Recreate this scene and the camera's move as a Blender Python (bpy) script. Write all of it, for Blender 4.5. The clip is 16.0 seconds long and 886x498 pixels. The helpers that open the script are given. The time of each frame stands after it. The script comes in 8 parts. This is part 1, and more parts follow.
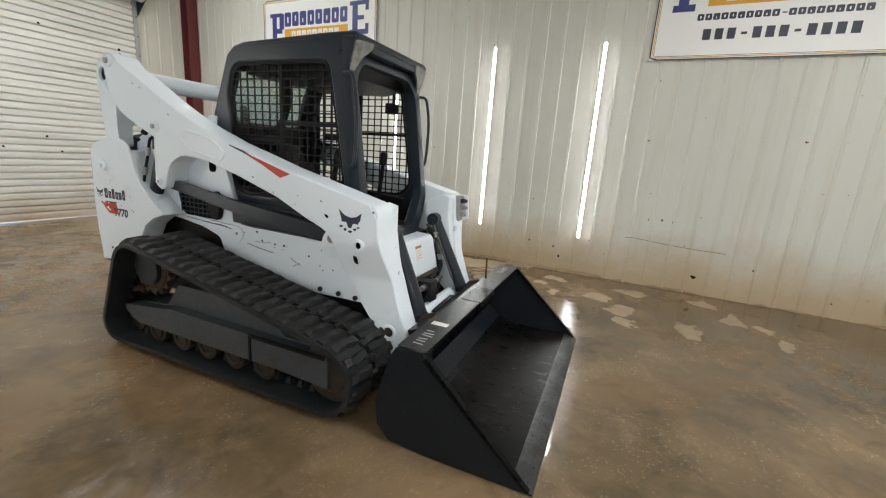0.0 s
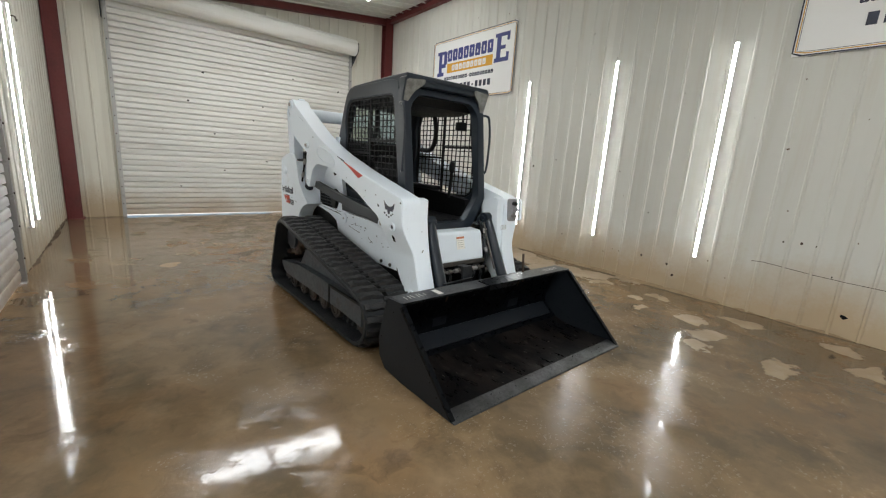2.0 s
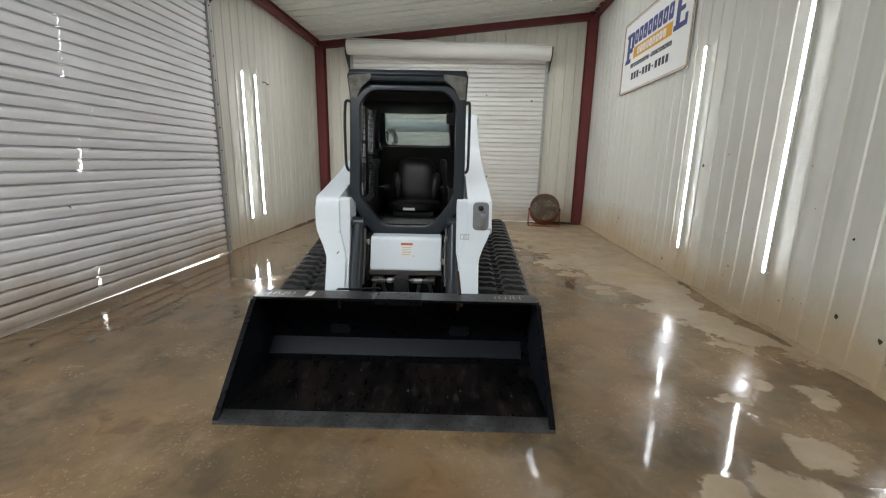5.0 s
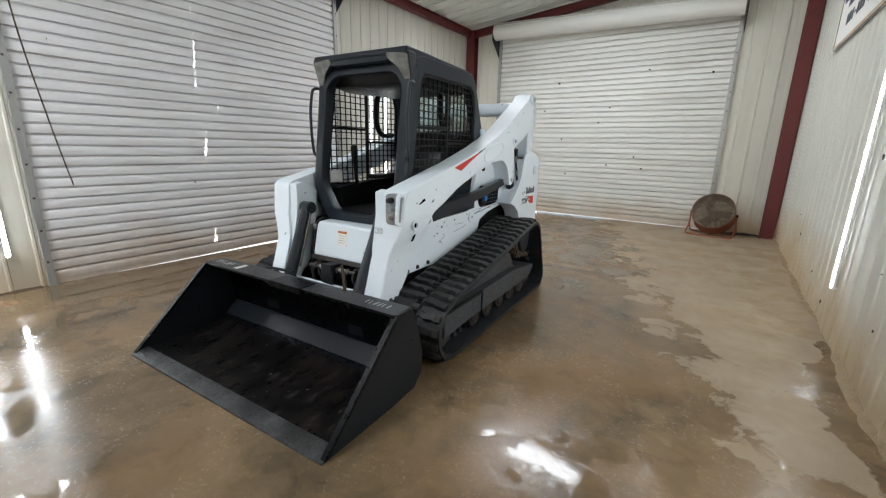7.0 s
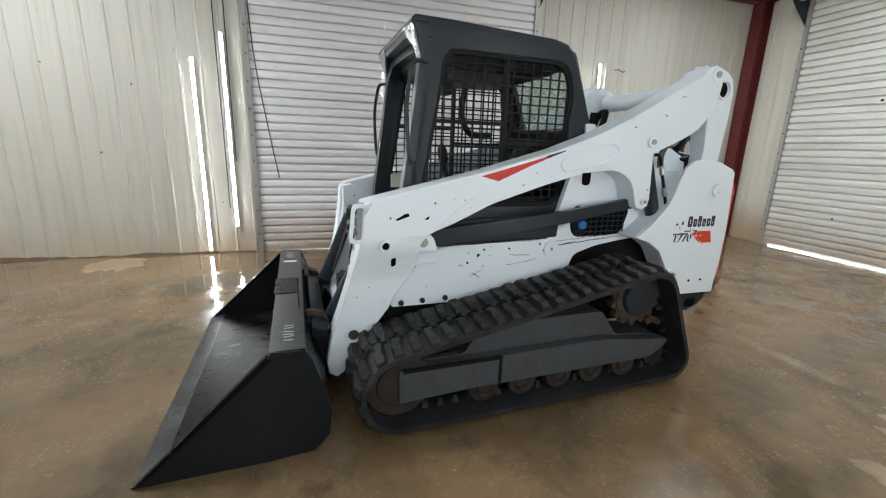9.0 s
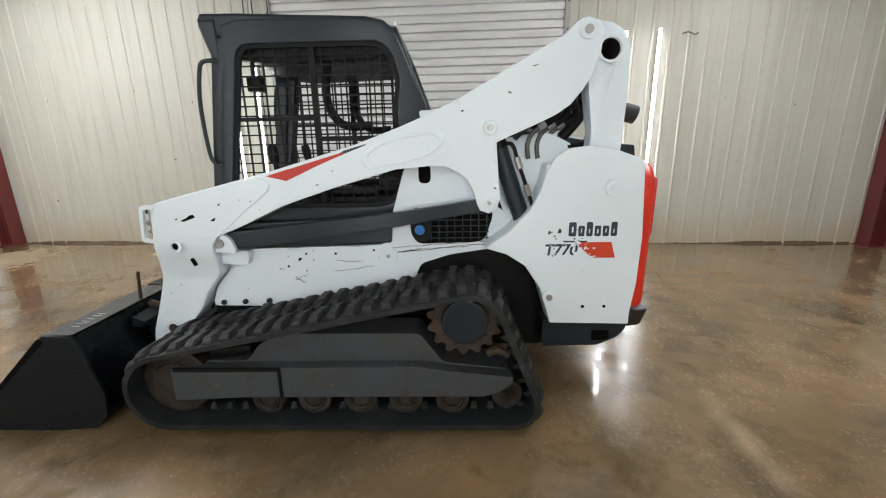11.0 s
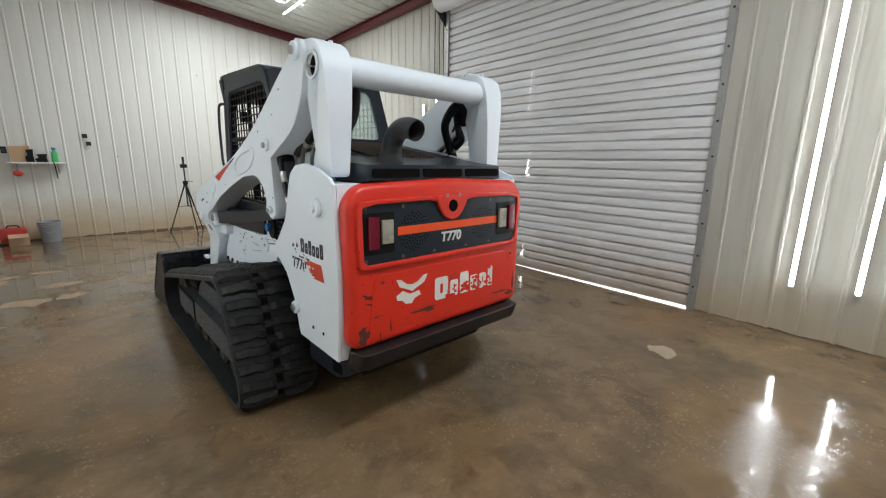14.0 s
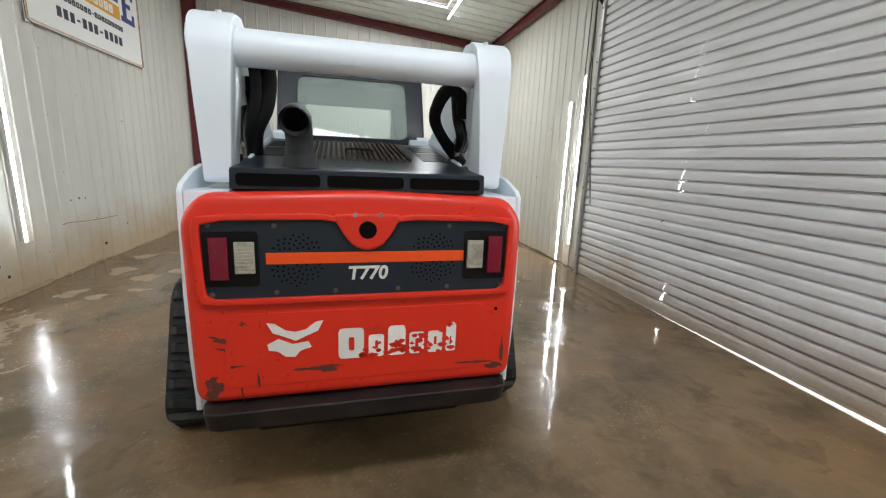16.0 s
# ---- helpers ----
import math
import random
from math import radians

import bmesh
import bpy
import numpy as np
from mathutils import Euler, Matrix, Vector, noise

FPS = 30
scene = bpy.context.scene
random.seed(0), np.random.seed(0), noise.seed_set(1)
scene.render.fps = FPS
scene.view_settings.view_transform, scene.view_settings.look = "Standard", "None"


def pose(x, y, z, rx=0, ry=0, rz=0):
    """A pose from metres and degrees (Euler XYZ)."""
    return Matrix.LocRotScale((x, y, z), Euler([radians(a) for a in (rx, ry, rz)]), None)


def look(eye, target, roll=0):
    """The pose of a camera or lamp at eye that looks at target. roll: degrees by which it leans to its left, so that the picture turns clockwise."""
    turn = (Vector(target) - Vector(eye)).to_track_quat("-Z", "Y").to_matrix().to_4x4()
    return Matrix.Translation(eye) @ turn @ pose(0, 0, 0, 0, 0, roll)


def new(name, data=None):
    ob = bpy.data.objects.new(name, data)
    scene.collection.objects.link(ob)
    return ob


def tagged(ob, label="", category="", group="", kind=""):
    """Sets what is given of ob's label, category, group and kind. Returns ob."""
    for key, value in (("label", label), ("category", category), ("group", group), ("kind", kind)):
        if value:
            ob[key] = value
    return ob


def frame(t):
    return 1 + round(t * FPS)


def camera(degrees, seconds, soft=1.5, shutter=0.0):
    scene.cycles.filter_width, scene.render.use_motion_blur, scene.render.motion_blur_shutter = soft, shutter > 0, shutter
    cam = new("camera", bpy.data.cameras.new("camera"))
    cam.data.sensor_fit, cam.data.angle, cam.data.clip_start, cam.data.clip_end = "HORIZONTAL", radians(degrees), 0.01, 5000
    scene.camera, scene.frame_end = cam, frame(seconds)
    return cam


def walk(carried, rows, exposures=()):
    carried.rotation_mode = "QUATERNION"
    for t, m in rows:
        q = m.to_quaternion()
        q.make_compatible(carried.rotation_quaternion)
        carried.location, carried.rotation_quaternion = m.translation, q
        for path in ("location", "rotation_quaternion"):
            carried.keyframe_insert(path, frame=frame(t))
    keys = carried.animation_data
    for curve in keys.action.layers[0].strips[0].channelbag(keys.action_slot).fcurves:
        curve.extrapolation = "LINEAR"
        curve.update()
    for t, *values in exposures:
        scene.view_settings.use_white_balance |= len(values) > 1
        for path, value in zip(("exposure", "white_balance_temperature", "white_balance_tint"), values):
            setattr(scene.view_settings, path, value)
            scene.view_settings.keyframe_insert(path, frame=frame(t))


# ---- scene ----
cam = camera(94.5, 16.0, 1.2)
PATH = [
    (0, (-2.567, -2.117, 1.464), (-0.804, -1.285, 1.016), 4.0),
    (0.5, (-2.605, -2.461, 1.449), (-0.989, -1.367, 1.009), 4.8),
    (1, (-2.533, -2.774, 1.452), (-1.051, -1.501, 1.026), 5.4),
    (1.5, (-2.447, -3.134, 1.457), (-1.091, -1.719, 1.06), 5.3),
    (2, (-2.326, -3.434, 1.477), (-1.131, -1.889, 1.045), 3.8),
    (2.5, (-1.953, -3.69, 1.476), (-0.911, -2.038, 1.045), 2.3),
    (3, (-1.507, -3.771, 1.454), (-0.689, -2.002, 1.008), 1.1),
    (3.5, (-1.004, -3.947, 1.442), (-0.446, -2.072, 1.024), 0.8),
    (4, (-0.536, -3.969, 1.44), (-0.25, -2.034, 1.025), 0.6),
    (6.5, (1.843, -3.128, 1.447), (1.072, -1.342, 0.982), 1.7),
    (7, (2.258, -2.823, 1.456), (1.175, -1.213, 0.97), 1.2),
    (7.5, (2.46, -2.404, 1.451), (1.138, -0.995, 0.936), 1.6),
    (8, (2.662, -1.965, 1.451), (1.096, -0.832, 0.936), 2.1),
    (10.3, (2.631, 0.309, 1.42), (0.687, 0.408, 0.959), 0.2),
    (10.5, (2.651, 0.491, 1.436), (0.708, 0.546, 0.963), -0.1),
    (11, (2.608, 0.928, 1.454), (0.678, 0.786, 0.948), -1.0),
    (11.5, (2.599, 1.475, 1.451), (0.704, 1.086, 0.944), -1.3),
    (12, (2.486, 1.957, 1.428), (0.651, 1.32, 0.953), -0.8),
    (12.5, (2.268, 2.421, 1.447), (0.521, 1.551, 1.011), -0.2),
    (13, (2.03, 2.846, 1.454), (0.411, 1.738, 1.065), 0.3),
    (13.5, (1.642, 3.176, 1.448), (0.179, 1.874, 1.043), 0.7),
    (14, (1.272, 3.527, 1.442), (0.009, 2.033, 1.025), 0.9),
    (14.5, (0.836, 3.676, 1.436), (-0.211, 2.016, 1.047), 1.7),
    (15, (0.43, 3.742, 1.435), (-0.331, 1.932, 1.053), 2.1),
    (15.5, (0.111, 3.702, 1.455), (-0.427, 1.819, 1.05), 2.0),
    (16, (-0.161, 3.401, 1.473), (-0.574, 1.489, 1.056), 2.4),
]
walk(cam, [(t, look(eye, target, roll)) for t, eye, target, roll in PATH], [(0, 0.10, 6700, 10), (1, 0.03, 6650, 10), (3, -0.12, 6550, 10), (4, -0.22, 6500, 10), (6.5, 0.10, 6350, 10), (8, 0.02, 6200, 10), (10.5, 0.31, 6520, 10), (12.5, -0.04, 6420, 10), (14, -0.06, 6350, 10), (14.7, 0.09, 6350, 10), (16, 0.02, 6450, 10)])

# ---- light ----
world = bpy.data.worlds.new("world")
scene.world = world
world.use_nodes = True
wn = world.node_tree.nodes
sky = wn.new("ShaderNodeTexSky")
sky.sky_type, sky.sun_disc = "NISHITA", False
sky.sun_elevation, sky.sun_rotation = radians(72), radians(270)
wn["Background"].inputs[1].default_value = 0.15
world.node_tree.links.new(sky.outputs[0], wn["Background"].inputs[0])
sun = new("sun", bpy.data.lights.new("sun", "SUN"))
sun.data.energy, sun.data.angle, sun.data.color = 5.0, radians(0.5), (1, 0.95, 0.88)
sun.rotation_euler = Euler((0, radians(-18), 0))
TUBE_POWER = 56.0
SKYLIGHT_POWER = 146.0

# ---- room measures ----
XW, XE, YS, YN = -3.27, 3.15, -6.37, 6.42
Z_W, Z_E = 4.10, 4.73
PITCH = 0.2286


def roof_z(x):
    return Z_W + (x - XW) / (XE - XW) * (Z_E - Z_W)


# ---- materials ----
def material(name):
    m = bpy.data.materials.new(name)
    m.use_nodes = True
    return m, m.node_tree.nodes, m.node_tree.links, m.node_tree.nodes["Principled BSDF"]


def coords(nodes, links, scale=(1, 1, 1), world_space=False):
    tex = nodes.new("ShaderNodeTexCoord")
    mp = nodes.new("ShaderNodeMapping")
    mp.inputs["Scale"].default_value = scale
    if world_space:
        geo = nodes.new("ShaderNodeNewGeometry")
        links.new(geo.outputs["Position"], mp.inputs["Vector"])
    else:
        links.new(tex.outputs["Object"], mp.inputs["Vector"])
    return mp.outputs[0]


def noise_tex(nodes, links, vec, scale, detail=4, rough=0.55):
    n = nodes.new("ShaderNodeTexNoise")
    n.inputs["Scale"].default_value, n.inputs["Detail"].default_value, n.inputs["Roughness"].default_value = scale, detail, rough
    links.new(vec, n.inputs["Vector"])
    return n.outputs["Fac"]


def ramp(nodes, links, fac, lo, hi, a=0.0, b=1.0):
    r = nodes.new("ShaderNodeMapRange")
    r.inputs["From Min"].default_value, r.inputs["From Max"].default_value = lo, hi
    r.inputs["To Min"].default_value, r.inputs["To Max"].default_value = a, b
    links.new(fac, r.inputs["Value"])
    return r.outputs[0]


def mix(nodes, links, fac, a, b):
    m = nodes.new("ShaderNodeMix")
    m.data_type = "RGBA"
    for sock, v in ((m.inputs[6], a), (m.inputs[7], b)):
        if isinstance(v, tuple):
            sock.default_value = (*v, 1)
        else:
            links.new(v, sock)
    if isinstance(fac, float):
        m.inputs[0].default_value = fac
    else:
        links.new(fac, m.inputs[0])
    return m.outputs[2]


def math_node(nodes, links, op, a, b=0.0):
    m = nodes.new("ShaderNodeMath")
    m.operation = op
    for sock, v in zip(m.inputs, (a, b)):
        if isinstance(v, (int, float)):
            sock.default_value = v
        else:
            links.new(v, sock)
    return m.outputs[0]


def bump(nodes, links, bsdf, height, strength, distance=0.01):
    b = nodes.new("ShaderNodeBump")
    b.inputs["Strength"].default_value, b.inputs["Distance"].default_value = strength, distance
    links.new(height, b.inputs["Height"])
    links.new(b.outputs[0], bsdf.inputs["Normal"])


def worn(name, base, dirt, rough=0.4, metal=0.0, amount=(0.55, 0.75), scale=6.0, chips=None, chip_level=0.72, bumpy=0.15, coat=0.0, spread=0.08, spec=0.5, patchy=1.0):
    """Paint, metal or rubber with two scales of grime and fine relief."""
    m, n, l, b = material(name)
    v = coords(n, l)
    big = noise_tex(n, l, v, scale, 5, 0.6)
    fine = noise_tex(n, l, v, scale * 9, 4, 0.6)
    both = math_node(n, l, "ADD", math_node(n, l, "MULTIPLY", big, 0.7), math_node(n, l, "MULTIPLY", fine, 0.3))
    info = n.new("ShaderNodeObjectInfo")
    shade = ramp(n, l, info.outputs["Random"], 0, 1, 1 - spread, 1 + spread)
    hsv = n.new("ShaderNodeHueSaturation")
    hsv.inputs["Color"].default_value = (*base, 1)
    l.new(shade, hsv.inputs["Value"])
    col = mix(n, l, ramp(n, l, both, amount[0], amount[1], 0, 0.75), hsv.outputs[0], dirt)
    if chips:
        speck = noise_tex(n, l, v, scale * 5, 2, 0.4)
        col = mix(n, l, ramp(n, l, speck, chip_level, chip_level + 0.015), col, chips)
    l.new(col, b.inputs["Base Color"])
    l.new(ramp(n, l, fine, 0.3, 0.75, max(0.02, rough - 0.1 * patchy), min(1, rough + 0.18 * patchy)), b.inputs["Roughness"])
    b.inputs["Metallic"].default_value = metal
    b.inputs["Coat Weight"].default_value = coat
    b.inputs["Specular IOR Level"].default_value = spec
    bump(n, l, b, fine, bumpy, 0.004)
    return m


# greasy blocks; also the shade inside bore and foot eye, put into colour
CRUST_SHADE = worn("oily_crust_and_shade", (0.030, 0.027, 0.024), (0.075, 0.060, 0.045), 0.6, amount=(0.45, 0.7), scale=14)
WHITE = worn("white_paint", (0.785, 0.855, 0.922), (0.45, 0.39, 0.31), 0.38, amount=(0.62, 0.90), scale=4, chips=(0.08, 0.07, 0.06), chip_level=0.775, coat=0.10, spread=0.02, bumpy=0.08, patchy=0.6)
GREY = worn("charcoal_paint", (0.0145, 0.0205, 0.029), (0.034, 0.035, 0.037), 0.30, amount=(0.55, 0.9), scale=5, spread=0.05, spec=0.35, bumpy=0.03, patchy=0.2)
BUMPER = worn("scuffed_bumper_paint", (0.010, 0.0095, 0.011), (0.060, 0.036, 0.027), 0.42, amount=(0.45, 0.75), scale=7, spec=0.35)
SLATE = worn("slate_grey_steel", (0.050, 0.060, 0.070), (0.052, 0.034, 0.024), 0.46, amount=(0.46, 0.66), scale=4.5, chips=(0.12, 0.08, 0.05), chip_level=0.72, spread=0.05, bumpy=0.2)
BLACK = worn("black_plastic", (0.0035, 0.0035, 0.004), (0.012, 0.011, 0.010), 0.5, amount=(0.55, 0.9), scale=7, spec=0.22)
RUBBER = worn("track_rubber", (0.0095, 0.0118, 0.0142), (0.058, 0.055, 0.053), 0.48, amount=(0.46, 0.80), scale=7, bumpy=0.6, spread=0.2, spec=0.38)
TREAD = worn("dusty_tread_rubber", (0.0105, 0.0115, 0.013), (0.075, 0.066, 0.058), 0.52, amount=(0.42, 0.74), scale=11, bumpy=0.8, spread=0.45, spec=0.32)
RED = worn("red_paint", (0.68, 0.026, 0.010), (0.16, 0.030, 0.018), 0.36, amount=(0.62, 0.84), scale=3.5, coat=0.12, spread=0.0)
ORANGE = worn("orange_red_decal", (0.86, 0.085, 0.008), (0.5, 0.08, 0.03), 0.4, scale=12)
# one black paint twice: inside shade and lit side plates put into colour
BUCKET = worn("bucket_paint_shaded", (0.0022, 0.0028, 0.004), (0.010, 0.009, 0.008), 0.30, amount=(0.58, 0.88), scale=3, chips=(0.02, 0.018, 0.016), chip_level=0.88, spec=0.12)
BUCKET_OUT = worn("scuffed_bucket_paint_lit", (0.0100, 0.0125, 0.0160), (0.026, 0.0255, 0.0255), 0.30, amount=(0.55, 0.88), scale=4, chips=(0.05, 0.045, 0.04), chip_level=0.84, spec=0.20, spread=0.0, bumpy=0.03, patchy=0.3)
EDGE = worn("worn_edge_steel", (0.035, 0.036, 0.040), (0.014, 0.013, 0.013), 0.34, metal=0.35, amount=(0.45, 0.7), scale=9)
CUTTING = worn("ground_edge_steel", (0.085, 0.088, 0.093), (0.008, 0.008, 0.008), 0.34, metal=0.3, amount=(0.36, 0.55), scale=5)
ROLLER = worn("muddy_roller_steel", (0.024, 0.019, 0.016), (0.075, 0.050, 0.034), 0.6, metal=0.2, amount=(0.45, 0.75), scale=14, bumpy=0.4)
FENDERRED = worn("fender_red_decal", (0.58, 0.048, 0.014), (0.35, 0.05, 0.02), 0.42, scale=14)
DECALRED = worn("faded_red_decal", (0.52, 0.026, 0.014), (0.30, 0.03, 0.02), 0.42, scale=14)
RUST = worn("rusty_steel", (0.05, 0.033, 0.024), (0.12, 0.075, 0.046), 0.75, metal=0.2, amount=(0.45, 0.75), scale=14, bumpy=0.5)
STEEL = worn("bare_steel", (0.42, 0.41, 0.40), (0.15, 0.12, 0.09), 0.35, metal=0.85, scale=20)
GREASY = worn("greasy_steel", (0.13, 0.12, 0.11), (0.04, 0.035, 0.03), 0.42, metal=0.6, scale=20)
OXIDE = worn("red_oxide_steel", (0.135, 0.022, 0.022), (0.06, 0.02, 0.018), 0.5, amount=(0.5, 0.8), scale=3, spread=0.06)
GALV = worn("galvanised_steel", (0.40, 0.40, 0.39), (0.17, 0.16, 0.14), 0.45, metal=0.5, scale=9)
WHITE_PLAIN = worn("white_board", (0.80, 0.80, 0.79), (0.6, 0.56, 0.5), 0.45, amount=(0.62, 0.9), scale=3)
BLUE = worn("navy_vinyl", (0.035, 0.045, 0.20), (0.08, 0.09, 0.2), 0.45, scale=10)
AMBER = worn("amber_vinyl", (0.72, 0.36, 0.02), (0.6, 0.35, 0.08), 0.45, scale=10)
DARKTEXT = worn("dark_vinyl", (0.03, 0.035, 0.06), (0.08, 0.08, 0.08), 0.5, scale=12)
CARD = worn("cardboard", (0.46, 0.30, 0.18), (0.3, 0.2, 0.12), 0.8, scale=12)
TOOLRED = worn("red_plastic", (0.45, 0.04, 0.03), (0.2, 0.05, 0.04), 0.5, scale=9)
GREYPLASTIC = worn("grey_plastic", (0.28, 0.29, 0.31), (0.16, 0.15, 0.13), 0.5, scale=8)
GREEN = worn("green_plastic", (0.05, 0.42, 0.12), (0.04, 0.2, 0.08), 0.4, scale=9)
BLUECAP = worn("blue_plastic", (0.02, 0.16, 0.5), (0.03, 0.08, 0.2), 0.4, scale=9)
FANMESH = worn("dusty_fan_guard", (0.13, 0.095, 0.065), (0.24, 0.19, 0.14), 0.7, metal=0.2, amount=(0.4, 0.7), scale=12)
FANORANGE = worn("faded_orange_paint", (0.26, 0.075, 0.035), (0.22, 0.09, 0.05), 0.55, scale=12)
FADEDTEXT = worn("faded_text", (0.42, 0.41, 0.40), (0.6, 0.58, 0.55), 0.6, scale=60)
LABEL = worn("label_paper", (0.78, 0.77, 0.73), (0.5, 0.45, 0.38), 0.5, scale=30)
SOOT = worn("sooty_exhaust_steel", (0.046, 0.049, 0.055), (0.078, 0.064, 0.054), 0.58, amount=(0.50, 0.78), scale=9, spec=0.3)
FADED = worn("faded_orange_print", (0.55, 0.17, 0.07), (0.6, 0.4, 0.3), 0.5, scale=40)
CHALK = worn("chalk", (0.55, 0.55, 0.53), (0.35, 0.35, 0.34), 0.9, scale=60)
SEATVINYL = worn("black_vinyl", (0.0035, 0.0035, 0.004), (0.009, 0.0085, 0.008), 0.36, scale=9, bumpy=0.1, spec=0.35)


def sheet_material(name, base, mud, rib_stain, low=0.55, run=(6, 6, 0.35), level=0.35):
    """Painted steel sheet: streaks that run down it, mud splashed up from the floor in an uneven line, rust specks."""
    m, n, l, b = material(name)
    v = coords(n, l, (1, 1, 1), True)
    vs = coords(n, l, run, True)
    streak = noise_tex(n, l, vs, 2.2, 5, 0.6)
    blotch = noise_tex(n, l, v, 1.3, 5, 0.6)
    fine = noise_tex(n, l, v, 26, 4, 0.6)
    info = n.new("ShaderNodeObjectInfo")
    hsv = n.new("ShaderNodeHueSaturation")
    hsv.inputs["Color"].default_value = (*base, 1)
    l.new(ramp(n, l, info.outputs["Random"], 0, 1, 0.94, 1.05), hsv.inputs["Value"])
    col = mix(n, l, ramp(n, l, streak, 0.5, 0.8, 0, level), hsv.outputs[0], rib_stain)
    sep = n.new("ShaderNodeSeparateXYZ")
    l.new(v, sep.inputs[0])
    level = math_node(n, l, "ADD", sep.outputs[2], math_node(n, l, "MULTIPLY", blotch, -0.9))
    level = math_node(n, l, "ADD", level, math_node(n, l, "MULTIPLY", fine, -0.22))
    splash = ramp(n, l, level, low - 0.95, low - 0.35, 0.85, 0.0)
    col = mix(n, l, splash, col, mud)
    speck = noise_tex(n, l, v, 17, 2, 0.35)
    col = mix(n, l, ramp(n, l, speck, 0.80, 0.815), col, (0.13, 0.085, 0.05))
    l.new(col, b.inputs["Base Color"])
    l.new(ramp(n, l, blotch, 0.3, 0.7, 0.5, 0.64), b.inputs["Roughness"])
    b.inputs["Specular IOR Level"].default_value = 0.3
    bump(n, l, b, noise_tex(n, l, v, 3.0, 3, 0.5), 0.25, 0.02)
    return m


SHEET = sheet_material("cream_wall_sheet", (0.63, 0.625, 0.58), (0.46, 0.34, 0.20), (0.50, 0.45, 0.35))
# west base colour darkened to offset the tubes' glow; streaks are real stains
SHEET_W = sheet_material("cream_sheet_dimmed_west", (0.535, 0.521, 0.462), (0.50, 0.40, 0.27), (0.36, 0.32, 0.25), low=0.28, level=0.55)
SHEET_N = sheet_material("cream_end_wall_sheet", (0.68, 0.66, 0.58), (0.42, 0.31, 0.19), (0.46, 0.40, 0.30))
# west slats brightened, north slats dimmed in colour for uneven light; north also dirtier
SLAT = sheet_material("brightened_slat_paint", (0.86, 0.86, 0.88), (0.48, 0.37, 0.26), (0.46, 0.42, 0.38), low=0.36, run=(0.4, 0.4, 4.8), level=0.4)
SLAT_N = sheet_material("dimmed_dirty_slat_paint", (0.70, 0.695, 0.66), (0.46, 0.36, 0.25), (0.40, 0.36, 0.31), low=0.36, run=(0.4, 0.4, 4.8), level=0.5)
CEIL = worn("ceiling_sheet", (0.62, 0.64, 0.60), (0.45, 0.42, 0.34), 0.5, amount=(0.55, 0.85), scale=1.2)


def scuffed_floor():
    """Black bucket steel rubbed to brown and grey in strokes along the digging direction."""
    m, n, l, b = material("scuffed_bucket_floor")
    v = coords(n, l, (2.6, 1.0, 1.0))
    broad = noise_tex(n, l, v, 2.0, 5, 0.6)
    stroke = noise_tex(n, l, v, 7.0, 5, 0.62)
    fleck = noise_tex(n, l, v, 15.0, 3, 0.5)
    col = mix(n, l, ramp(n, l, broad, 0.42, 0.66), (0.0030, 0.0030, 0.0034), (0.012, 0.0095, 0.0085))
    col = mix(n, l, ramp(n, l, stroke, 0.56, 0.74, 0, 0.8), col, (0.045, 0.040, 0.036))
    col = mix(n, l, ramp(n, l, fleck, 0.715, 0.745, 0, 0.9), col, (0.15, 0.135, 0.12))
    l.new(col, b.inputs["Base Color"])
    l.new(ramp(n, l, stroke, 0.35, 0.7, 0.24, 0.5), b.inputs["Roughness"])
    b.inputs["IOR"].default_value, b.inputs["Specular IOR Level"].default_value = 1.25, 0.3
    bump(n, l, b, stroke, 0.3, 0.006)
    return m


BUCKET_IN = scuffed_floor()


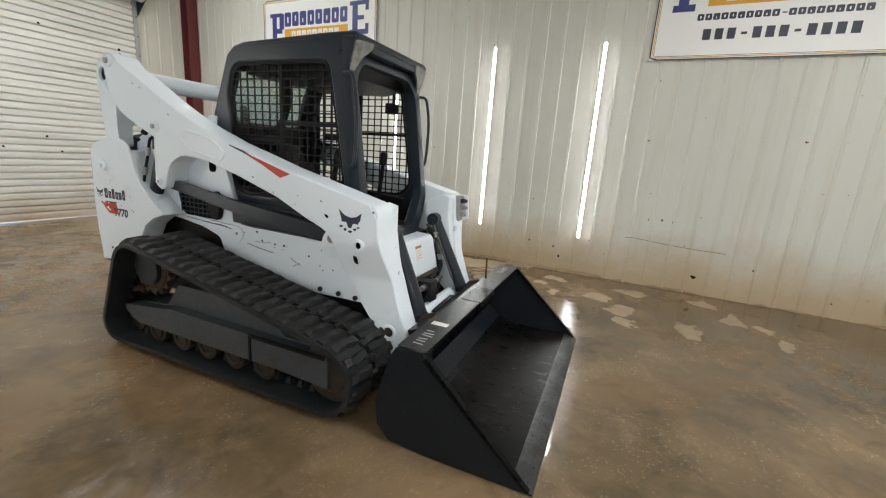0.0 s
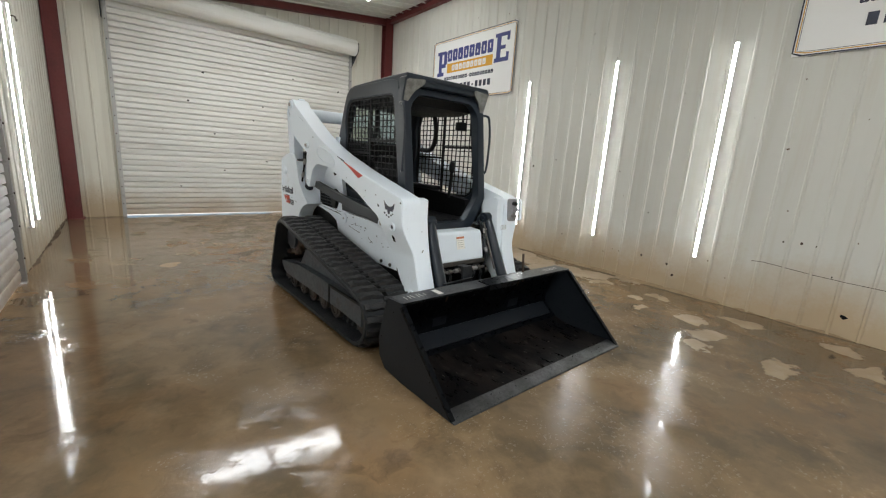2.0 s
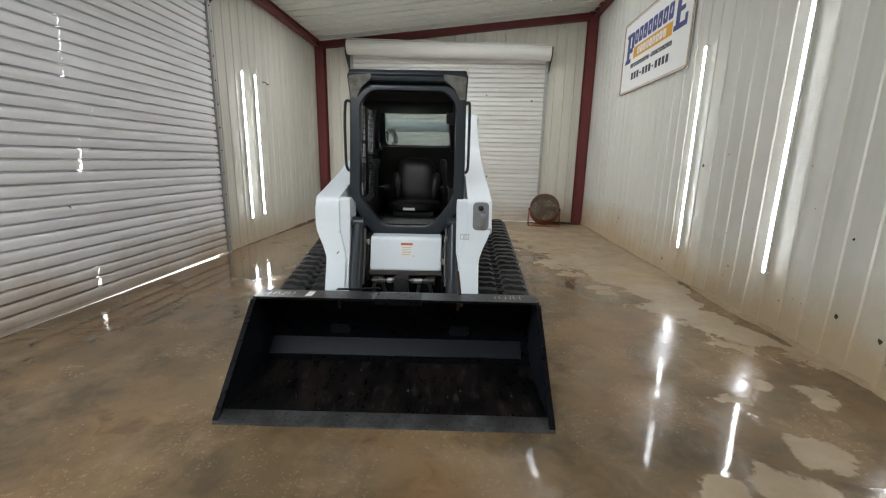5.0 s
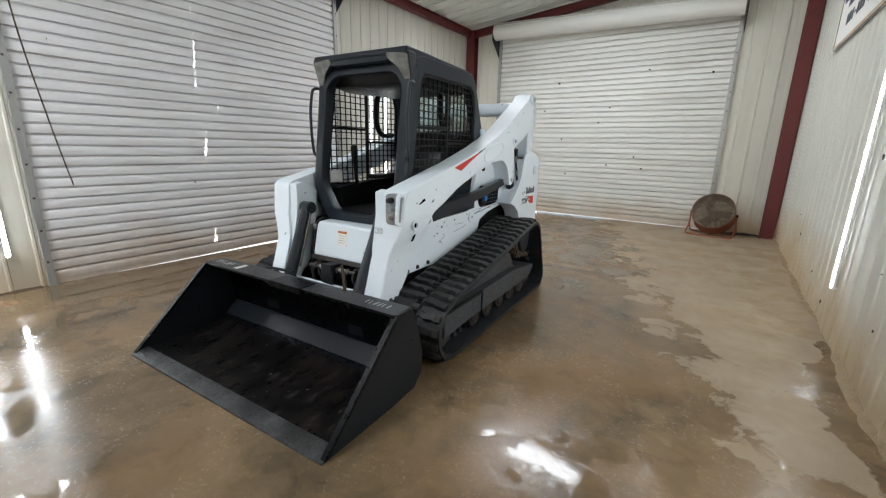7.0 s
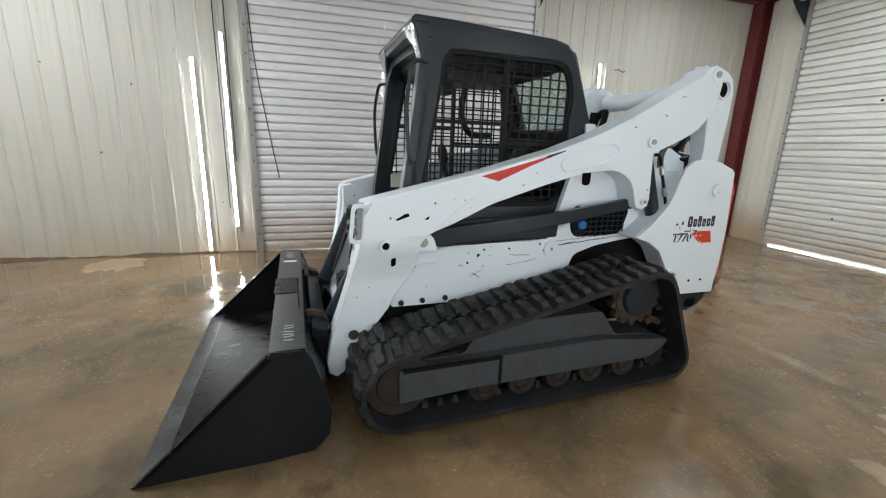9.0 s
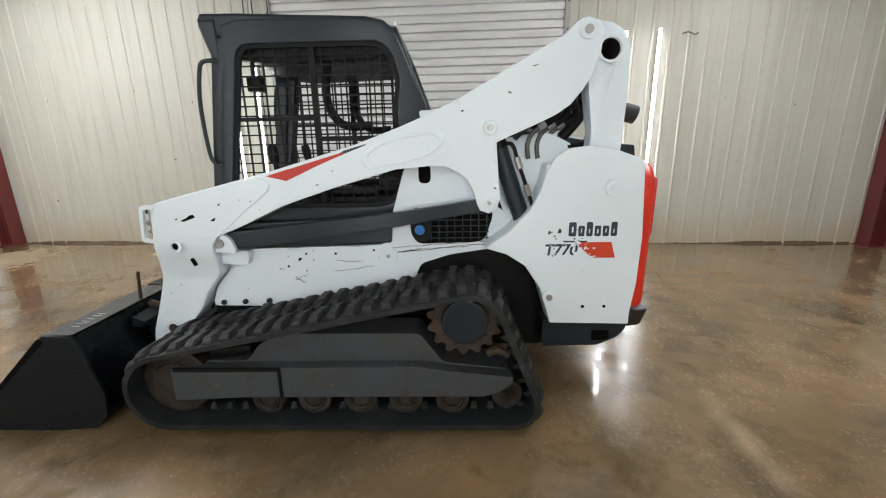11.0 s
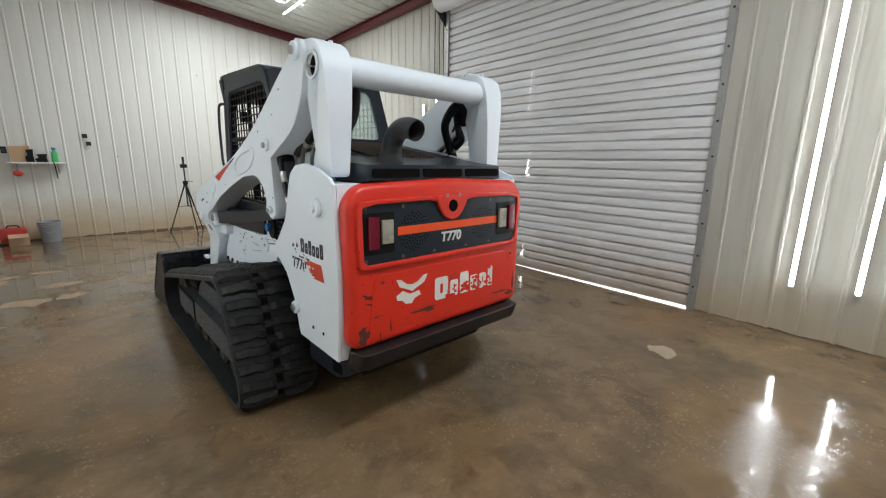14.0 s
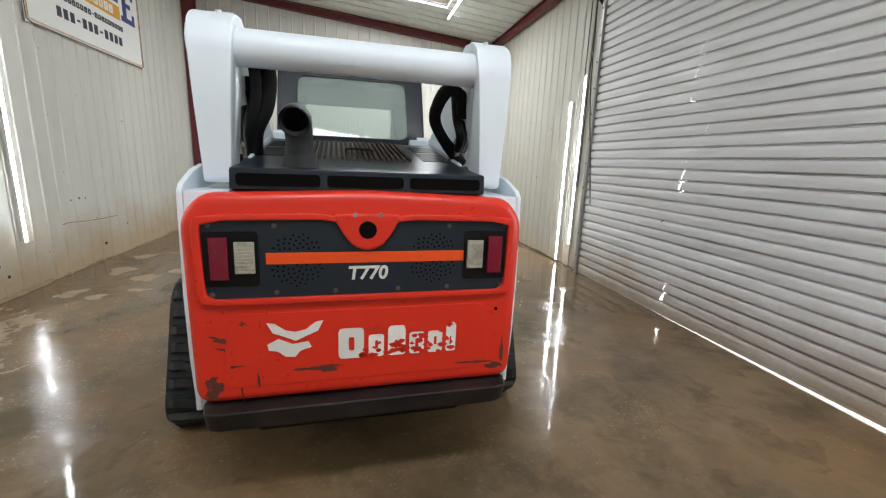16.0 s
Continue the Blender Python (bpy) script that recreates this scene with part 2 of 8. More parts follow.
def floor_material():
    """Brown stained concrete under a thin film of water, with paler dry islands."""
    m, n, l, b = material("wet_concrete")
    v = coords(n, l, (1, 1, 1), True)
    big = noise_tex(n, l, v, 0.55, 5, 0.6)
    mid = noise_tex(n, l, v, 2.6, 6, 0.62)
    fine = noise_tex(n, l, v, 30, 4, 0.6)
    warp = n.new("ShaderNodeTexNoise")
    warp.inputs["Scale"].default_value, warp.inputs["Detail"].default_value = 4.5, 5
    l.new(v, warp.inputs["Vector"])
    sub = n.new("ShaderNodeVectorMath")
    sub.operation = "MULTIPLY_ADD"
    sub.inputs[1].default_value, sub.inputs[2].default_value = (0.30, 0.30, 0), (-0.15, -0.15, 0)
    l.new(warp.outputs["Color"], sub.inputs[0])
    moved = n.new("ShaderNodeVectorMath")
    moved.operation = "ADD"
    l.new(v, moved.inputs[0])
    l.new(sub.outputs[0], moved.inputs[1])
    dry = None
    ragged = math_node(n, l, "MULTIPLY", math_node(n, l, "SUBTRACT", noise_tex(n, l, v, 5.5, 6, 0.65), 0.5), 1.7)
    for x, y, rx, ry in DRY:
        mp = n.new("ShaderNodeMapping")
        mp.inputs["Location"].default_value = (-x / rx, -y / ry, 0)
        mp.inputs["Scale"].default_value = (1 / rx, 1 / ry, 0)
        l.new(moved.outputs[0], mp.inputs[0])
        ln = n.new("ShaderNodeVectorMath")
        ln.operation = "LENGTH"
        l.new(mp.outputs[0], ln.inputs[0])
        one = ramp(n, l, math_node(n, l, "ADD", ln.outputs["Value"], ragged), 0.80, 1.02, 1, 0)
        dry = one if dry is None else math_node(n, l, "MAXIMUM", dry, one)
    # the floor has dried towards the north-east, in an uneven front; a wet seep runs along the foot of the east wall
    sep = n.new("ShaderNodeSeparateXYZ")
    l.new(moved.outputs[0], sep.inputs[0])
    x, y = sep.outputs[0], sep.outputs[1]
    north = math_node(n, l, "MAXIMUM", y, 0.0)
    south = math_node(n, l, "MAXIMUM", math_node(n, l, "SUBTRACT", -0.2, y), 0.0)
    front = math_node(n, l, "ADD", x, math_node(n, l, "MULTIPLY", north, 0.34))
    front = math_node(n, l, "SUBTRACT", front, math_node(n, l, "MULTIPLY", south, 1.0))
    front = math_node(n, l, "ADD", front, math_node(n, l, "MULTIPLY", math_node(n, l, "SUBTRACT", noise_tex(n, l, moved.outputs[0], 2.1, 7, 0.66), 0.5), 3.2))
    isles = ramp(n, l, front, 2.40, 2.62)
    seep = math_node(n, l, "SUBTRACT", math_node(n, l, "MULTIPLY", math_node(n, l, "SUBTRACT", x, 2.84), 2.2), math_node(n, l, "ABSOLUTE", math_node(n, l, "MULTIPLY", math_node(n, l, "SUBTRACT", y, 0.4), 0.62)))
    isles = math_node(n, l, "MULTIPLY", isles, ramp(n, l, math_node(n, l, "ADD", seep, math_node(n, l, "MULTIPLY", mid, 0.8)), 0.36, 0.42, 1, 0))
    dry = math_node(n, l, "MAXIMUM", dry, isles)
    stain = noise_tex(n, l, moved.outputs[0], 1.4, 7, 0.68)
    base = mix(n, l, ramp(n, l, big, 0.36, 0.62), (0.122, 0.085, 0.048), (0.232, 0.158, 0.089))
    base = mix(n, l, ramp(n, l, stain, 0.46, 0.62, 0, 0.65), base, (0.058, 0.045, 0.028))
    base = mix(n, l, ramp(n, l, mid, 0.5, 0.74, 0, 0.6), base, (0.270, 0.185, 0.112))
    rusty = noise_tex(n, l, moved.outputs[0], 0.85, 6, 0.66)
    base = mix(n, l, ramp(n, l, rusty, 0.48, 0.67, 0, 0.72), base, (0.235, 0.136, 0.064))
    patch = noise_tex(n, l, moved.outputs[0], 3.4, 5, 0.6)
    base = mix(n, l, ramp(n, l, patch, 0.58, 0.70, 0, 0.55), base, (0.052, 0.040, 0.026))
    pale = mix(n, l, ramp(n, l, mid, 0.4, 0.7), (0.29, 0.222, 0.150), (0.38, 0.305, 0.220))
    col = mix(n, l, math_node(n, l, "MULTIPLY", dry, 0.85), base, pale)
    # a faint streak of pale silt trodden along the floor behind the machine
    streak = n.new("ShaderNodeMapping")
    streak.inputs["Location"].default_value = (-0.80 / 0.40, -2.28 / 0.075, 0)
    streak.inputs["Scale"].default_value = (1 / 0.40, 1 / 0.075, 0)
    l.new(v, streak.inputs[0])
    far = n.new("ShaderNodeVectorMath")
    far.operation = "LENGTH"
    l.new(streak.outputs[0], far.inputs[0])
    soft = ramp(n, l, math_node(n, l, "ADD", far.outputs["Value"], ragged), 0.2, 1.3, 0.6, 0)
    col = mix(n, l, soft, col, (0.38, 0.275, 0.18))
    speck = noise_tex(n, l, v, 17, 2, 0.3)
    col = mix(n, l, ramp(n, l, speck, 0.80, 0.82), col, (0.40, 0.28, 0.17))
    # the film of water: mirror-smooth where it stands, broken and rougher where it thins out; it lies deepest towards
    # the west and on the south-east side; the base colour is darkened to the south-east to offset the skylight's light
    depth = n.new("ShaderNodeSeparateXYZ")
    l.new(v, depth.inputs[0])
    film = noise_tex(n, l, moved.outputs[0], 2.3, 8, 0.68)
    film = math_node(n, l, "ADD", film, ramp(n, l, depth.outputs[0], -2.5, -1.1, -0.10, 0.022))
    southeast = math_node(n, l, "SUBTRACT", depth.outputs[0], depth.outputs[1])
    film = math_node(n, l, "ADD", film, ramp(n, l, southeast, 2.4, 4.6, 0.0, -0.06))
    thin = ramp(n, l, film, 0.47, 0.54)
    se_dimming = math_node(n, l, "MULTIPLY", ramp(n, l, thin, 0, 1, 1.0, 0.25), ramp(n, l, southeast, 2.2, 4.4, 0.04, 0.42))
    se_dimming = math_node(n, l, "MULTIPLY", se_dimming, ramp(n, l, dry, 0, 1, 1, 0))
    col = mix(n, l, se_dimming, col, (0.046, 0.034, 0.021))
    l.new(col, b.inputs["Base Color"])
    grit = noise_tex(n, l, v, 46, 3, 0.6)
    wet = ramp(n, l, thin, 0, 1, 0.10, 0.25)
    wet = math_node(n, l, "ADD", wet, ramp(n, l, grit, 0.56, 0.70, 0, 0.08))
    mixr = n.new("ShaderNodeMix")
    l.new(dry, mixr.inputs[0])
    l.new(wet, mixr.inputs[2])
    mixr.inputs[3].default_value = 0.5
    l.new(mixr.outputs[0], b.inputs["Roughness"])
    b.inputs["IOR"].default_value = 1.36
    l.new(ramp(n, l, thin, 0, 1, 0.10, 0.46), b.inputs["Specular IOR Level"])
    sheet = math_node(n, l, "MULTIPLY", ramp(n, l, thin, 0, 1, 0.95, 0.06), ramp(n, l, dry, 0, 1, 1, 0))
    sheet = math_node(n, l, "MULTIPLY", sheet, ramp(n, l, grit, 0.58, 0.66, 1, 0.35))
    l.new(sheet, b.inputs["Coat Weight"])
    b.inputs["Coat IOR"].default_value = 1.33
    l.new(ramp(n, l, thin, 0, 1, 0.03, 0.08), b.inputs["Coat Roughness"])
    swell = math_node(n, l, "MULTIPLY", noise_tex(n, l, v, 4, 3, 0.5), 0.30)
    rough_part = math_node(n, l, "ADD", math_node(n, l, "MULTIPLY", noise_tex(n, l, v, 17, 4, 0.6), 0.34), math_node(n, l, "MULTIPLY", fine, 0.14))
    ripple = math_node(n, l, "ADD", swell, math_node(n, l, "MULTIPLY", rough_part, ramp(n, l, thin, 0, 1, 0.35, 1.0)))
    relief = n.new("ShaderNodeBump")
    relief.inputs["Strength"].default_value, relief.inputs["Distance"].default_value = 0.14, 0.02
    l.new(ripple, relief.inputs["Height"])
    l.new(relief.outputs[0], b.inputs["Normal"])
    l.new(relief.outputs[0], b.inputs["Coat Normal"])
    return m


# dry islands in the film of water: centre x, y and half sizes
DRY = [(-2.02, 2.34, 0.125, 0.075), (2.42, -1.13, 0.11, 0.09), (2.70, -1.30, 0.12, 0.16), (2.25, -1.80, 0.18, 0.12), (1.96, -2.10, 0.20, 0.13), (1.58, -2.15, 0.14, 0.10),
       (2.67, -2.15, 0.12, 0.20), (1.75, -2.72, 0.24, 0.12), (2.32, -3.15, 0.20, 0.12), (2.75, -2.94, 0.13, 0.16), (2.24, -3.40, 0.12, 0.08), (1.90, -3.50, 0.18, 0.06), (2.10, -1.35, 0.13, 0.07),
       (1.97, 1.00, 0.17, 0.11), (-2.90, -3.30, 0.32, 0.30), (-1.90, -5.40, 1.30, 0.55), (1.30, 4.40, 0.4, 0.2)]
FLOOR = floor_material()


def plain(name, color, rough=0.5, metal=0.0):
    m, n, l, b = material(name)
    b.inputs["Base Color"].default_value = (*color, 1)
    b.inputs["Roughness"].default_value, b.inputs["Metallic"].default_value = rough, metal
    return m


def glowing(name, color, strength):
    m, n, l, b = material(name)
    b.inputs["Base Color"].default_value = (0.9, 0.9, 0.9, 1)
    b.inputs["Emission Color"].default_value = (*color, 1)
    b.inputs["Emission Strength"].default_value = strength
    return m


def glass(name, color=(0.9, 0.97, 0.95), rough=0.02):
    m, n, l, b = material(name)
    b.inputs["Base Color"].default_value = (*color, 1)
    b.inputs["Transmission Weight"].default_value, b.inputs["Roughness"].default_value = 1.0, rough
    b.inputs["IOR"].default_value = 1.45
    return m


LED = glowing("led_tube", (0.93, 0.97, 0.96), TUBE_POWER)
GLASS = glass("pale_tinted_glass", (0.68, 0.77, 0.73), 0.03)
GLASS.node_tree.nodes["Principled BSDF"].inputs["Transmission Weight"].default_value = 0.72
REDLENS = worn("red_lens", (0.17, 0.004, 0.022), (0.07, 0.006, 0.01), 0.15, scale=20, coat=0.6)
WHITELENS = worn("milky_lens", (0.44, 0.42, 0.35), (0.22, 0.20, 0.16), 0.16, amount=(0.45, 0.62), scale=22, coat=0.6)
SMOKY = worn("smoky_lens", (0.20, 0.205, 0.195), (0.10, 0.10, 0.09), 0.12, amount=(0.42, 0.60), scale=14, coat=0.8)
FROST = worn("frosted_pane", (0.80, 0.71, 0.54), (0.62, 0.50, 0.33), 0.6, amount=(0.45, 0.75), scale=5)
PAPER = worn("thin_paper", (0.93, 0.95, 0.95), (0.85, 0.85, 0.82), 0.7, scale=30)
PAPER.node_tree.nodes["Principled BSDF"].inputs["Transmission Weight"].default_value = 0.5
DOORPANE = worn("yellowed_pane", (0.89, 0.76, 0.52), (0.76, 0.56, 0.30), 0.6, amount=(0.35, 0.8), scale=3)
DOORPANE.node_tree.nodes["Principled BSDF"].inputs["Transmission Weight"].default_value = 0.42
FROST.node_tree.nodes["Principled BSDF"].inputs["Transmission Weight"].default_value = 0.9
# near-black for flat patches: shade inside holes put into colour; also chips, scratches
HOLE = plain("hole_shade_and_chips", (0.003, 0.0027, 0.0026), 0.9)
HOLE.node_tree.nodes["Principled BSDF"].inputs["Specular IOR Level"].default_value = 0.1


# ---- mesh helpers ----
def prism(bm, poly, axis, a, b, matrix=None):
    """A closed outline pushed along an axis from a to b: (y, z) for x, (x, z) for y, (x, y) for z."""
    put = {"x": lambda p, t: (t, p[0], p[1]), "y": lambda p, t: (p[0], t, p[1]), "z": lambda p, t: (p[0], p[1], t)}[axis]
    lo, hi = [bm.verts.new(put(p, a)) for p in poly], [bm.verts.new(put(p, b)) for p in poly]
    bm.faces.new(lo), bm.faces.new(hi[::-1])
    for i in range(len(poly)):
        j = (i + 1) % len(poly)
        bm.faces.new((lo[j], lo[i], hi[i], hi[j]))
    if matrix:
        bmesh.ops.transform(bm, matrix=matrix, verts=lo + hi)
    return lo + hi


def box(bm, x0, x1, y0, y1, z0, z1, matrix=None):
    return prism(bm, [(x0, y0), (x1, y0), (x1, y1), (x0, y1)], "z", z0, z1, matrix)


def bevelled(bm, width, segments=2, angle=30):
    bmesh.ops.recalc_face_normals(bm, faces=bm.faces)
    edges = [e for e in bm.edges if len(e.link_faces) == 2 and e.calc_face_angle(0) > radians(angle)]
    if "weighted" not in bm.faces.layers.int:
        bm.faces.layers.int.new("weighted")
        edges = [e for e in bm.edges if len(e.link_faces) == 2 and e.calc_face_angle(0) > radians(angle)]
    bmesh.ops.bevel(bm, geom=edges, offset=width, segments=segments, affect="EDGES", profile=0.6, clamp_overlap=True)
    return bm


def pipe(bm, pts, r, n=10, closed=False, caps=True):
    """A round bar along a line of points; r may be one radius a point."""
    pts = [Vector(p) for p in pts]
    rs = r if isinstance(r, (list, tuple)) else [r] * len(pts)
    rings, up = [], None
    for i, p in enumerate(pts):
        a = pts[i - 1] if i or closed else p
        b = pts[(i + 1) % len(pts)] if i < len(pts) - 1 or closed else p
        d = (b - a).normalized()
        if up is None:
            up = d.orthogonal().normalized()
        up = (up - d * up.dot(d)).normalized()
        side = d.cross(up)
        rings.append([bm.verts.new(p + rs[i] * (math.cos(k * math.tau / n) * up + math.sin(k * math.tau / n) * side)) for k in range(n)])
    for i in range(len(rings) - (0 if closed else 1)):
        a, b = rings[i], rings[(i + 1) % len(rings)]
        for k in range(n):
            bm.faces.new((a[k], a[(k + 1) % n], b[(k + 1) % n], b[k]))
    if caps and not closed:
        bm.faces.new(rings[0][::-1]), bm.faces.new(rings[-1])
    return bm


def smooth_line(pts, k=6):
    """Points of a smooth line through pts."""
    pts = [Vector(p) for p in pts]
    out = []
    for i in range(len(pts) - 1):
        p0, p1, p2, p3 = pts[max(i - 1, 0)], pts[i], pts[i + 1], pts[min(i + 2, len(pts) - 1)]
        for s in range(k):
            t = s / k
            out.append(0.5 * ((2 * p1) + (p2 - p0) * t + (2 * p0 - 5 * p1 + 4 * p2 - p3) * t * t + (3 * p1 - p0 - 3 * p2 + p3) * t ** 3))
    return out + [pts[-1]]


def disc(bm, centre, axis, r, depth, n=24, hole=0.0):
    """A round plate or ring, its axis along x, y or z, from centre to centre + depth."""
    c = Vector(centre)
    ax = {"x": Vector((1, 0, 0)), "y": Vector((0, 1, 0)), "z": Vector((0, 0, 1))}[axis]
    u = ax.orthogonal().normalized()
    w = ax.cross(u)
    ring = lambda rad, t: [bm.verts.new(c + ax * t + rad * (math.cos(k * math.tau / n) * u + math.sin(k * math.tau / n) * w)) for k in range(n)]
    a, b = ring(r, 0), ring(r, depth)
    loops = [(a, b)]
    if hole:
        c1, d1 = ring(hole, 0), ring(hole, depth)
        loops = [(a, b), (b, d1), (d1, c1), (c1, a)]
    for p, q in loops:
        for k in range(n):
            bm.faces.new((p[k], p[(k + 1) % n], q[(k + 1) % n], q[k]))
    if not hole:
        bm.faces.new(a[::-1]), bm.faces.new(b)
    return bm


def cross_points(poly, centre, n):
    """Where n rays from a centre meet a closed outline."""
    out = []
    for k in range(n):
        a = k * math.tau / n
        d = (math.cos(a), math.sin(a))
        best = 0.0
        for (x0, y0), (x1, y1) in zip(poly, poly[1:] + poly[:1]):
            ex, ey = x1 - x0, y1 - y0
            den = d[0] * ey - d[1] * ex
            if abs(den) < 1e-9:
                continue
            t = ((x0 - centre[0]) * ey - (y0 - centre[1]) * ex) / den
            s = ((x0 - centre[0]) * d[1] - (y0 - centre[1]) * d[0]) / den
            if t > 0 and -1e-6 <= s <= 1 + 1e-6:
                best = max(best, t)
        out.append((centre[0] + best * d[0], centre[1] + best * d[1]))
    return out


def ring_plate(bm, outer, inner, put0, put1, n=72):
    """A plate with an opening; put0 and put1 lay a flat point into space on either face."""
    cx = sum(p[0] for p in inner) / len(inner)
    cy = sum(p[1] for p in inner) / len(inner)
    o, i = cross_points(outer, (cx, cy), n), cross_points(inner, (cx, cy), n)
    vo0, vi0 = [bm.verts.new(put0(p)) for p in o], [bm.verts.new(put0(p)) for p in i]
    vo1, vi1 = [bm.verts.new(put1(p)) for p in o], [bm.verts.new(put1(p)) for p in i]
    for k in range(n):
        j = (k + 1) % n
        for a, b in ((vo0, vi0), (vi0, vi1), (vi1, vo1), (vo1, vo0)):
            bm.faces.new((a[k], a[j], b[j], b[k]))
    bmesh.ops.recalc_face_normals(bm, faces=bm.faces)
    return bm


def rounded(poly, r, k=4):
    """A closed outline with its corners rounded."""
    out = []
    for i, p in enumerate(poly):
        p, a, b = Vector(p), Vector(poly[i - 1]), Vector(poly[(i + 1) % len(poly)])
        da, db = (a - p), (b - p)
        q = min(r, da.length * 0.45, db.length * 0.45)
        s, e = p + da.normalized() * q, p + db.normalized() * q
        for j in range(k + 1):
            t = j / k
            out.append(tuple((1 - t) ** 2 * s + 2 * t * (1 - t) * p + t * t * e))
    return out


def mesh_of(name, bm, mat):
    bmesh.ops.recalc_face_normals(bm, faces=bm.faces)
    me = bpy.data.meshes.new(name)
    bm.to_mesh(me)
    bm.free()
    me.polygons.foreach_set("use_smooth", [True] * len(me.polygons))
    me.set_sharp_from_angle(angle=radians(32))
    me.materials.append(mat)
    if "weighted" in me.attributes:
        me.attributes.remove(me.attributes["weighted"])
        me["weighted"] = True
    return me


def even(ob):
    """Let the large flat faces of a bevelled mesh rule its shading."""
    if ob.data.get("weighted"):
        mod = ob.modifiers.new("even", "WEIGHTED_NORMAL")
        mod.keep_sharp, mod.weight = True, 100
    return ob


def part(name, bm, mat, parent, label="", m=None):
    ob = even(new(name, mesh_of(name, bm, mat)))
    ob.parent = parent
    if m is not None:
        ob.matrix_basis = m
    if label:
        ob["label"] = label
    return ob


def thing(name, bm, mat, label, category, group="", kind="", m=None):
    ob = even(new(name, mesh_of(name, bm, mat)))
    if m is not None:
        ob.matrix_basis = m
    return tagged(ob, label, category, group, kind)


def base(name, label, category, m, group=""):
    ob = new(name)
    ob.empty_display_size = 0.2
    ob.matrix_basis = m
    return tagged(ob, label, category, group)


def lettering(text, size, depth, mat, parent, name, m, shear=0.0, bold=0.0):
    c = bpy.data.curves.new(name, "FONT")
    c.body, c.size, c.extrude, c.shear, c.align_x, c.align_y = text, size, depth, shear, "CENTER", "CENTER"
    c.offset = bold
    tmp = bpy.data.objects.new(name, c)
    me = bpy.data.meshes.new_from_object(tmp)
    bpy.data.objects.remove(tmp)
    me.materials.clear()
    me.materials.append(mat)
    ob = new(name, me)
    ob.parent = parent
    ob.matrix_basis = m
    return ob


def cut_away(ob, bm):
    """Take the solid in bm out of an object's mesh."""
    cutter = new("cutter", mesh_of("cutter", bm, HOLE))
    mod = ob.modifiers.new("cut", "BOOLEAN")
    mod.object, mod.solver = cutter, "EXACT"
    bpy.context.view_layer.update()
    me = bpy.data.meshes.new_from_object(ob.evaluated_get(bpy.context.evaluated_depsgraph_get()))
    ob.modifiers.clear()
    ob.data = me
    bpy.data.objects.remove(cutter)


def clip_span(poly, axis, value):
    """The spans of a line across a closed outline, at a fixed first (0) or second (1) coordinate."""
    hits = []
    for p, q in zip(poly, poly[1:] + poly[:1]):
        a, b = p[axis], q[axis]
        if (a - value) * (b - value) < 0:
            t = (value - a) / (b - a)
            hits.append(p[1 - axis] + t * (q[1 - axis] - p[1 - axis]))
    hits.sort()
    return list(zip(hits[::2], hits[1::2]))

# ---- the room ----
bm = bmesh.new()
box(bm, XW - 0.03, XE + 0.03, YS - 0.03, YN + 0.03, -0.15, 0.0)
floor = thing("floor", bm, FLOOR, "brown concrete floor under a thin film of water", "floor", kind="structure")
bm = bmesh.new()
bmesh.ops.create_grid(bm, x_segments=2, y_segments=2, size=400)
bmesh.ops.translate(bm, verts=bm.verts, vec=(0, 0, -0.17))
ground = thing("ground", bm, worn("pale_gravel", (0.42, 0.38, 0.32), (0.3, 0.26, 0.2), 0.9, scale=2), "pale gravel yard outside the building", "ground", kind="structure")


# pale slabs added outside so the gaps under the doors turn bright
GAP_SLAB = worn("pale_gap_slab", (0.62, 0.60, 0.56), (0.5, 0.46, 0.4), 0.8, scale=2)
for name, a in (("pavement_west", (XW - 14, XW - 0.032, -4.0, 4.5)), ("pavement_north", (-4.0, 4.0, YN + 0.032, YN + 14)), ("pavement_south", (-4.0, 4.0, YS - 14, YS - 0.032))):
    bm = bmesh.new()
    box(bm, *a, -0.16, -0.004)
    thing(name, bm, GAP_SLAB, "pale slab added outside to brighten the gap under the door", "pavement", kind="structure")


def sheet_mesh(u0, u1, z0, top0, top1, put, mat, rib=0.0105, levels=2):
    """One ribbed sheet between u0 and u1, its top sloping from top0 to top1; put(u, out, z) lays it on its wall."""
    line = [(u0, 0.0)]
    k = math.ceil((u0 - 0.03) / PITCH)
    while k * PITCH < u1 + 0.03:
        c = k * PITCH
        for du, out in ((-0.019, 0), (-0.009, rib), (0.009, rib), (0.019, 0)):
            if u0 + 0.002 < c + du < u1 - 0.002:
                line.append((c + du, out))
        k += 1
    line.append((u1, 0.0))
    bm = bmesh.new()
    cols = []
    for u, out in line:
        top = top0 + (top1 - top0) * (u - u0) / (u1 - u0)
        cols.append([bm.verts.new(put(u, out, z0 + (top - z0) * i / levels)) for i in range(levels + 1)])
    back = []
    for u, out in line:
        top = top0 + (top1 - top0) * (u - u0) / (u1 - u0)
        back.append([bm.verts.new(put(u, out - 0.004, z0 + (top - z0) * i / levels)) for i in range(levels + 1)])
    for a, b in zip(cols, cols[1:]):
        for i in range(levels):
            bm.faces.new((a[i], b[i], b[i + 1], a[i + 1]))
    for a, b in zip(back, back[1:]):
        for i in range(levels):
            bm.faces.new((b[i], a[i], a[i + 1], b[i + 1]))
    for a, b in ((cols[0], back[0]), (back[-1], cols[-1])):
        for i in range(levels):
            bm.faces.new((b[i], a[i], a[i + 1], b[i + 1]))
    return bm


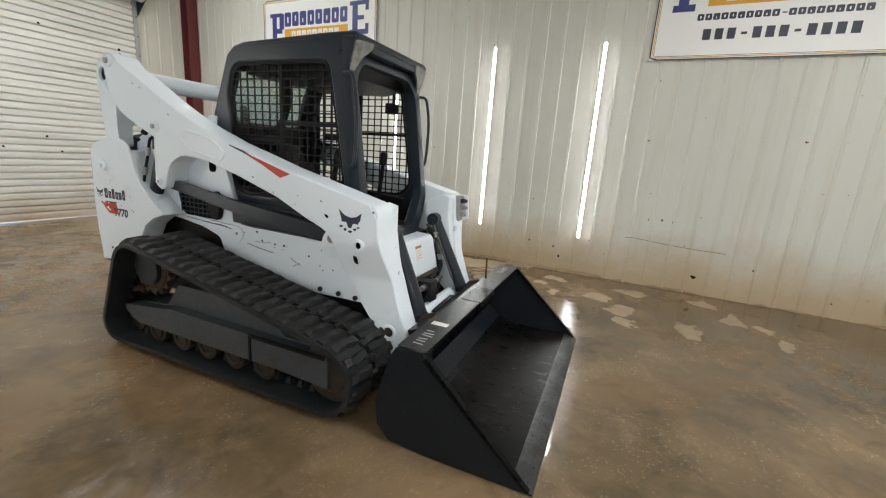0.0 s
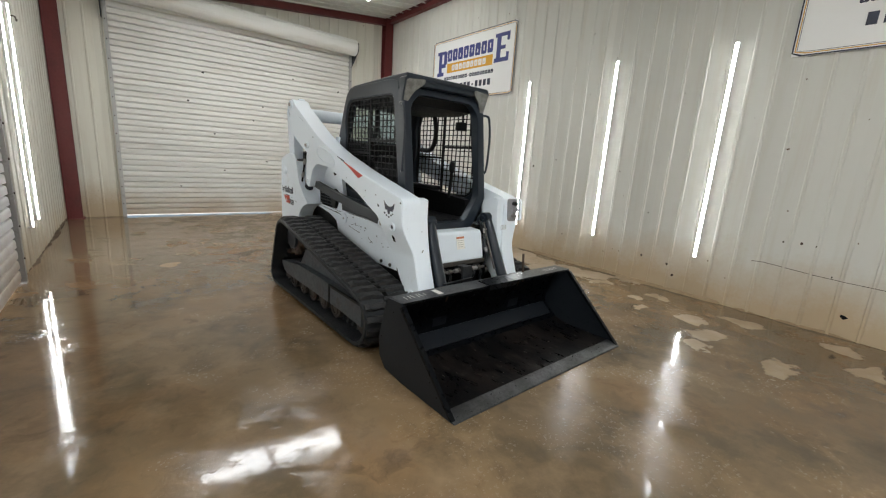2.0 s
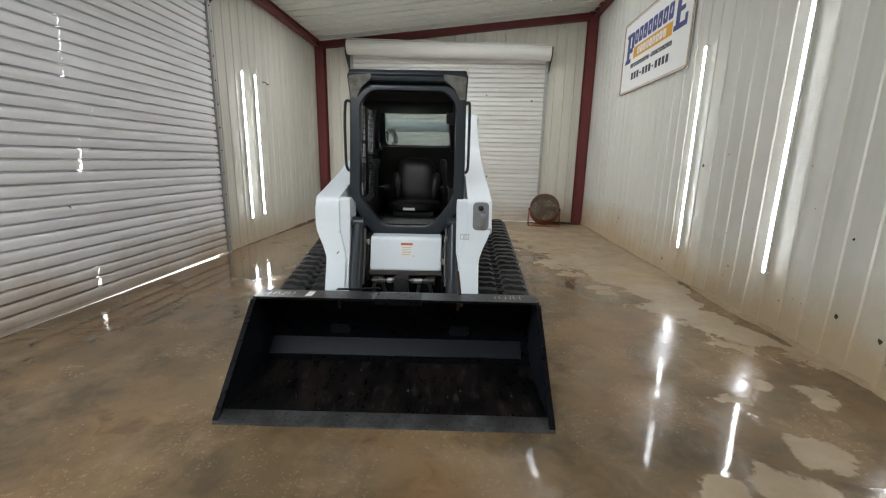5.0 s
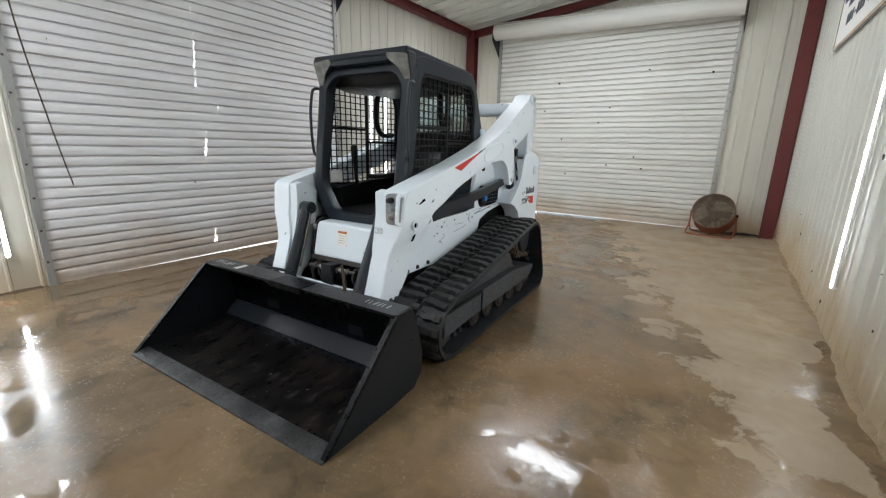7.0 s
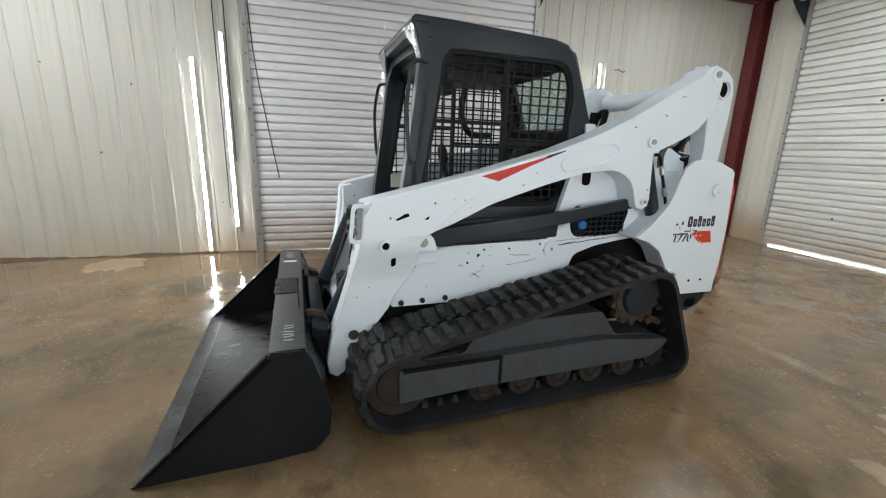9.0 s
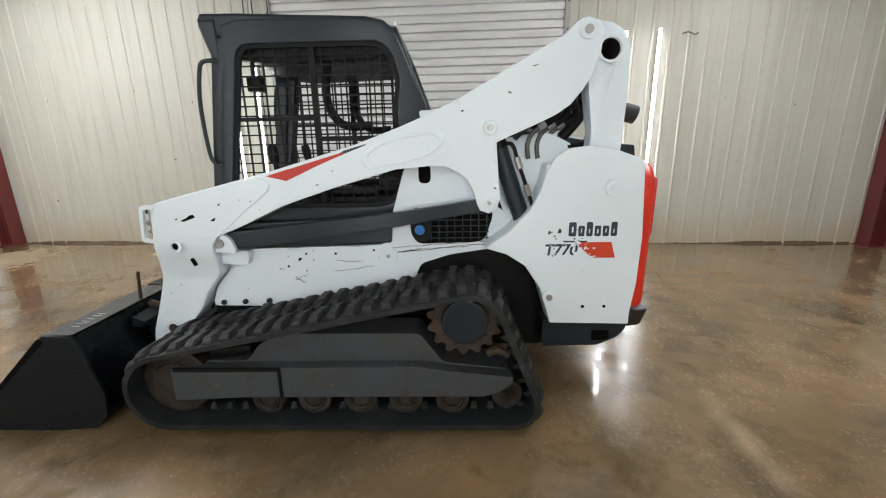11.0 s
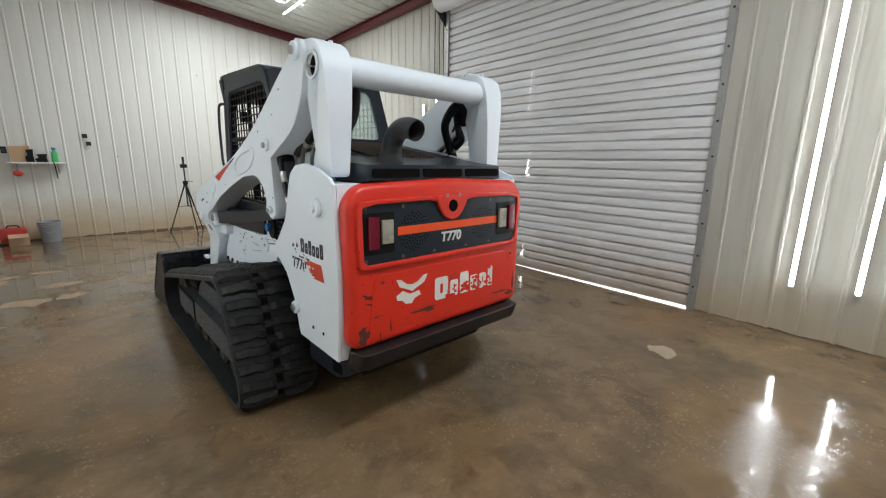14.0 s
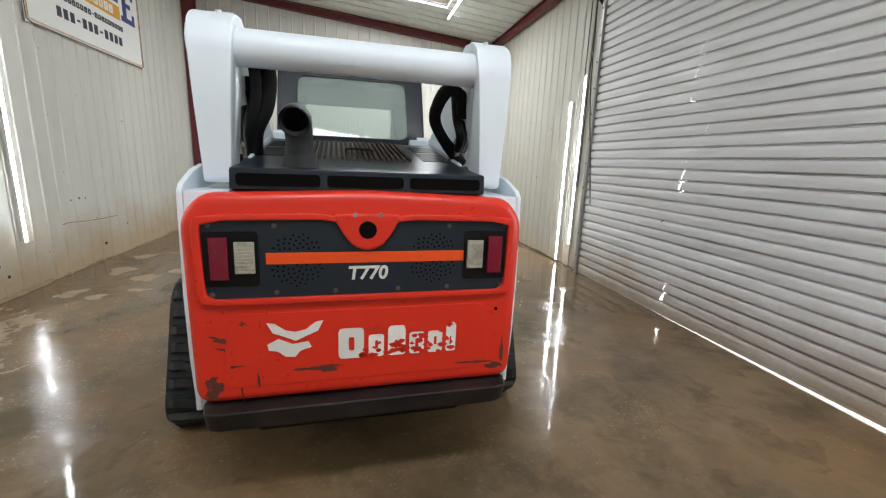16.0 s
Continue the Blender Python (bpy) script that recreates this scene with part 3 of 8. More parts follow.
def wall(name, label, u0, u1, put, top, openings, mat, depth=0.12, levels=2):
    """A wall of a solid core behind ribbed sheets. put(u, out, z); openings: (u0, u1, height)."""
    cuts = sorted({u0, u1, *[v for o in openings for v in o[:2]]})
    bm = bmesh.new()
    for a, b in zip(cuts, cuts[1:]):
        z0 = max([o[2] for o in openings if o[0] <= a + 1e-6 and b <= o[1] + 1e-6], default=-0.1)
        lo = [put(a, -0.006, z0), put(b, -0.006, z0), put(b, -0.006, top(b)), put(a, -0.006, top(a))]
        hi = [put(a, -depth, z0), put(b, -depth, z0), put(b, -depth, top(b)), put(a, -depth, top(a))]
        vl, vh = [bm.verts.new(p) for p in lo], [bm.verts.new(p) for p in hi]
        bm.faces.new(vl), bm.faces.new(vh[::-1])
        for i in range(4):
            j = (i + 1) % 4
            bm.faces.new((vl[i], vh[i], vh[j], vl[j]))
    core = thing(name, bm, mat, label, "wall", kind="structure")
    edges = sorted({*cuts, *[u for k in range(-12, 13) if u0 < (u := k * 4 * PITCH + PITCH / 2) < u1 and not any(abs(u - c) < 0.1 for c in cuts)]})
    for a, b in zip(edges, edges[1:]):
        z0 = max([o[2] for o in openings if o[0] <= a + 1e-6 and b <= o[1] + 1e-6], default=0.004)
        if top(a) - z0 > 0.05:
            part("wall_sheet", sheet_mesh(a, b, z0, top(a), top(b), put, mat, levels=levels), mat, core)
    return core


W_DOOR = (-1.74, 2.10, 3.60)
N_DOOR = (-2.42, 2.08, 3.75)
S_DOOR = (-2.98, -2.02, 2.12)
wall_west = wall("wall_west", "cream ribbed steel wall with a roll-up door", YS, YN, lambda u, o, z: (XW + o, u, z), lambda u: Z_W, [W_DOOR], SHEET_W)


def east_point(u, o, z):
    """The east wall is buckled low down, in a crease that pushes its sheets into the room."""
    if o > -0.005:
        rise = max(0.0, min((z - 0.22) / 0.36, (1.05 - z) / 0.47))
        o += 0.030 * rise * math.exp(-((u + 2.4) / 0.42) ** 2) + 0.010 * (1 + math.sin(u * 5.3)) * max(0.0, 1 - z / 0.5)
    return (XE - max(o, -0.0045), u, z)


wall_east = wall("wall_east", "cream ribbed steel wall with dents and mud stains", YS, YN, east_point, lambda u: Z_E, [], SHEET, levels=40)
wall_north = wall("wall_north", "cream ribbed steel end wall round a wide roll-up door", XW, XE, lambda u, o, z: (u, YN - o, z), roof_z, [N_DOOR], SHEET_N)
wall_south = wall("wall_south", "cream ribbed steel end wall with a small door", XW, XE, lambda u, o, z: (u, YS + o, z), roof_z, [S_DOOR], SHEET)

# ceiling sheets run east to west, with gaps for two skylights
SKYLIGHTS = [(-1.78, 0.86, 3.54, 4.20), (-1.80, -0.05, -4.70, -3.85)]
bm = bmesh.new()


def ceiling_strip(y0, y1, x0, x1, drop=0.0, thick=0.03):
    a = [(x0, roof_z(x0) - drop), (x1, roof_z(x1) - drop), (x1, roof_z(x1) + thick), (x0, roof_z(x0) + thick)]
    prism(bm, a, "y", y0, y1)


ys = sorted({YS - 0.1, YN + 0.1, *[v for s in SKYLIGHTS for v in s[2:]]})
for a, b in zip(ys, ys[1:]):
    sky_here = [s for s in SKYLIGHTS if s[2] <= a + 1e-6 and b <= s[3] + 1e-6]
    if sky_here:
        ceiling_strip(a, b, XW - 0.1, sky_here[0][0])
        ceiling_strip(a, b, sky_here[0][1], XE + 0.1)
    else:
        ceiling_strip(a, b, XW - 0.1, XE + 0.1)
k = YS + 0.1
while k < YN:
    inside = [s for s in SKYLIGHTS if s[2] - 0.03 < k < s[3] + 0.03]
    for x0, x1 in ([(XW, inside[0][0]), (inside[0][1], XE)] if inside else [(XW, XE)]):
        ceiling_strip(k - 0.02, k + 0.02, x0, x1, 0.022, -0.002)
    k += 0.3048
ceiling = thing("ceiling", bm, CEIL, "pale ribbed steel ceiling sloping down to the west", "ceiling", kind="structure")

slope = math.atan2(Z_E - Z_W, XE - XW)
for i, (x0, x1, y0, y1) in enumerate(SKYLIGHTS):
    frame_bm = bmesh.new()
    for a, b, c, d in ((x0 - 0.03, x1 + 0.03, y0 - 0.03, y0), (x0 - 0.03, x1 + 0.03, y1, y1 + 0.03), (x0 - 0.03, x0, y0, y1), (x1, x1 + 0.03, y0, y1)):
        prism(frame_bm, [(a, roof_z(a) - 0.012), (b, roof_z(b) - 0.012), (b, roof_z(b) + 0.05), (a, roof_z(a) + 0.05)], "y", c, d)
    sk = thing("skylight", frame_bm, CEIL, "translucent roof skylight panel in a pale frame", "skylight", kind="structure")
    pane = bmesh.new()
    prism(pane, [(x0, roof_z(x0) + 0.045), (x1, roof_z(x1) + 0.045), (x1, roof_z(x1) + 0.052), (x0, roof_z(x0) + 0.052)], "y", y0, y1)
    part("pane", pane, FROST, sk)
    bar = bmesh.new()
    xm = -0.58
    prism(bar, [(xm - 0.03, roof_z(xm) - 0.02), (xm + 0.03, roof_z(xm) - 0.02), (xm + 0.03, roof_z(xm) + 0.03), (xm - 0.03, roof_z(xm) + 0.03)], "y", y0, y1)
    part("purlin", bar, OXIDE, sk)
    lamp = bpy.data.lights.new("skylight_daylight", "AREA")
    lamp.shape, lamp.size, lamp.size_y, lamp.energy, lamp.color = "RECTANGLE", (x1 - x0) - 0.02, (y1 - y0) - 0.02, SKYLIGHT_POWER * (0.82, 1.18)[i], (0.94, 0.97, 1.0)
    lo = new("skylight_daylight", lamp)
    lo.matrix_basis = Matrix.Translation(((x0 + x1) / 2, (y0 + y1) / 2, roof_z((x0 + x1) / 2) + 0.035)) @ Matrix.Rotation(-slope, 4, "Y")


def beam(name, label, p0, p1, w, h):
    """A steel channel from p0 to p1 with flanges."""
    p0, p1 = Vector(p0), Vector(p1)
    d = p1 - p0
    side = Vector((d.y, -d.x, 0)).normalized() if abs(d.z) < 0.9 * d.length else Vector((1, 0, 0))
    up = side.cross(d).normalized()
    bm = bmesh.new()
    t = 0.012
    outline = [(-w / 2, -h / 2), (w / 2, -h / 2), (w / 2, -h / 2 + t), (t / 2, -h / 2 + t), (t / 2, h / 2 - t), (w / 2, h / 2 - t), (w / 2, h / 2), (-w / 2, h / 2), (-w / 2, h / 2 - t), (-t / 2, h / 2 - t), (-t / 2, -h / 2 + t), (-w / 2, -h / 2 + t)]
    a = [bm.verts.new(p0 + side * u + up * v) for u, v in outline]
    b = [bm.verts.new(p1 + side * u + up * v) for u, v in outline]
    bm.faces.new(a), bm.faces.new(b[::-1])
    for i in range(len(outline)):
        j = (i + 1) % len(outline)
        bm.faces.new((a[i], b[i], b[j], a[j]))
    return thing(name, bm, OXIDE, label, "steel frame", kind="structure")


for name, x, y in (("column_north_west", XW + 0.12, YN - 0.13), ("column_north_east", XE - 0.12, YN - 0.13), ("column_south_west", XW + 0.12, YS + 0.13), ("column_south_east", XE - 0.12, YS + 0.13)):
    c = beam(name, "dark red painted steel corner column", (x, y, 0.012), (x, y, roof_z(x) - 0.03), 0.2, 0.2)
    bm = bmesh.new()
    box(bm, x - 0.13, x + 0.13, y - 0.13, y + 0.13, 0.0, 0.012)
    part("base_plate", bm, OXIDE, c)
for name, y in (("trim_north", YN - 0.10), ("trim_south", YS + 0.10)):
    beam(name, "dark red steel rafter under the ceiling", (XW + 0.02, y, roof_z(XW) - 0.085), (XE - 0.02, y, roof_z(XE) - 0.085), 0.12, 0.15)
beam("trim_west", "dark red steel eave beam under the ceiling", (XW + 0.085, YS + 0.24, Z_W - 0.075), (XW + 0.085, YN - 0.24, Z_W - 0.075), 0.12, 0.14)
beam("trim_east", "dark red steel eave beam under the ceiling", (XE - 0.085, YS + 0.24, Z_E - 0.085), (XE - 0.085, YN - 0.24, Z_E - 0.085), 0.12, 0.14)


# ---- roll-up doors ----
SLAT_H = 0.1034


def slat_bm(length, put, gaps=()):
    """One curled slat of a roll-up curtain, with gaps where it has torn."""
    prof = [(-0.016, 0.0), (-0.020, 0.012), (0.014, 0.0145), (0.0205, 0.016), (0.0215, 0.024), (0.0205, 0.050), (0.0215, 0.060), (0.0190, 0.080), (0.0140, 0.093), (0.004, 0.0995), (-0.016, 0.1034)]
    bm = bmesh.new()
    cuts, spans = 0.0, []
    pinch = [random.choice((0.0, 0.5, 0.8, 1.0, 1.0)) for _ in prof]
    pinch[0] = pinch[-1] = 0.0
    drift = [0.008 * math.sin(i * 0.9 + len(gaps)) for i in range(len(prof))]
    edge = lambda i, u, side: drift[i] + side * (1 - pinch[i]) * half
    half = (gaps[0][1] - gaps[0][0]) / 2 if gaps else 0.0
    for a, b in gaps:
        spans.append((cuts, a))
        cuts = b
    spans.append((cuts, length))
    for a, b in spans:
        for out, back in ((0.0, False), (-0.004, True)):
            va = [bm.verts.new(put(a + (edge(i, a, -1) if a > 0 else 0), o + out, z)) for i, (o, z) in enumerate(prof)]
            vb = [bm.verts.new(put(b + (edge(i, b, 1) if b < length else 0), o + out, z)) for i, (o, z) in enumerate(prof)]
            for i in range(len(prof) - 1):
                bm.faces.new((va[i], vb[i], vb[i + 1], va[i + 1]))
    return bm


def rollup(name, label, u0, u1, height, put, hood_out, gap_rows, z_hood, lift=0.0, sag=(0.02, 0.02, 0.02), paint=SLAT):
    """A roll-up door: curtain of slats, bottom bar, side guides, coil above and its brackets."""
    bm = bmesh.new()
    tape = put
    for a, b in ((u0 - 0.055, u0 + 0.005), (u1 - 0.005, u1 + 0.055)):
        v = [tape(a, 0.0, 0), tape(b, 0.0, 0), tape(b, 0.075, 0), tape(a, 0.075, 0)]
        top = [tape(a, 0.0, height + 0.25), tape(b, 0.0, height + 0.25), tape(b, 0.075, height + 0.25), tape(a, 0.075, height + 0.25)]
        lo, hi = [bm.verts.new(p) for p in v], [bm.verts.new(p) for p in top]
        bm.faces.new(lo), bm.faces.new(hi[::-1])
        for i in range(4):
            j = (i + 1) % 4
            bm.faces.new((lo[j], lo[i], hi[i], hi[j]))
    door = thing(name, bm, GALV, label, "roll-up door", kind="structure")
    rows = int((height - 0.035) / SLAT_H) + 2
    shared = mesh_of("slat", slat_bm(u1 - u0 - 0.01, lambda u, o, z: put(u0 + 0.005 + u, 0.02 + o, z)), paint)
    for r in range(rows):
        if r in gap_rows:
            ob = new("slat", mesh_of("slat", slat_bm(u1 - u0 - 0.01, lambda u, o, z: put(u0 + 0.005 + u, 0.02 + o, z), gap_rows[r]), paint))
        else:
            ob = new("slat", shared)
        ob.parent = door
        ob.location = (0, 0, 0.04 + r * SLAT_H)
    bm = bmesh.new()
    for out in (0.012, 0.034):
        vs = [bm.verts.new(put(u, out, z)) for u, z in ((u0 + 0.006, sag[0]), (u0 + (u1 - u0) * 0.4, sag[1]), (u1 - 0.006, sag[2]), (u1 - 0.006, 0.062), (u0 + 0.006, 0.062))]
        bm.faces.new(vs)
    bmesh.ops.bridge_loops(bm, edges=bm.edges)
    part("bottom_bar", bm, paint, door)
    bm = bmesh.new()
    for z in [0.25 + 0.32 * i for i in range(int(height / 0.32))]:
        for u in (u0 - 0.03, u1 + 0.03):
            p, q = put(u, 0.074, z), put(u, 0.084, z)
            pipe(bm, [p, q], 0.011, 6)
    part("bolts", bm, RUST, door)
    bm = bmesh.new()
    pts = [put(u0 - 0.05, hood_out, z_hood + lift), put(u1 + 0.05, hood_out, z_hood)]
    pipe(bm, pts, 0.17, 28)
    coil = part("coil", bm, paint, door, "rolled-up curtain coil in pale paint")
    bm = bmesh.new()
    for k in range(5):
        a = 0.6 + k * 0.55
        o, z = 0.172 * math.cos(a), 0.172 * math.sin(a)
        pipe(bm, [put(u0 - 0.05, hood_out + o, z_hood + z + lift), put(u1 + 0.05, hood_out + o, z_hood + z)], 0.008, 6)
    part("curtain_ridges", bm, paint, coil)
    for u in (u0 - 0.075, u1 + 0.075):
        bm = bmesh.new()
        outline = [(0.0, z_hood - 0.38), (0.05, z_hood - 0.36), (hood_out + 0.14, z_hood - 0.06), (hood_out + 0.14, z_hood + 0.1), (0.0, z_hood + 0.16)]
        a = [bm.verts.new(put(u - 0.006, o, z)) for o, z in outline]
        b = [bm.verts.new(put(u + 0.006, o, z)) for o, z in outline]
        bm.faces.new(a), bm.faces.new(b[::-1])
        for i in range(len(outline)):
            j = (i + 1) % len(outline)
            bm.faces.new((a[j], a[i], b[i], b[j]))
        part("bracket", bm, GREY, door, "dark steel coil bracket")
    return door


random.seed(4)
tear = {r: [(y + 1.735 - w / 2, y + 1.735 + w / 2)] for r, y, w in ((1, -0.085, 0.050), (2, -0.08, 0.018), (12, -0.085, 0.030), (13, -0.07, 0.010), (14, -0.06, 0.008), (17, 0.125, 0.007), (20, -0.11, 0.011), (21, -0.105, 0.006), (22, -0.10, 0.009), (23, -0.09, 0.007), (24, -0.085, 0.009), (25, -0.08, 0.006), (28, -0.07, 0.006))}
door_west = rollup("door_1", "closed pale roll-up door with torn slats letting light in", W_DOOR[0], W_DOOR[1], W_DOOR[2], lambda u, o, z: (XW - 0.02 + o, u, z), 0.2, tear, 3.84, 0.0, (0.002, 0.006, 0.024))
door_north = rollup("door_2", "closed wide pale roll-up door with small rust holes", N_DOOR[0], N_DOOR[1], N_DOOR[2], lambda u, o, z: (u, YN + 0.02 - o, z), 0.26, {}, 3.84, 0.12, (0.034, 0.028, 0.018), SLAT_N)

# glowing panel added for the daylight beyond the yard, seen through the torn slats
bm = bmesh.new()
prism(bm, [(-45.0, -0.16), (45.0, -0.16), (45.0, 9.0), (-45.0, 9.0)], "x", XW - 13.2, XW - 13.0)
thing("backdrop", bm, glowing("daylight_panel", (1.0, 0.99, 0.97), 6.0), "glowing panel standing for daylight beyond the yard", "backdrop", kind="structure")

# chain of the west door
bm = bmesh.new()
pipe(bm, smooth_line([(-3.10, -1.72, 3.70), (-3.10, -1.67, 2.5), (-3.14, -1.56, 1.6), (-3.16, -1.47, 1.0)], 10), 0.007, 6)
thing("door_chain", bm, RUST, "thin dark hoist chain hanging beside the roll-up door", "chain")

# ---- personnel door in the south wall ----
bm = bmesh.new()
x0, x1, h = S_DOOR
for a, b, z0, z1 in ((x0, x0 + 0.05, 0, h), (x1 - 0.05, x1, 0, h), (x0 + 0.05, x1 - 0.05, h - 0.05, h - 0.012)):
    box(bm, a, b, YS - 0.09, YS + 0.03, z0, z1)
sdoor = thing("door_3", bm, WHITE_PLAIN, "white personnel door with a tall frosted pane", "door", kind="structure")
bm = bmesh.new()
for a, b, z0, z1 in ((x0 + 0.055, x0 + 0.19, 0.022, h - 0.066), (x1 - 0.19, x1 - 0.055, 0.022, h - 0.066), (x0 + 0.19, x1 - 0.19, 0.022, 0.30), (x0 + 0.19, x1 - 0.19, 1.80, h - 0.066)):
    box(bm, a, b, YS - 0.03, YS + 0.015, z0, z1)
leaf = part("leaf", bm, WHITE_PLAIN, sdoor)
bm = bmesh.new()
box(bm, x0 + 0.185, x1 - 0.185, YS - 0.012, YS - 0.004, 0.295, 1.805)
part("pane", bm, DOORPANE, leaf, "frosted yellowish door pane with daylight behind").visible_shadow = False
for a, b, z0, z1 in ((x0 + 0.185, x0 + 0.205, 0.295, 1.805), (x1 - 0.205, x1 - 0.185, 0.295, 1.805), (x0 + 0.205, x1 - 0.205, 0.295, 0.315), (x0 + 0.205, x1 - 0.205, 1.785, 1.805)):
    bm = bmesh.new()
    box(bm, a, b, YS - 0.004, YS + 0.022, z0, z1)
    part("glazing_bead", bm, WHITE_PLAIN, leaf)
bm = bmesh.new()
box(bm, x0 + 0.38, x0 + 0.55, YS - 0.003, YS + 0.001, 1.52, 1.66)
notice = part("notice", bm, PAPER, leaf, "small paper notice")
for k, (a, b) in enumerate(((0.405, 0.525), (0.42, 0.51), (0.43, 0.50))):
    bm = bmesh.new()
    box(bm, x0 + a, x0 + b, YS + 0.001, YS + 0.002, 1.60 - k * 0.022, 1.611 - k * 0.022)
    part("text_bar", bm, FADEDTEXT, notice)
for z in (1.02, 1.18):
    bm = bmesh.new()
    disc(bm, (x1 - 0.12, YS + 0.015, z), "y", 0.03, 0.015, 16)
    disc(bm, (x1 - 0.12, YS + 0.03, z), "y", 0.024, 0.04, 16)
    part("door_handle" if z < 1.1 else "deadbolt", bm, STEEL, leaf)


# ---- light tubes ----
def led_bar(p0, p1, facing, r=0.018):
    """The two halves of a tube between p0 and p1: an opaque back shell and a glowing front, turned to facing."""
    p0, p1, f = Vector(p0), Vector(p1), Vector(facing).normalized()
    side = (p1 - p0).normalized().cross(f)
    out = []
    for lo, hi in ((68, 292), (-68, 68)):
        bm = bmesh.new()
        n = 10
        ring = lambda p: [bm.verts.new(p + r * (math.cos(radians(lo + (hi - lo) * k / n)) * f + math.sin(radians(lo + (hi - lo) * k / n)) * side)) for k in range(n + 1)]
        a, b = ring(p0), ring(p1)
        for k in range(n):
            bm.faces.new((a[k], a[k + 1], b[k + 1], b[k]))
        bm.faces.new((a[n], a[0], b[0], b[n]))
        out.append(bm)
    return out


def tube_thing(name, p0, p1, facing, label, category, group):
    """A lit tube on two end brackets against its wall or ceiling."""
    p0, p1, f = Vector(p0), Vector(p1), Vector(facing).normalized()
    d = (p1 - p0).normalized()
    side = d.cross(f)
    back, front = led_bar(p0, p1, f)
    t = thing(name, back, WHITE_PLAIN, label, category, group)
    part("glowing_face", front, LED, t, "glowing white face of the tube")
    for p in (p0 - d * 0.02, p1 - d * 0.01):
        bm = bmesh.new()
        vs = box(bm, -0.016, 0.016, -0.036, 0.012, 0.008, 0.022)
        m = Matrix((( side.x, f.x, d.x, p.x), (side.y, f.y, d.y, p.y), (side.z, f.z, d.z, p.z), (0, 0, 0, 1)))
        bmesh.ops.transform(bm, matrix=m, verts=bm.verts)
        part("end_cap", bm, WHITE_PLAIN, t)
    return t


for y, z0, z1 in ((1.53, 0.42, 2.80), (-0.018, 0.51, 2.915), (-1.428, 0.51, 2.915)):
    tube_thing("light_tube", (XE - 0.038, y, z0), (XE - 0.038, y, z1), (-1, 0, 0), "vertical lit tube fixed to the cream steel wall", "light tube", "wall light tubes")
for y, z0, z1 in ((2.87, 0.44, 2.76), (3.28, 0.465, 2.78), (-2.37, 0.05, 2.39), (-2.03, 0.365, 2.69)):
    tube_thing("light_tube", (XW + 0.038, y, z0), (XW + 0.038, y, z1), (1, 0, 0), "vertical lit tube fixed beside the roll-up door", "light tube", "wall light tubes")
for x, y0, y1 in ((-1.90, -5.05, -2.65), (1.87, 2.65, 5.05)):
    z = roof_z(x) - 0.065
    tube_thing("ceiling_light", (x, y0, z), (x, y1, z), (0, 0, -1), "long lit tube under the sloping ceiling", "ceiling light", "ceiling light tubes")


# ---- signs on the east wall ----
def word_blocks(parent, mat, m, widths, height, gap, tall=(0, 2, 5)):
    """A wordmark drawn as plain upright blocks of its size, each pierced once."""
    x = 0.0
    for i, w in enumerate(widths):
        bm = bmesh.new()
        top = height if i in tall else height * 0.74
        q = w * 0.94
        a, b = ((0.40, 0.62), (0.42, 0.60), (0.38, 0.56))[i % 3]
        lo, hi = ((0.26, 0.70), (0.34, 0.74), (0.22, 0.52))[i % 3]
        ring_plate(bm, rounded([(x, 0), (x + q, 0), (x + q, top), (x, top)], w * 0.16), rounded([(x + q * a, top * lo), (x + q * b, top * lo), (x + q * b, top * hi), (x + q * a, top * hi)], w * 0.05), lambda p: (p[0], p[1], 0.0), lambda p: (p[0], p[1], 0.0015), 40)
        part("block", bm, mat, parent, "", m)
        x += w + gap


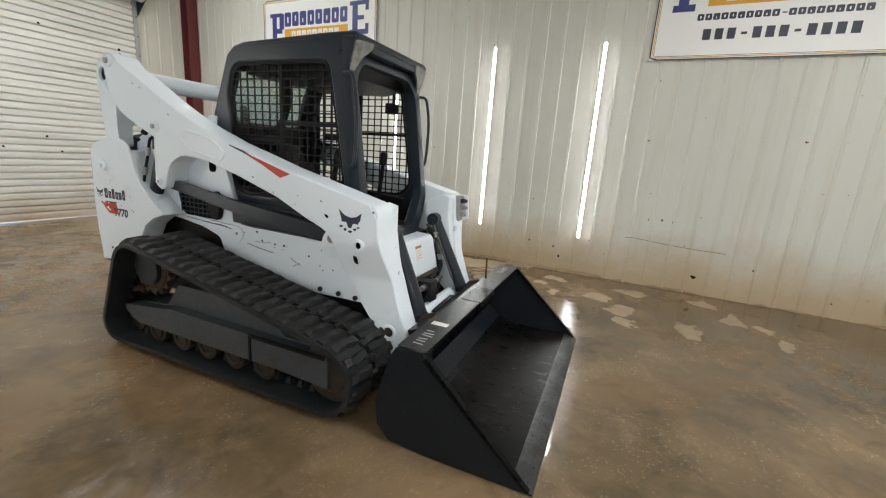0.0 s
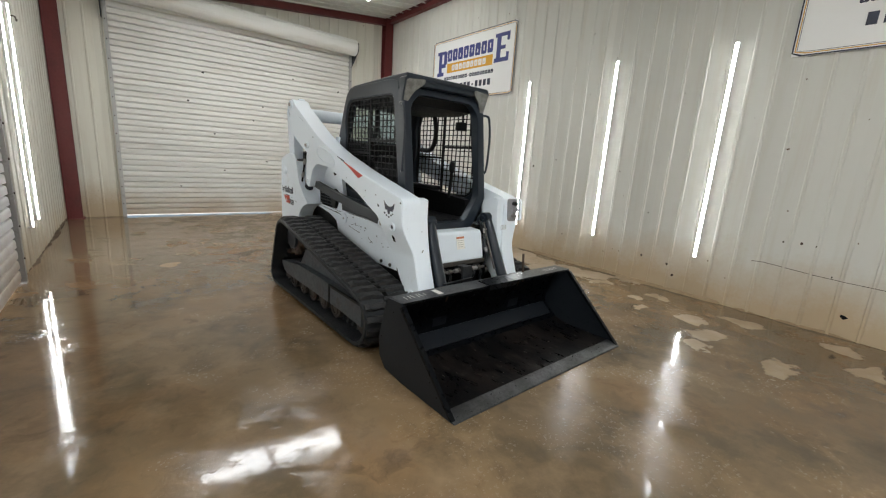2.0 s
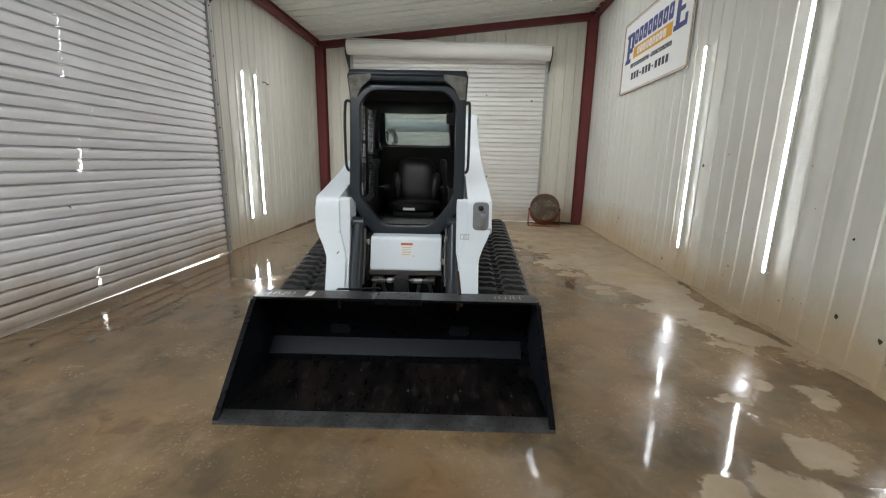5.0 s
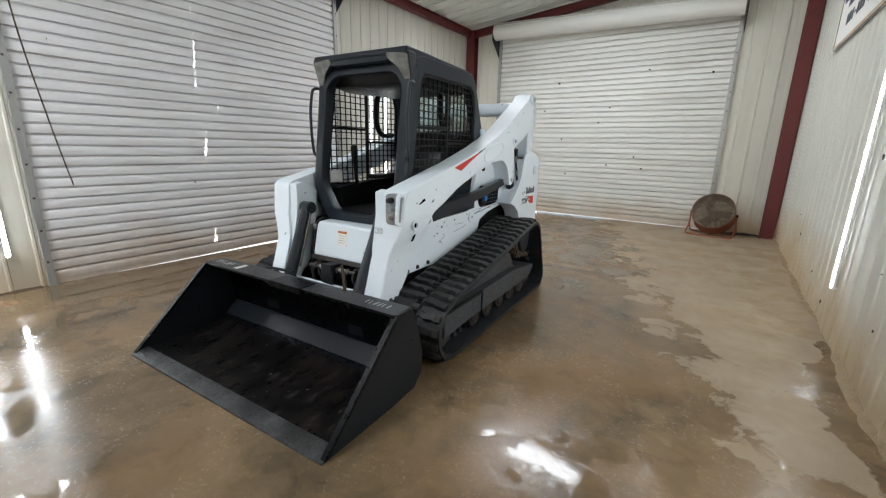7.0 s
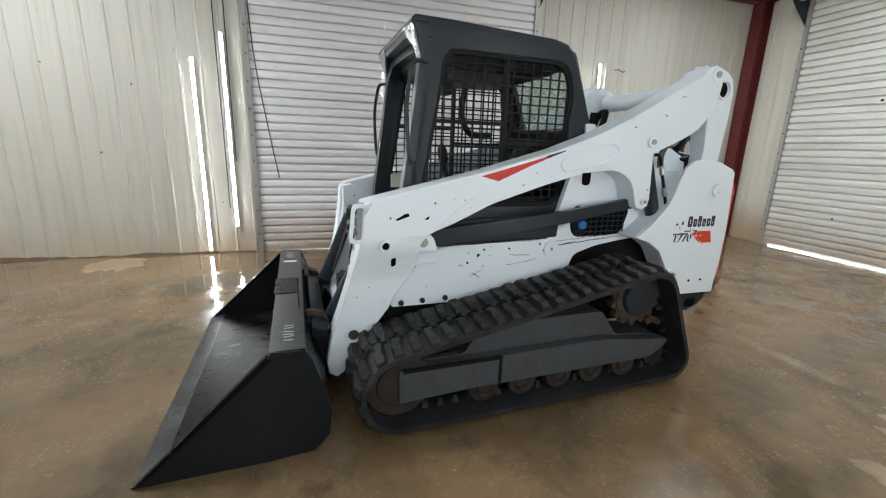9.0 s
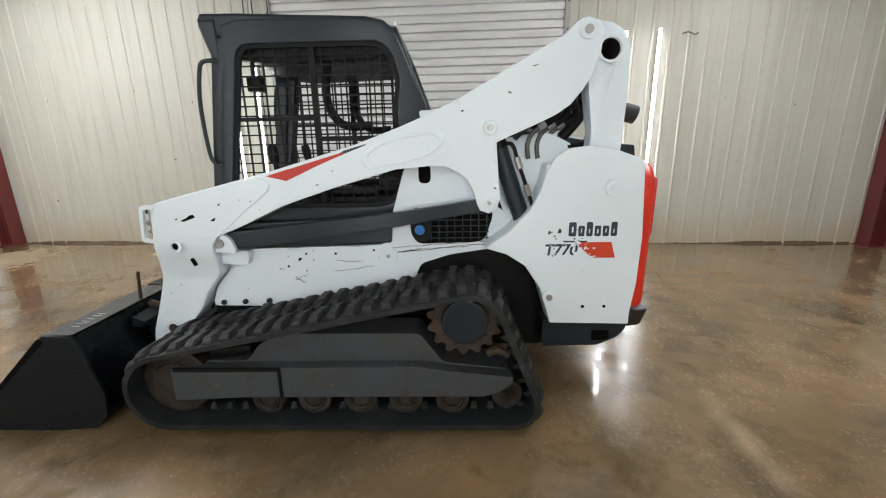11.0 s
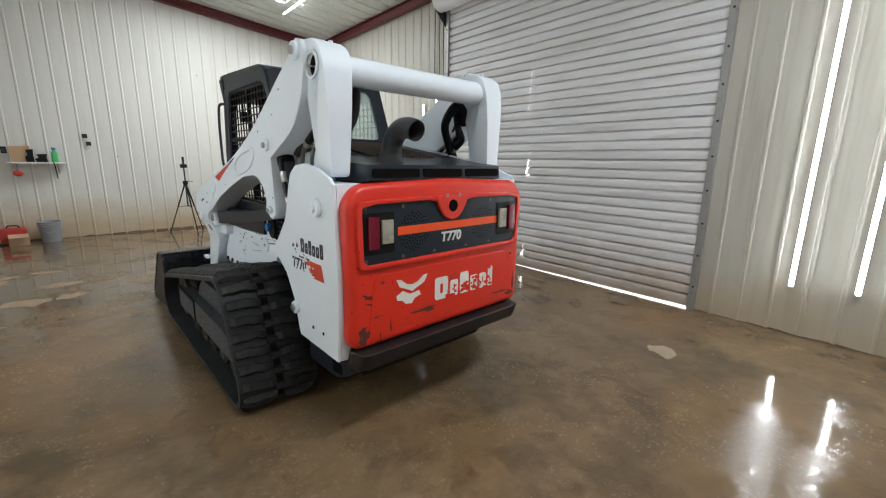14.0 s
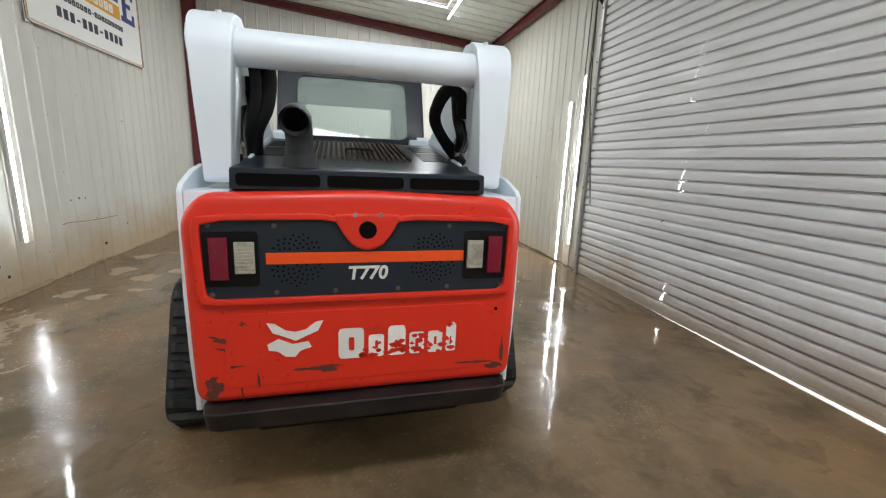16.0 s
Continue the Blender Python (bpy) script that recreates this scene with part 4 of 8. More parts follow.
def sign(y_left, z0, label):
    """A white board, seen from the room with its left end at y_left; lettering stands as plain blocks."""
    bm = bmesh.new()
    w, h, x = 2.42, 1.19, XE - 0.022
    prism(bm, [(y_left, z0), (y_left - w, z0), (y_left - w, z0 + h), (y_left, z0 + h)], "x", x - 0.008, x)
    s = thing("sign_board", bm, WHITE_PLAIN, label, "sign", "wall signs")

    def block(name, mat, u0, u1, v0, v1, dx=0.010, lab=""):
        b = bmesh.new()
        prism(b, [(y_left - u0, z0 + v0), (y_left - u1, z0 + v0), (y_left - u1, z0 + v1), (y_left - u0, z0 + v1)], "x", x - dx - 0.002, x - dx + 0.001)
        return b, name, mat, lab

    def put(*a):
        b, name, mat, lab = block(*a)
        part(name, b, mat, s, lab)

    for n, (m, i, t) in enumerate(((DARKTEXT, 0.0, 0.012), (AMBER, 0.022, 0.008), (DARKTEXT, 0.038, 0.004))):
        b = bmesh.new()
        ring_plate(b, [(i, i), (w - i, i), (w - i, h - i), (i, h - i)], [(i + t, i + t), (w - i - t, i + t), (w - i - t, h - i - t), (i + t, h - i - t)],
                   lambda p: (x - 0.0105, y_left - p[0], z0 + p[1]), lambda p: (x - 0.0075, y_left - p[0], z0 + p[1]), 144)
        part("border", b, m, s)
    # large initials as slab shapes
    for u, shape in ((0.16, "P"), (1.90, "E")):
        b = bmesh.new()
        v = 0.50 if shape == "P" else 0.56
        bars = [(0.0, 0.22, 0.0, 0.07), (0.05, 0.15, 0.07, 0.42), (0.0, 0.2, 0.42, 0.48)]
        bars += [(0.15, 0.28, 0.42, 0.48), (0.22, 0.32, 0.22, 0.46), (0.15, 0.28, 0.16, 0.24)] if shape == "P" else [(0.15, 0.36, 0.42, 0.48), (0.30, 0.36, 0.34, 0.42), (0.15, 0.27, 0.21, 0.27), (0.15, 0.36, 0.0, 0.07), (0.30, 0.36, 0.07, 0.15)]
        for n, (a0, a1, b0, b1) in enumerate(bars):
            prism(b, [(y_left - u - a0, z0 + v + b0), (y_left - u - a1, z0 + v + b0), (y_left - u - a1, z0 + v + b1), (y_left - u - a0, z0 + v + b1)], "x", x - 0.0125 - n * 0.0001, x - 0.008)
        part("initial", b, BLUE, s, "navy slab shape")
    row = lambda u, v, dx: Matrix(((0, 0, -1, x - dx), (-1, 0, 0, y_left - u), (0, 1, 0, z0 + v), (0, 0, 0, 1)))
    word_blocks(s, BLUE, row(0.50, 0.76, 0.0095), [0.155] * 8, 0.22, 0.017, range(8))
    put("panel", AMBER, 0.50, 1.86, 0.54, 0.72)
    word_blocks(s, WHITE_PLAIN, row(0.66, 0.575, 0.0125), [0.100] * 9, 0.11, 0.016, range(9))
    word_blocks(s, DARKTEXT, row(0.42, 0.40, 0.0095), [0.066] * 10, 0.066, 0.009, range(10))
    put("block", DARKTEXT, 1.18, 1.22, 0.425, 0.437)
    word_blocks(s, DARKTEXT, row(1.235, 0.40, 0.0095), [0.066] * 9, 0.066, 0.009, range(9))
    for k in range(12):
        if k not in (3, 7):
            put("block", DARKTEXT, 0.50 + k * 0.115, 0.575 + k * 0.115, 0.20, 0.31)
        else:
            put("block", DARKTEXT, 0.51 + k * 0.115, 0.565 + k * 0.115, 0.24, 0.265)
    return s


sign(4.37, 2.66, "white banner board with navy and amber blocks")
sign(-1.93, 2.70, "white banner board with thin gold border")

# dents and tears in the east wall
for y, z, r, n in ((-2.825, 0.215, 0.045, 11), (-2.10, 0.42, 0.035, 9), (-2.9, 0.2, 0.022, 9), (-2.35, 0.62, 0.012, 5), (-0.75, 0.33, 0.018, 5), (-0.2, 0.30, 0.02, 5), (0.6, 0.3, 0.015, 5)):
    bm = bmesh.new()
    random.seed(int(abs(y) * 1000))
    prism(bm, [(y + r * 1.3 * random.uniform(0.3, 1.1) * math.cos(k * math.tau / n), z + r * 0.6 * random.uniform(0.15, 1.1) * math.sin(k * math.tau / n)) for k in range(n)], "x", XE - 0.004, XE + 0.002)
    part("tear", bm, HOLE, wall_east, "dark torn hole in the sheet")
bm = bmesh.new()
pipe(bm, [(XE - 0.030 - (0.004 if k % 3 == 0 else 0.0), -2.0 - 0.11 * k, 0.60 - 0.0055 * k + random.uniform(-0.008, 0.008)) for k in range(11)], 0.003, 5)
part("crease", bm, RUST, wall_east, "buckled crease line in the sheet")

# rust specks and knocked spots on the wall and on the curtain of the wide door
random.seed(17)
for y, z in ((3.8, 0.49), (1.3, 1.45), (-0.76, 0.95), (-0.77, 0.37), (-1.11, 0.33), (-1.2, 0.2), (1.99, 0.16), (-2.23, 0.85), (-2.5, 0.85), (-2.38, 0.86), (-2.67, 0.58), (0.55, 0.42), (2.6, 0.3), (-3.4, 0.4)):
    r = random.uniform(0.008, 0.018)
    bm = bmesh.new()
    p = east_point(y, 0.0, z)[0]
    prism(bm, [(y + r * random.uniform(0.5, 1.1) * math.cos(k * math.tau / 7), z + r * random.uniform(0.6, 1.5) * math.sin(k * math.tau / 7)) for k in range(7)], "x", p - 0.006, p + 0.001)
    part("rust_spot", bm, RUST, wall_east)
for x, z in ((0.1, 2.3), (-0.85, 1.66), (0.15, 1.15), (0.67, 1.32), (0.83, 1.1), (-0.1, 2.0), (1.81, 2.85), (0.75, 2.97), (-0.7, 0.93), (-1.28, 2.26), (-1.0, 2.82), (-1.5, 0.59)):
    r = random.uniform(0.014, 0.024)
    bm = bmesh.new()
    prism(bm, [(x + r * random.uniform(0.7, 1.3) * math.cos(k * math.tau / 7), z + r * random.uniform(0.6, 1.2) * math.sin(k * math.tau / 7)) for k in range(7)], "y", YN - 0.024, YN - 0.012)
    part("rust_spot", bm, HOLE, door_north)


# silt that has dried in an uneven ridge along the foot of the walls
MUD = worn("dried_silt", (0.115, 0.075, 0.043), (0.05, 0.034, 0.022), 0.75, amount=(0.4, 0.7), scale=9, bumpy=0.5)


def silt(name, u0, u1, put, seed, mat=MUD):
    """A low ridge of silt from u0 to u1; put(u, out, z) lays it against its wall."""
    random.seed(seed)
    bm = bmesh.new()
    n = int((u1 - u0) / 0.07)
    rows, depth, tall = [], 0.03, 0.012
    for k in range(n + 1):
        depth = min(0.07, max(0.008, depth + random.uniform(-0.02, 0.02)))
        tall = min(0.030, max(0.004, tall + random.uniform(-0.007, 0.007)))
        u = u0 + (u1 - u0) * k / n
        rows.append([bm.verts.new(put(u, o, z)) for o, z in ((0.0, tall * 1.3), (depth * 0.45, tall), (depth, 0.001))])
    for a, b in zip(rows, rows[1:]):
        for i in range(2):
            bm.faces.new((a[i], b[i], b[i + 1], a[i + 1]))
    thing(name, bm, mat, "uneven ridge of dried brown silt along the wall", "silt", kind="structure")


DUST = worn("pale_dry_silt", (0.30, 0.22, 0.135), (0.17, 0.12, 0.07), 0.85, amount=(0.4, 0.7), scale=9, bumpy=0.5)
silt("trim_silt_east", YS + 0.3, YN - 0.3, lambda u, o, z: (XE - o, u, z), 5, DUST)
silt("trim_silt_west_1", YS + 0.3, W_DOOR[0] - 0.1, lambda u, o, z: (XW + o, u, z), 6)
silt("trim_silt_west_2", W_DOOR[1] + 0.1, YN - 0.3, lambda u, o, z: (XW + o, u, z), 7)
silt("trim_silt_south", S_DOOR[1] + 0.1, XE - 0.3, lambda u, o, z: (u, YS + o, z), 8)

# ---- the compact track loader ----
# local axes: x to the machine's left, y to its rear, z up
loader = base("track_loader", "white compact track loader with black cab and red tailgate", "track loader", pose(-0.115, 0, 0, 0, 0, 2.7))


def hull(points):
    pts = sorted(set(points))
    out = []
    for seq in (pts, pts[::-1]):
        half = []
        for p in seq:
            while len(half) > 1 and (half[-1][0] - half[-2][0]) * (p[1] - half[-2][1]) - (half[-1][1] - half[-2][1]) * (p[0] - half[-2][0]) <= 0:
                half.pop()
            half.append(p)
        out += half[:-1]
    return out


def belt_line(shrink):
    """The track's loop round idler, sprocket and rear roller, evenly spaced, drawn in by shrink."""
    circles = ((-0.675, 0.245, 0.242), (0.870, 0.585, 0.212), (1.105, 0.158, 0.155))
    pts = hull([(round(y + (r - shrink) * math.cos(a * math.tau / 80), 5), round(z + (r - shrink) * math.sin(a * math.tau / 80), 5)) for y, z, r in circles for a in range(80)])
    return pts


def resample(pts, n):
    loop = pts + pts[:1]
    d = [0.0]
    for p, q in zip(loop, loop[1:]):
        d.append(d[-1] + math.dist(p, q))
    out = []
    for k in range(n):
        s = d[-1] * k / n
        i = max(j for j in range(len(d) - 1) if d[j] <= s + 1e-9)
        t = (s - d[i]) / max(d[i + 1] - d[i], 1e-9)
        out.append((loop[i][0] + t * (loop[i + 1][0] - loop[i][0]), loop[i][1] + t * (loop[i + 1][1] - loop[i][1])))
    return out


# tread blocks, worn round at their edges; along x they span the block's length
def lug_mesh(seed):
    random.seed(seed)
    bm = bmesh.new()
    length, h = random.uniform(0.176, 0.190), random.uniform(0.030, 0.036)
    n, w = 6, 0.028
    step = random.choice((2, 3, 4))
    rows = []
    for i in range(n + 1):
        x = (i / n - 0.5) * length
        c = random.uniform(-0.003, 0.003) + (0.007 if i >= step else -0.004)
        k, t = random.uniform(0.88, 1.06), (0.40 if i in (0, n) else random.uniform(0.84, 1.05))
        rows.append([bm.verts.new((x, c + y * w * k, z * h * t)) for y, z in ((-1.02, -0.2), (-0.93, 0.62), (-0.76, 0.95), (0.74, 1.0), (0.93, 0.64), (1.02, -0.2))])
    for a, b in zip(rows, rows[1:]):
        for i in range(5):
            bm.faces.new((a[i], b[i], b[i + 1], a[i + 1]))
    bm.faces.new(rows[0]), bm.faces.new(rows[-1][::-1])
    return mesh_of("tread_block", bm, TREAD)


LUGS = [lug_mesh(60 + k) for k in range(9)]


def stub_mesh(name, mat, foot, top, z0, z1):
    """A small block that narrows upwards; foot and top are half sizes."""
    bm = bmesh.new()
    lo, hi = [[bm.verts.new((a * w, b * d, z)) for a, b in ((-1, -1), (1, -1), (1, 1), (-1, 1))] for (w, d), z in ((foot, z0), (top, z1))]
    bm.faces.new(hi)
    for i in range(4):
        j = (i + 1) % 4
        bm.faces.new((lo[i], lo[j], hi[j], hi[i]))
    return mesh_of(name, bm, mat)


GUIDE = stub_mesh("guide_lug", RUBBER, (0.022, 0.020), (0.011, 0.010), -0.002, 0.040)
BRIDGE = stub_mesh("link_bridge", TREAD, (0.033, 0.018), (0.030, 0.012), -0.004, 0.017)
TRACK_IN, TRACK_OUT = 0.53, 0.98


def track(side):
    bm = bmesh.new()
    n = 108
    outer, inner = resample(belt_line(0.034), n), resample(belt_line(0.060), n)
    # align the two loops by angle round the middle
    xs = sorted((side * TRACK_IN, side * TRACK_OUT))
    rings = []
    for x in xs:
        rings.append(([bm.verts.new((x, y, z)) for y, z in outer], [bm.verts.new((x, y, z)) for y, z in inner]))
    for k in range(n):
        j = (k + 1) % n
        (o0, i0), (o1, i1) = rings
        bm.faces.new((o0[k], o0[j], o1[j], o1[k])), bm.faces.new((i0[j], i0[k], i1[k], i1[j]))
        bm.faces.new((o0[j], o0[k], i0[k], i0[j])), bm.faces.new((o1[k], o1[j], i1[j], i1[k]))
    t = part("rubber_track", bm, RUBBER, loader, "worn black rubber track with dusty tread")
    count = 54
    line = resample(belt_line(0.034), count * 2)
    for k in range(count):
        for row, (xc, phase) in enumerate(((TRACK_IN + 0.108, 0), (TRACK_OUT - 0.108, 1))):
            i = (2 * k + phase) % (2 * count)
            y, z = line[i]
            y0, z0 = line[i - 1]
            y1, z1 = line[(i + 1) % len(line)]
            d = Vector((0, y1 - y0, z1 - z0)).normalized()
            up = Vector((0, d.z, -d.y))
            if up.dot(Vector((0, y - 0.3, z - 0.35))) < 0:
                up = -up
            ob = new("tread_block", LUGS[(k * 5 + row * 2 + k // 4) % 9])
            ob.parent = t
            ob.matrix_basis = Matrix(((1, 0, 0, side * xc), (0, d.y, up.y, y), (0, d.z, up.z, z), (0, 0, 0, 1)))
    for k in range(count):
        y, z = resample_in[k]
        y1, z1 = resample_in[(k + 1) % count]
        d = Vector((0, y1 - y, z1 - z)).normalized()
        up = Vector((0, d.z, -d.y))
        if up.dot(Vector((0, y - 0.3, z - 0.35))) > 0:
            up = -up
        for xc in (0.685, 0.825):
            ob = new("guide_lug", GUIDE)
            ob.parent = t
            ob.matrix_basis = Matrix(((1, 0, 0, side * xc), (0, d.y, up.y, y), (0, d.z, up.z, z), (0, 0, 0, 1)))
    bm = bmesh.new()
    for k in range(count):
        i = (2 * k + 1) % (2 * count)
        (y0, z0), (y, z), (y1, z1) = line[i - 1], line[i], line[(i + 1) % len(line)]
        d = Vector((0, y1 - y0, z1 - z0)).normalized()
        up = Vector((0, d.z, -d.y))
        if up.dot(Vector((0, y - 0.3, z - 0.35))) < 0:
            up = -up
        c = Vector((side * 0.755, y, z)) + up * 0.0015
        bm.faces.new([bm.verts.new(c + a * Vector((0.020, 0, 0)) + b * d * 0.022) for a, b in ((-1, -1), (1, -1), (1, 1), (-1, 1))])
        # the bridge of rubber over each steel link, between two holes
        ob = new("link_bridge", BRIDGE)
        ob.parent = t
        ob.matrix_basis = Matrix(((1, 0, 0, side * 0.755), (0, d.y, up.y, y0), (0, d.z, up.z, z0), (0, 0, 0, 1)))
    part("drive_hole_row", bm, HOLE, t)["kind"] = "stuff"

    # running gear inside the loop
    s = side
    bm = bmesh.new()
    fr = [(-0.72, 0.345), (-0.30, 0.345), (-0.24, 0.43), (-0.13, 0.50), (0.62, 0.495), (0.74, 0.33), (1.09, 0.29), (1.10, 0.165), (0.95, 0.165), (-0.72, 0.135)]
    prism(bm, rounded(fr, 0.03), "x", s * 0.62, s * 0.825)
    bevelled(bm, 0.008)
    f = part("roller_frame", bm, SLATE, loader, "grey steel roller frame with rusty patches")
    bm = bmesh.new()
    prism(bm, [(-0.68, 0.34), (0.62, 0.345), (0.74, 0.325), (1.10, 0.285), (1.09, 0.24), (1.03, 0.195), (0.95, 0.170), (-0.30, 0.168), (-0.68, 0.15)], "x", s * 0.825, s * 0.90)
    bevelled(bm, 0.01)
    part("side_plate", bm, SLATE, f)
    bm = bmesh.new()
    pipe(bm, [(s * 0.80, -0.50, 0.392), (s * 0.80, -0.27, 0.415)], 0.040, 18)
    bevelled(bm, 0.006, 1, 60)
    part("tensioner", bm, BLACK, f, "black track tensioner tube")
    bm = bmesh.new()
    box(bm, *sorted((s * 0.897, s * 0.909)), -0.66, -0.10, 0.325, 0.345)
    box(bm, *sorted((s * 0.897, s * 0.909)), -0.115, -0.10, 0.17, 0.325)
    part("weld_seam", bm, BLACK, f)
    for y in (-0.19, 0.055, 0.30, 0.54, 0.785):
        bm = bmesh.new()
        disc(bm, (s * 0.855 - 0.03, y, 0.15), "x", 0.088, 0.06, 28, 0.058)
        disc(bm, (s * 0.852 - 0.04, y, 0.15), "x", 0.060, 0.08, 20, 0.045)
        disc(bm, (s * 0.845 - 0.04, y, 0.15), "x", 0.044, 0.08, 20)
        disc(bm, (s * 0.60 - 0.03, y, 0.15), "x", 0.088, 0.06, 28)
        disc(bm, (s * 0.72 - 0.14, y, 0.15), "x", 0.03, 0.28, 12)
        bevelled(bm, 0.006, 1, 60)
        part("track_roller", bm, ROLLER, f, "muddy steel track roller")
    bm = bmesh.new()
    disc(bm, (s * 0.825 - 0.045, -0.675, 0.245), "x", 0.180, 0.09, 40)
    disc(bm, (s * 0.825 - 0.055, -0.675, 0.245), "x", 0.12, 0.11, 32)
    disc(bm, (s * 0.63 - 0.045, -0.675, 0.245), "x", 0.180, 0.09, 40)
    disc(bm, (s * 0.72 - 0.12, -0.675, 0.245), "x", 0.05, 0.24, 16)
    bevelled(bm, 0.008, 1, 60)
    part("front_idler", bm, ROLLER, loader, "muddy front idler wheel")
    bm = bmesh.new()
    disc(bm, (s * 0.80 - 0.04, 1.075, 0.150), "x", 0.080, 0.08, 28)
    disc(bm, (s * 0.71 - 0.13, 1.085, 0.155), "x", 0.045, 0.26, 16)
    disc(bm, (s * 0.62 - 0.04, 1.085, 0.155), "x", 0.090, 0.08, 28)
    part("rear_idler", bm, ROLLER, loader)
    # drive sprocket: toothed ring, recessed disc and hub
    bm = bmesh.new()
    teeth = []
    for k in range(60):
        a = k * math.tau / 60
        r = 0.194 if k % 4 in (0, 1) else 0.166
        teeth.append((0.852 + r * math.cos(a), 0.580 + r * math.sin(a)))
    prism(bm, teeth, "x", s * 0.805, s * 0.845)
    disc(bm, (s * 0.825 - 0.03, 0.852, 0.580), "x", 0.160, 0.06, 40, 0.10)
    sp = part("drive_sprocket", bm, RUST, loader, "rust-brown toothed drive sprocket")
    bm = bmesh.new()
    disc(bm, (s * 0.645 - (0 if s > 0 else 0.24), 0.852, 0.580), "x", 0.120, 0.24, 36)
    bevelled(bm, 0.02, 2, 60)
    hub = part("hub", bm, GREY, sp, "dark grey motor hub")
    for k in range(10):
        a = k * math.tau / 10
        bm = bmesh.new()
        disc(bm, (s * 0.855 - 0.006, 0.852 + 0.140 * math.cos(a), 0.580 + 0.140 * math.sin(a)), "x", 0.010, 0.012, 6)
        part("bolt", bm, RUST, sp)
    bm = bmesh.new()
    pipe(bm, smooth_line([(s * 0.825, 0.97, 0.38), (s * 0.825, 1.02, 0.40), (s * 0.825, 1.08, 0.37)], 4), 0.022, 8)
    part("scraper", bm, RUST, f)


resample_in = resample(belt_line(0.058), 54)
for side in (1, -1):
    track(side)

# ---- chassis ----
bm = bmesh.new()
prism(bm, [(-0.60, 0.30), (-0.66, 0.42), (-0.66, 0.52), (-0.60, 0.86), (0.62, 0.90), (0.66, 1.36), (1.05, 1.38), (1.74, 1.33), (1.76, 0.42), (1.66, 0.28), (1.30, 0.24), (-0.4, 0.24)], "x", -0.455, 0.455)
bevelled(bm, 0.012)
chassis = part("chassis", bm, BLACK, loader, "black inner frame of the machine")
for s in (1, -1):
    bm = bmesh.new()
    prism(bm, rounded([(-0.645, 0.525), (-0.612, 0.635), (-0.564, 0.695), (-0.516, 0.75), (-0.503, 0.79), (-0.498, 0.872), (0.405, 0.892), (0.535, 1.325), (0.68, 1.36), (0.86, 1.33), (1.02, 1.12), (1.16, 1.02), (1.22, 0.88), (0.99, 0.858), (0.78, 0.828), (0.61, 0.775), (0.55, 0.62), (0.0, 0.515)], 0.03, 3), "x", s * 0.458, s * 0.498)
    bevelled(bm, 0.006)
    sp = part("side_panel", bm, WHITE, chassis, "white lower side panel with scratches and bolt holes")
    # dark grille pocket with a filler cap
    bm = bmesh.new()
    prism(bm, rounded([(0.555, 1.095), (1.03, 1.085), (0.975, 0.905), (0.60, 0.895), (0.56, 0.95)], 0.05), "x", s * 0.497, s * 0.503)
    gp = part("grille_pocket", bm, HOLE, chassis, "side grille pocket, inside shade painted near black")
    bm = bmesh.new()
    for k in range(8):
        y = 0.67 + k * 0.045
        box(bm, *sorted((s * 0.503, s * 0.508)), y, y + 0.006, 0.91, 1.07)
    for k in range(5):
        z = 0.925 + k * 0.034
        box(bm, *sorted((s * 0.5035, s * 0.5075)), 0.66, 1.0, z, z + 0.005)
    part("grille_mesh", bm, GREY, gp)
    bm = bmesh.new()
    prism(bm, rounded([(0.575, 1.11), (0.66, 1.09), (0.68, 0.95), (0.64, 0.90), (0.58, 0.92), (0.56, 1.0)], 0.03), "x", s * 0.503, s * 0.53)
    bevelled(bm, 0.008)
    bk = part("bracket", bm, BLACK, chassis)
    if s > 0:
        bm = bmesh.new()
        disc(bm, (0.53, 0.615, 0.985), "x", 0.028, 0.03, 20)
        bevelled(bm, 0.006, 2, 60)
        part("filler_cap", bm, BLUECAP, bk, "blue filler cap")
    # slot in the post and small bolts on the lower panel
    bm = bmesh.new()
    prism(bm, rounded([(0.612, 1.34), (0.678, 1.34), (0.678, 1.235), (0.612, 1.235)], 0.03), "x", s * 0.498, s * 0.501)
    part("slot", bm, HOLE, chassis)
    random.seed(11 + s)
    for k in range(18):
        y = random.uniform(-0.55, 0.42)
        z = 0.62 + 0.17 * (y + 0.55) / 0.97 + random.uniform(0.02, 0.16)
        bm = bmesh.new()
        disc(bm, (s * 0.498 - (0.0 if s > 0 else 0.003), y, min(z, 0.86)), "x", random.choice((0.003, 0.004, 0.007)), 0.003, 8)
        part("bolt_hole", bm, HOLE, sp)
    for y, z in ((-0.575, 0.548), (-0.445, 0.552), (-0.30, 0.556)):
        bm = bmesh.new()
        disc(bm, (s * 0.498 - (0.0 if s > 0 else 0.012), y, z), "x", 0.016, 0.012, 12)
        part("bump_stop", bm, RUBBER, sp)
    bm = bmesh.new()
    disc(bm, (s * 0.498 - (0 if s > 0 else 0.012), 0.425, 0.825), "x", 0.055, 0.012, 28)
    bevelled(bm, 0.004, 2, 60)
    bo = part("boss", bm, WHITE, sp)
    bm = bmesh.new()
    disc(bm, (s * 0.510 - (0 if s > 0 else 0.004), 0.425, 0.825), "x", 0.011, 0.004, 12)
    part("bolt", bm, STEEL, bo)
    # dark side step below the cab
    bm = bmesh.new()
    prism(bm, [(-0.47, 1.02), (-0.40, 1.03), (0.46, 1.05), (0.45, 0.905), (-0.44, 0.885)], "x", s * 0.455, s * 0.520)
    bevelled(bm, 0.012)
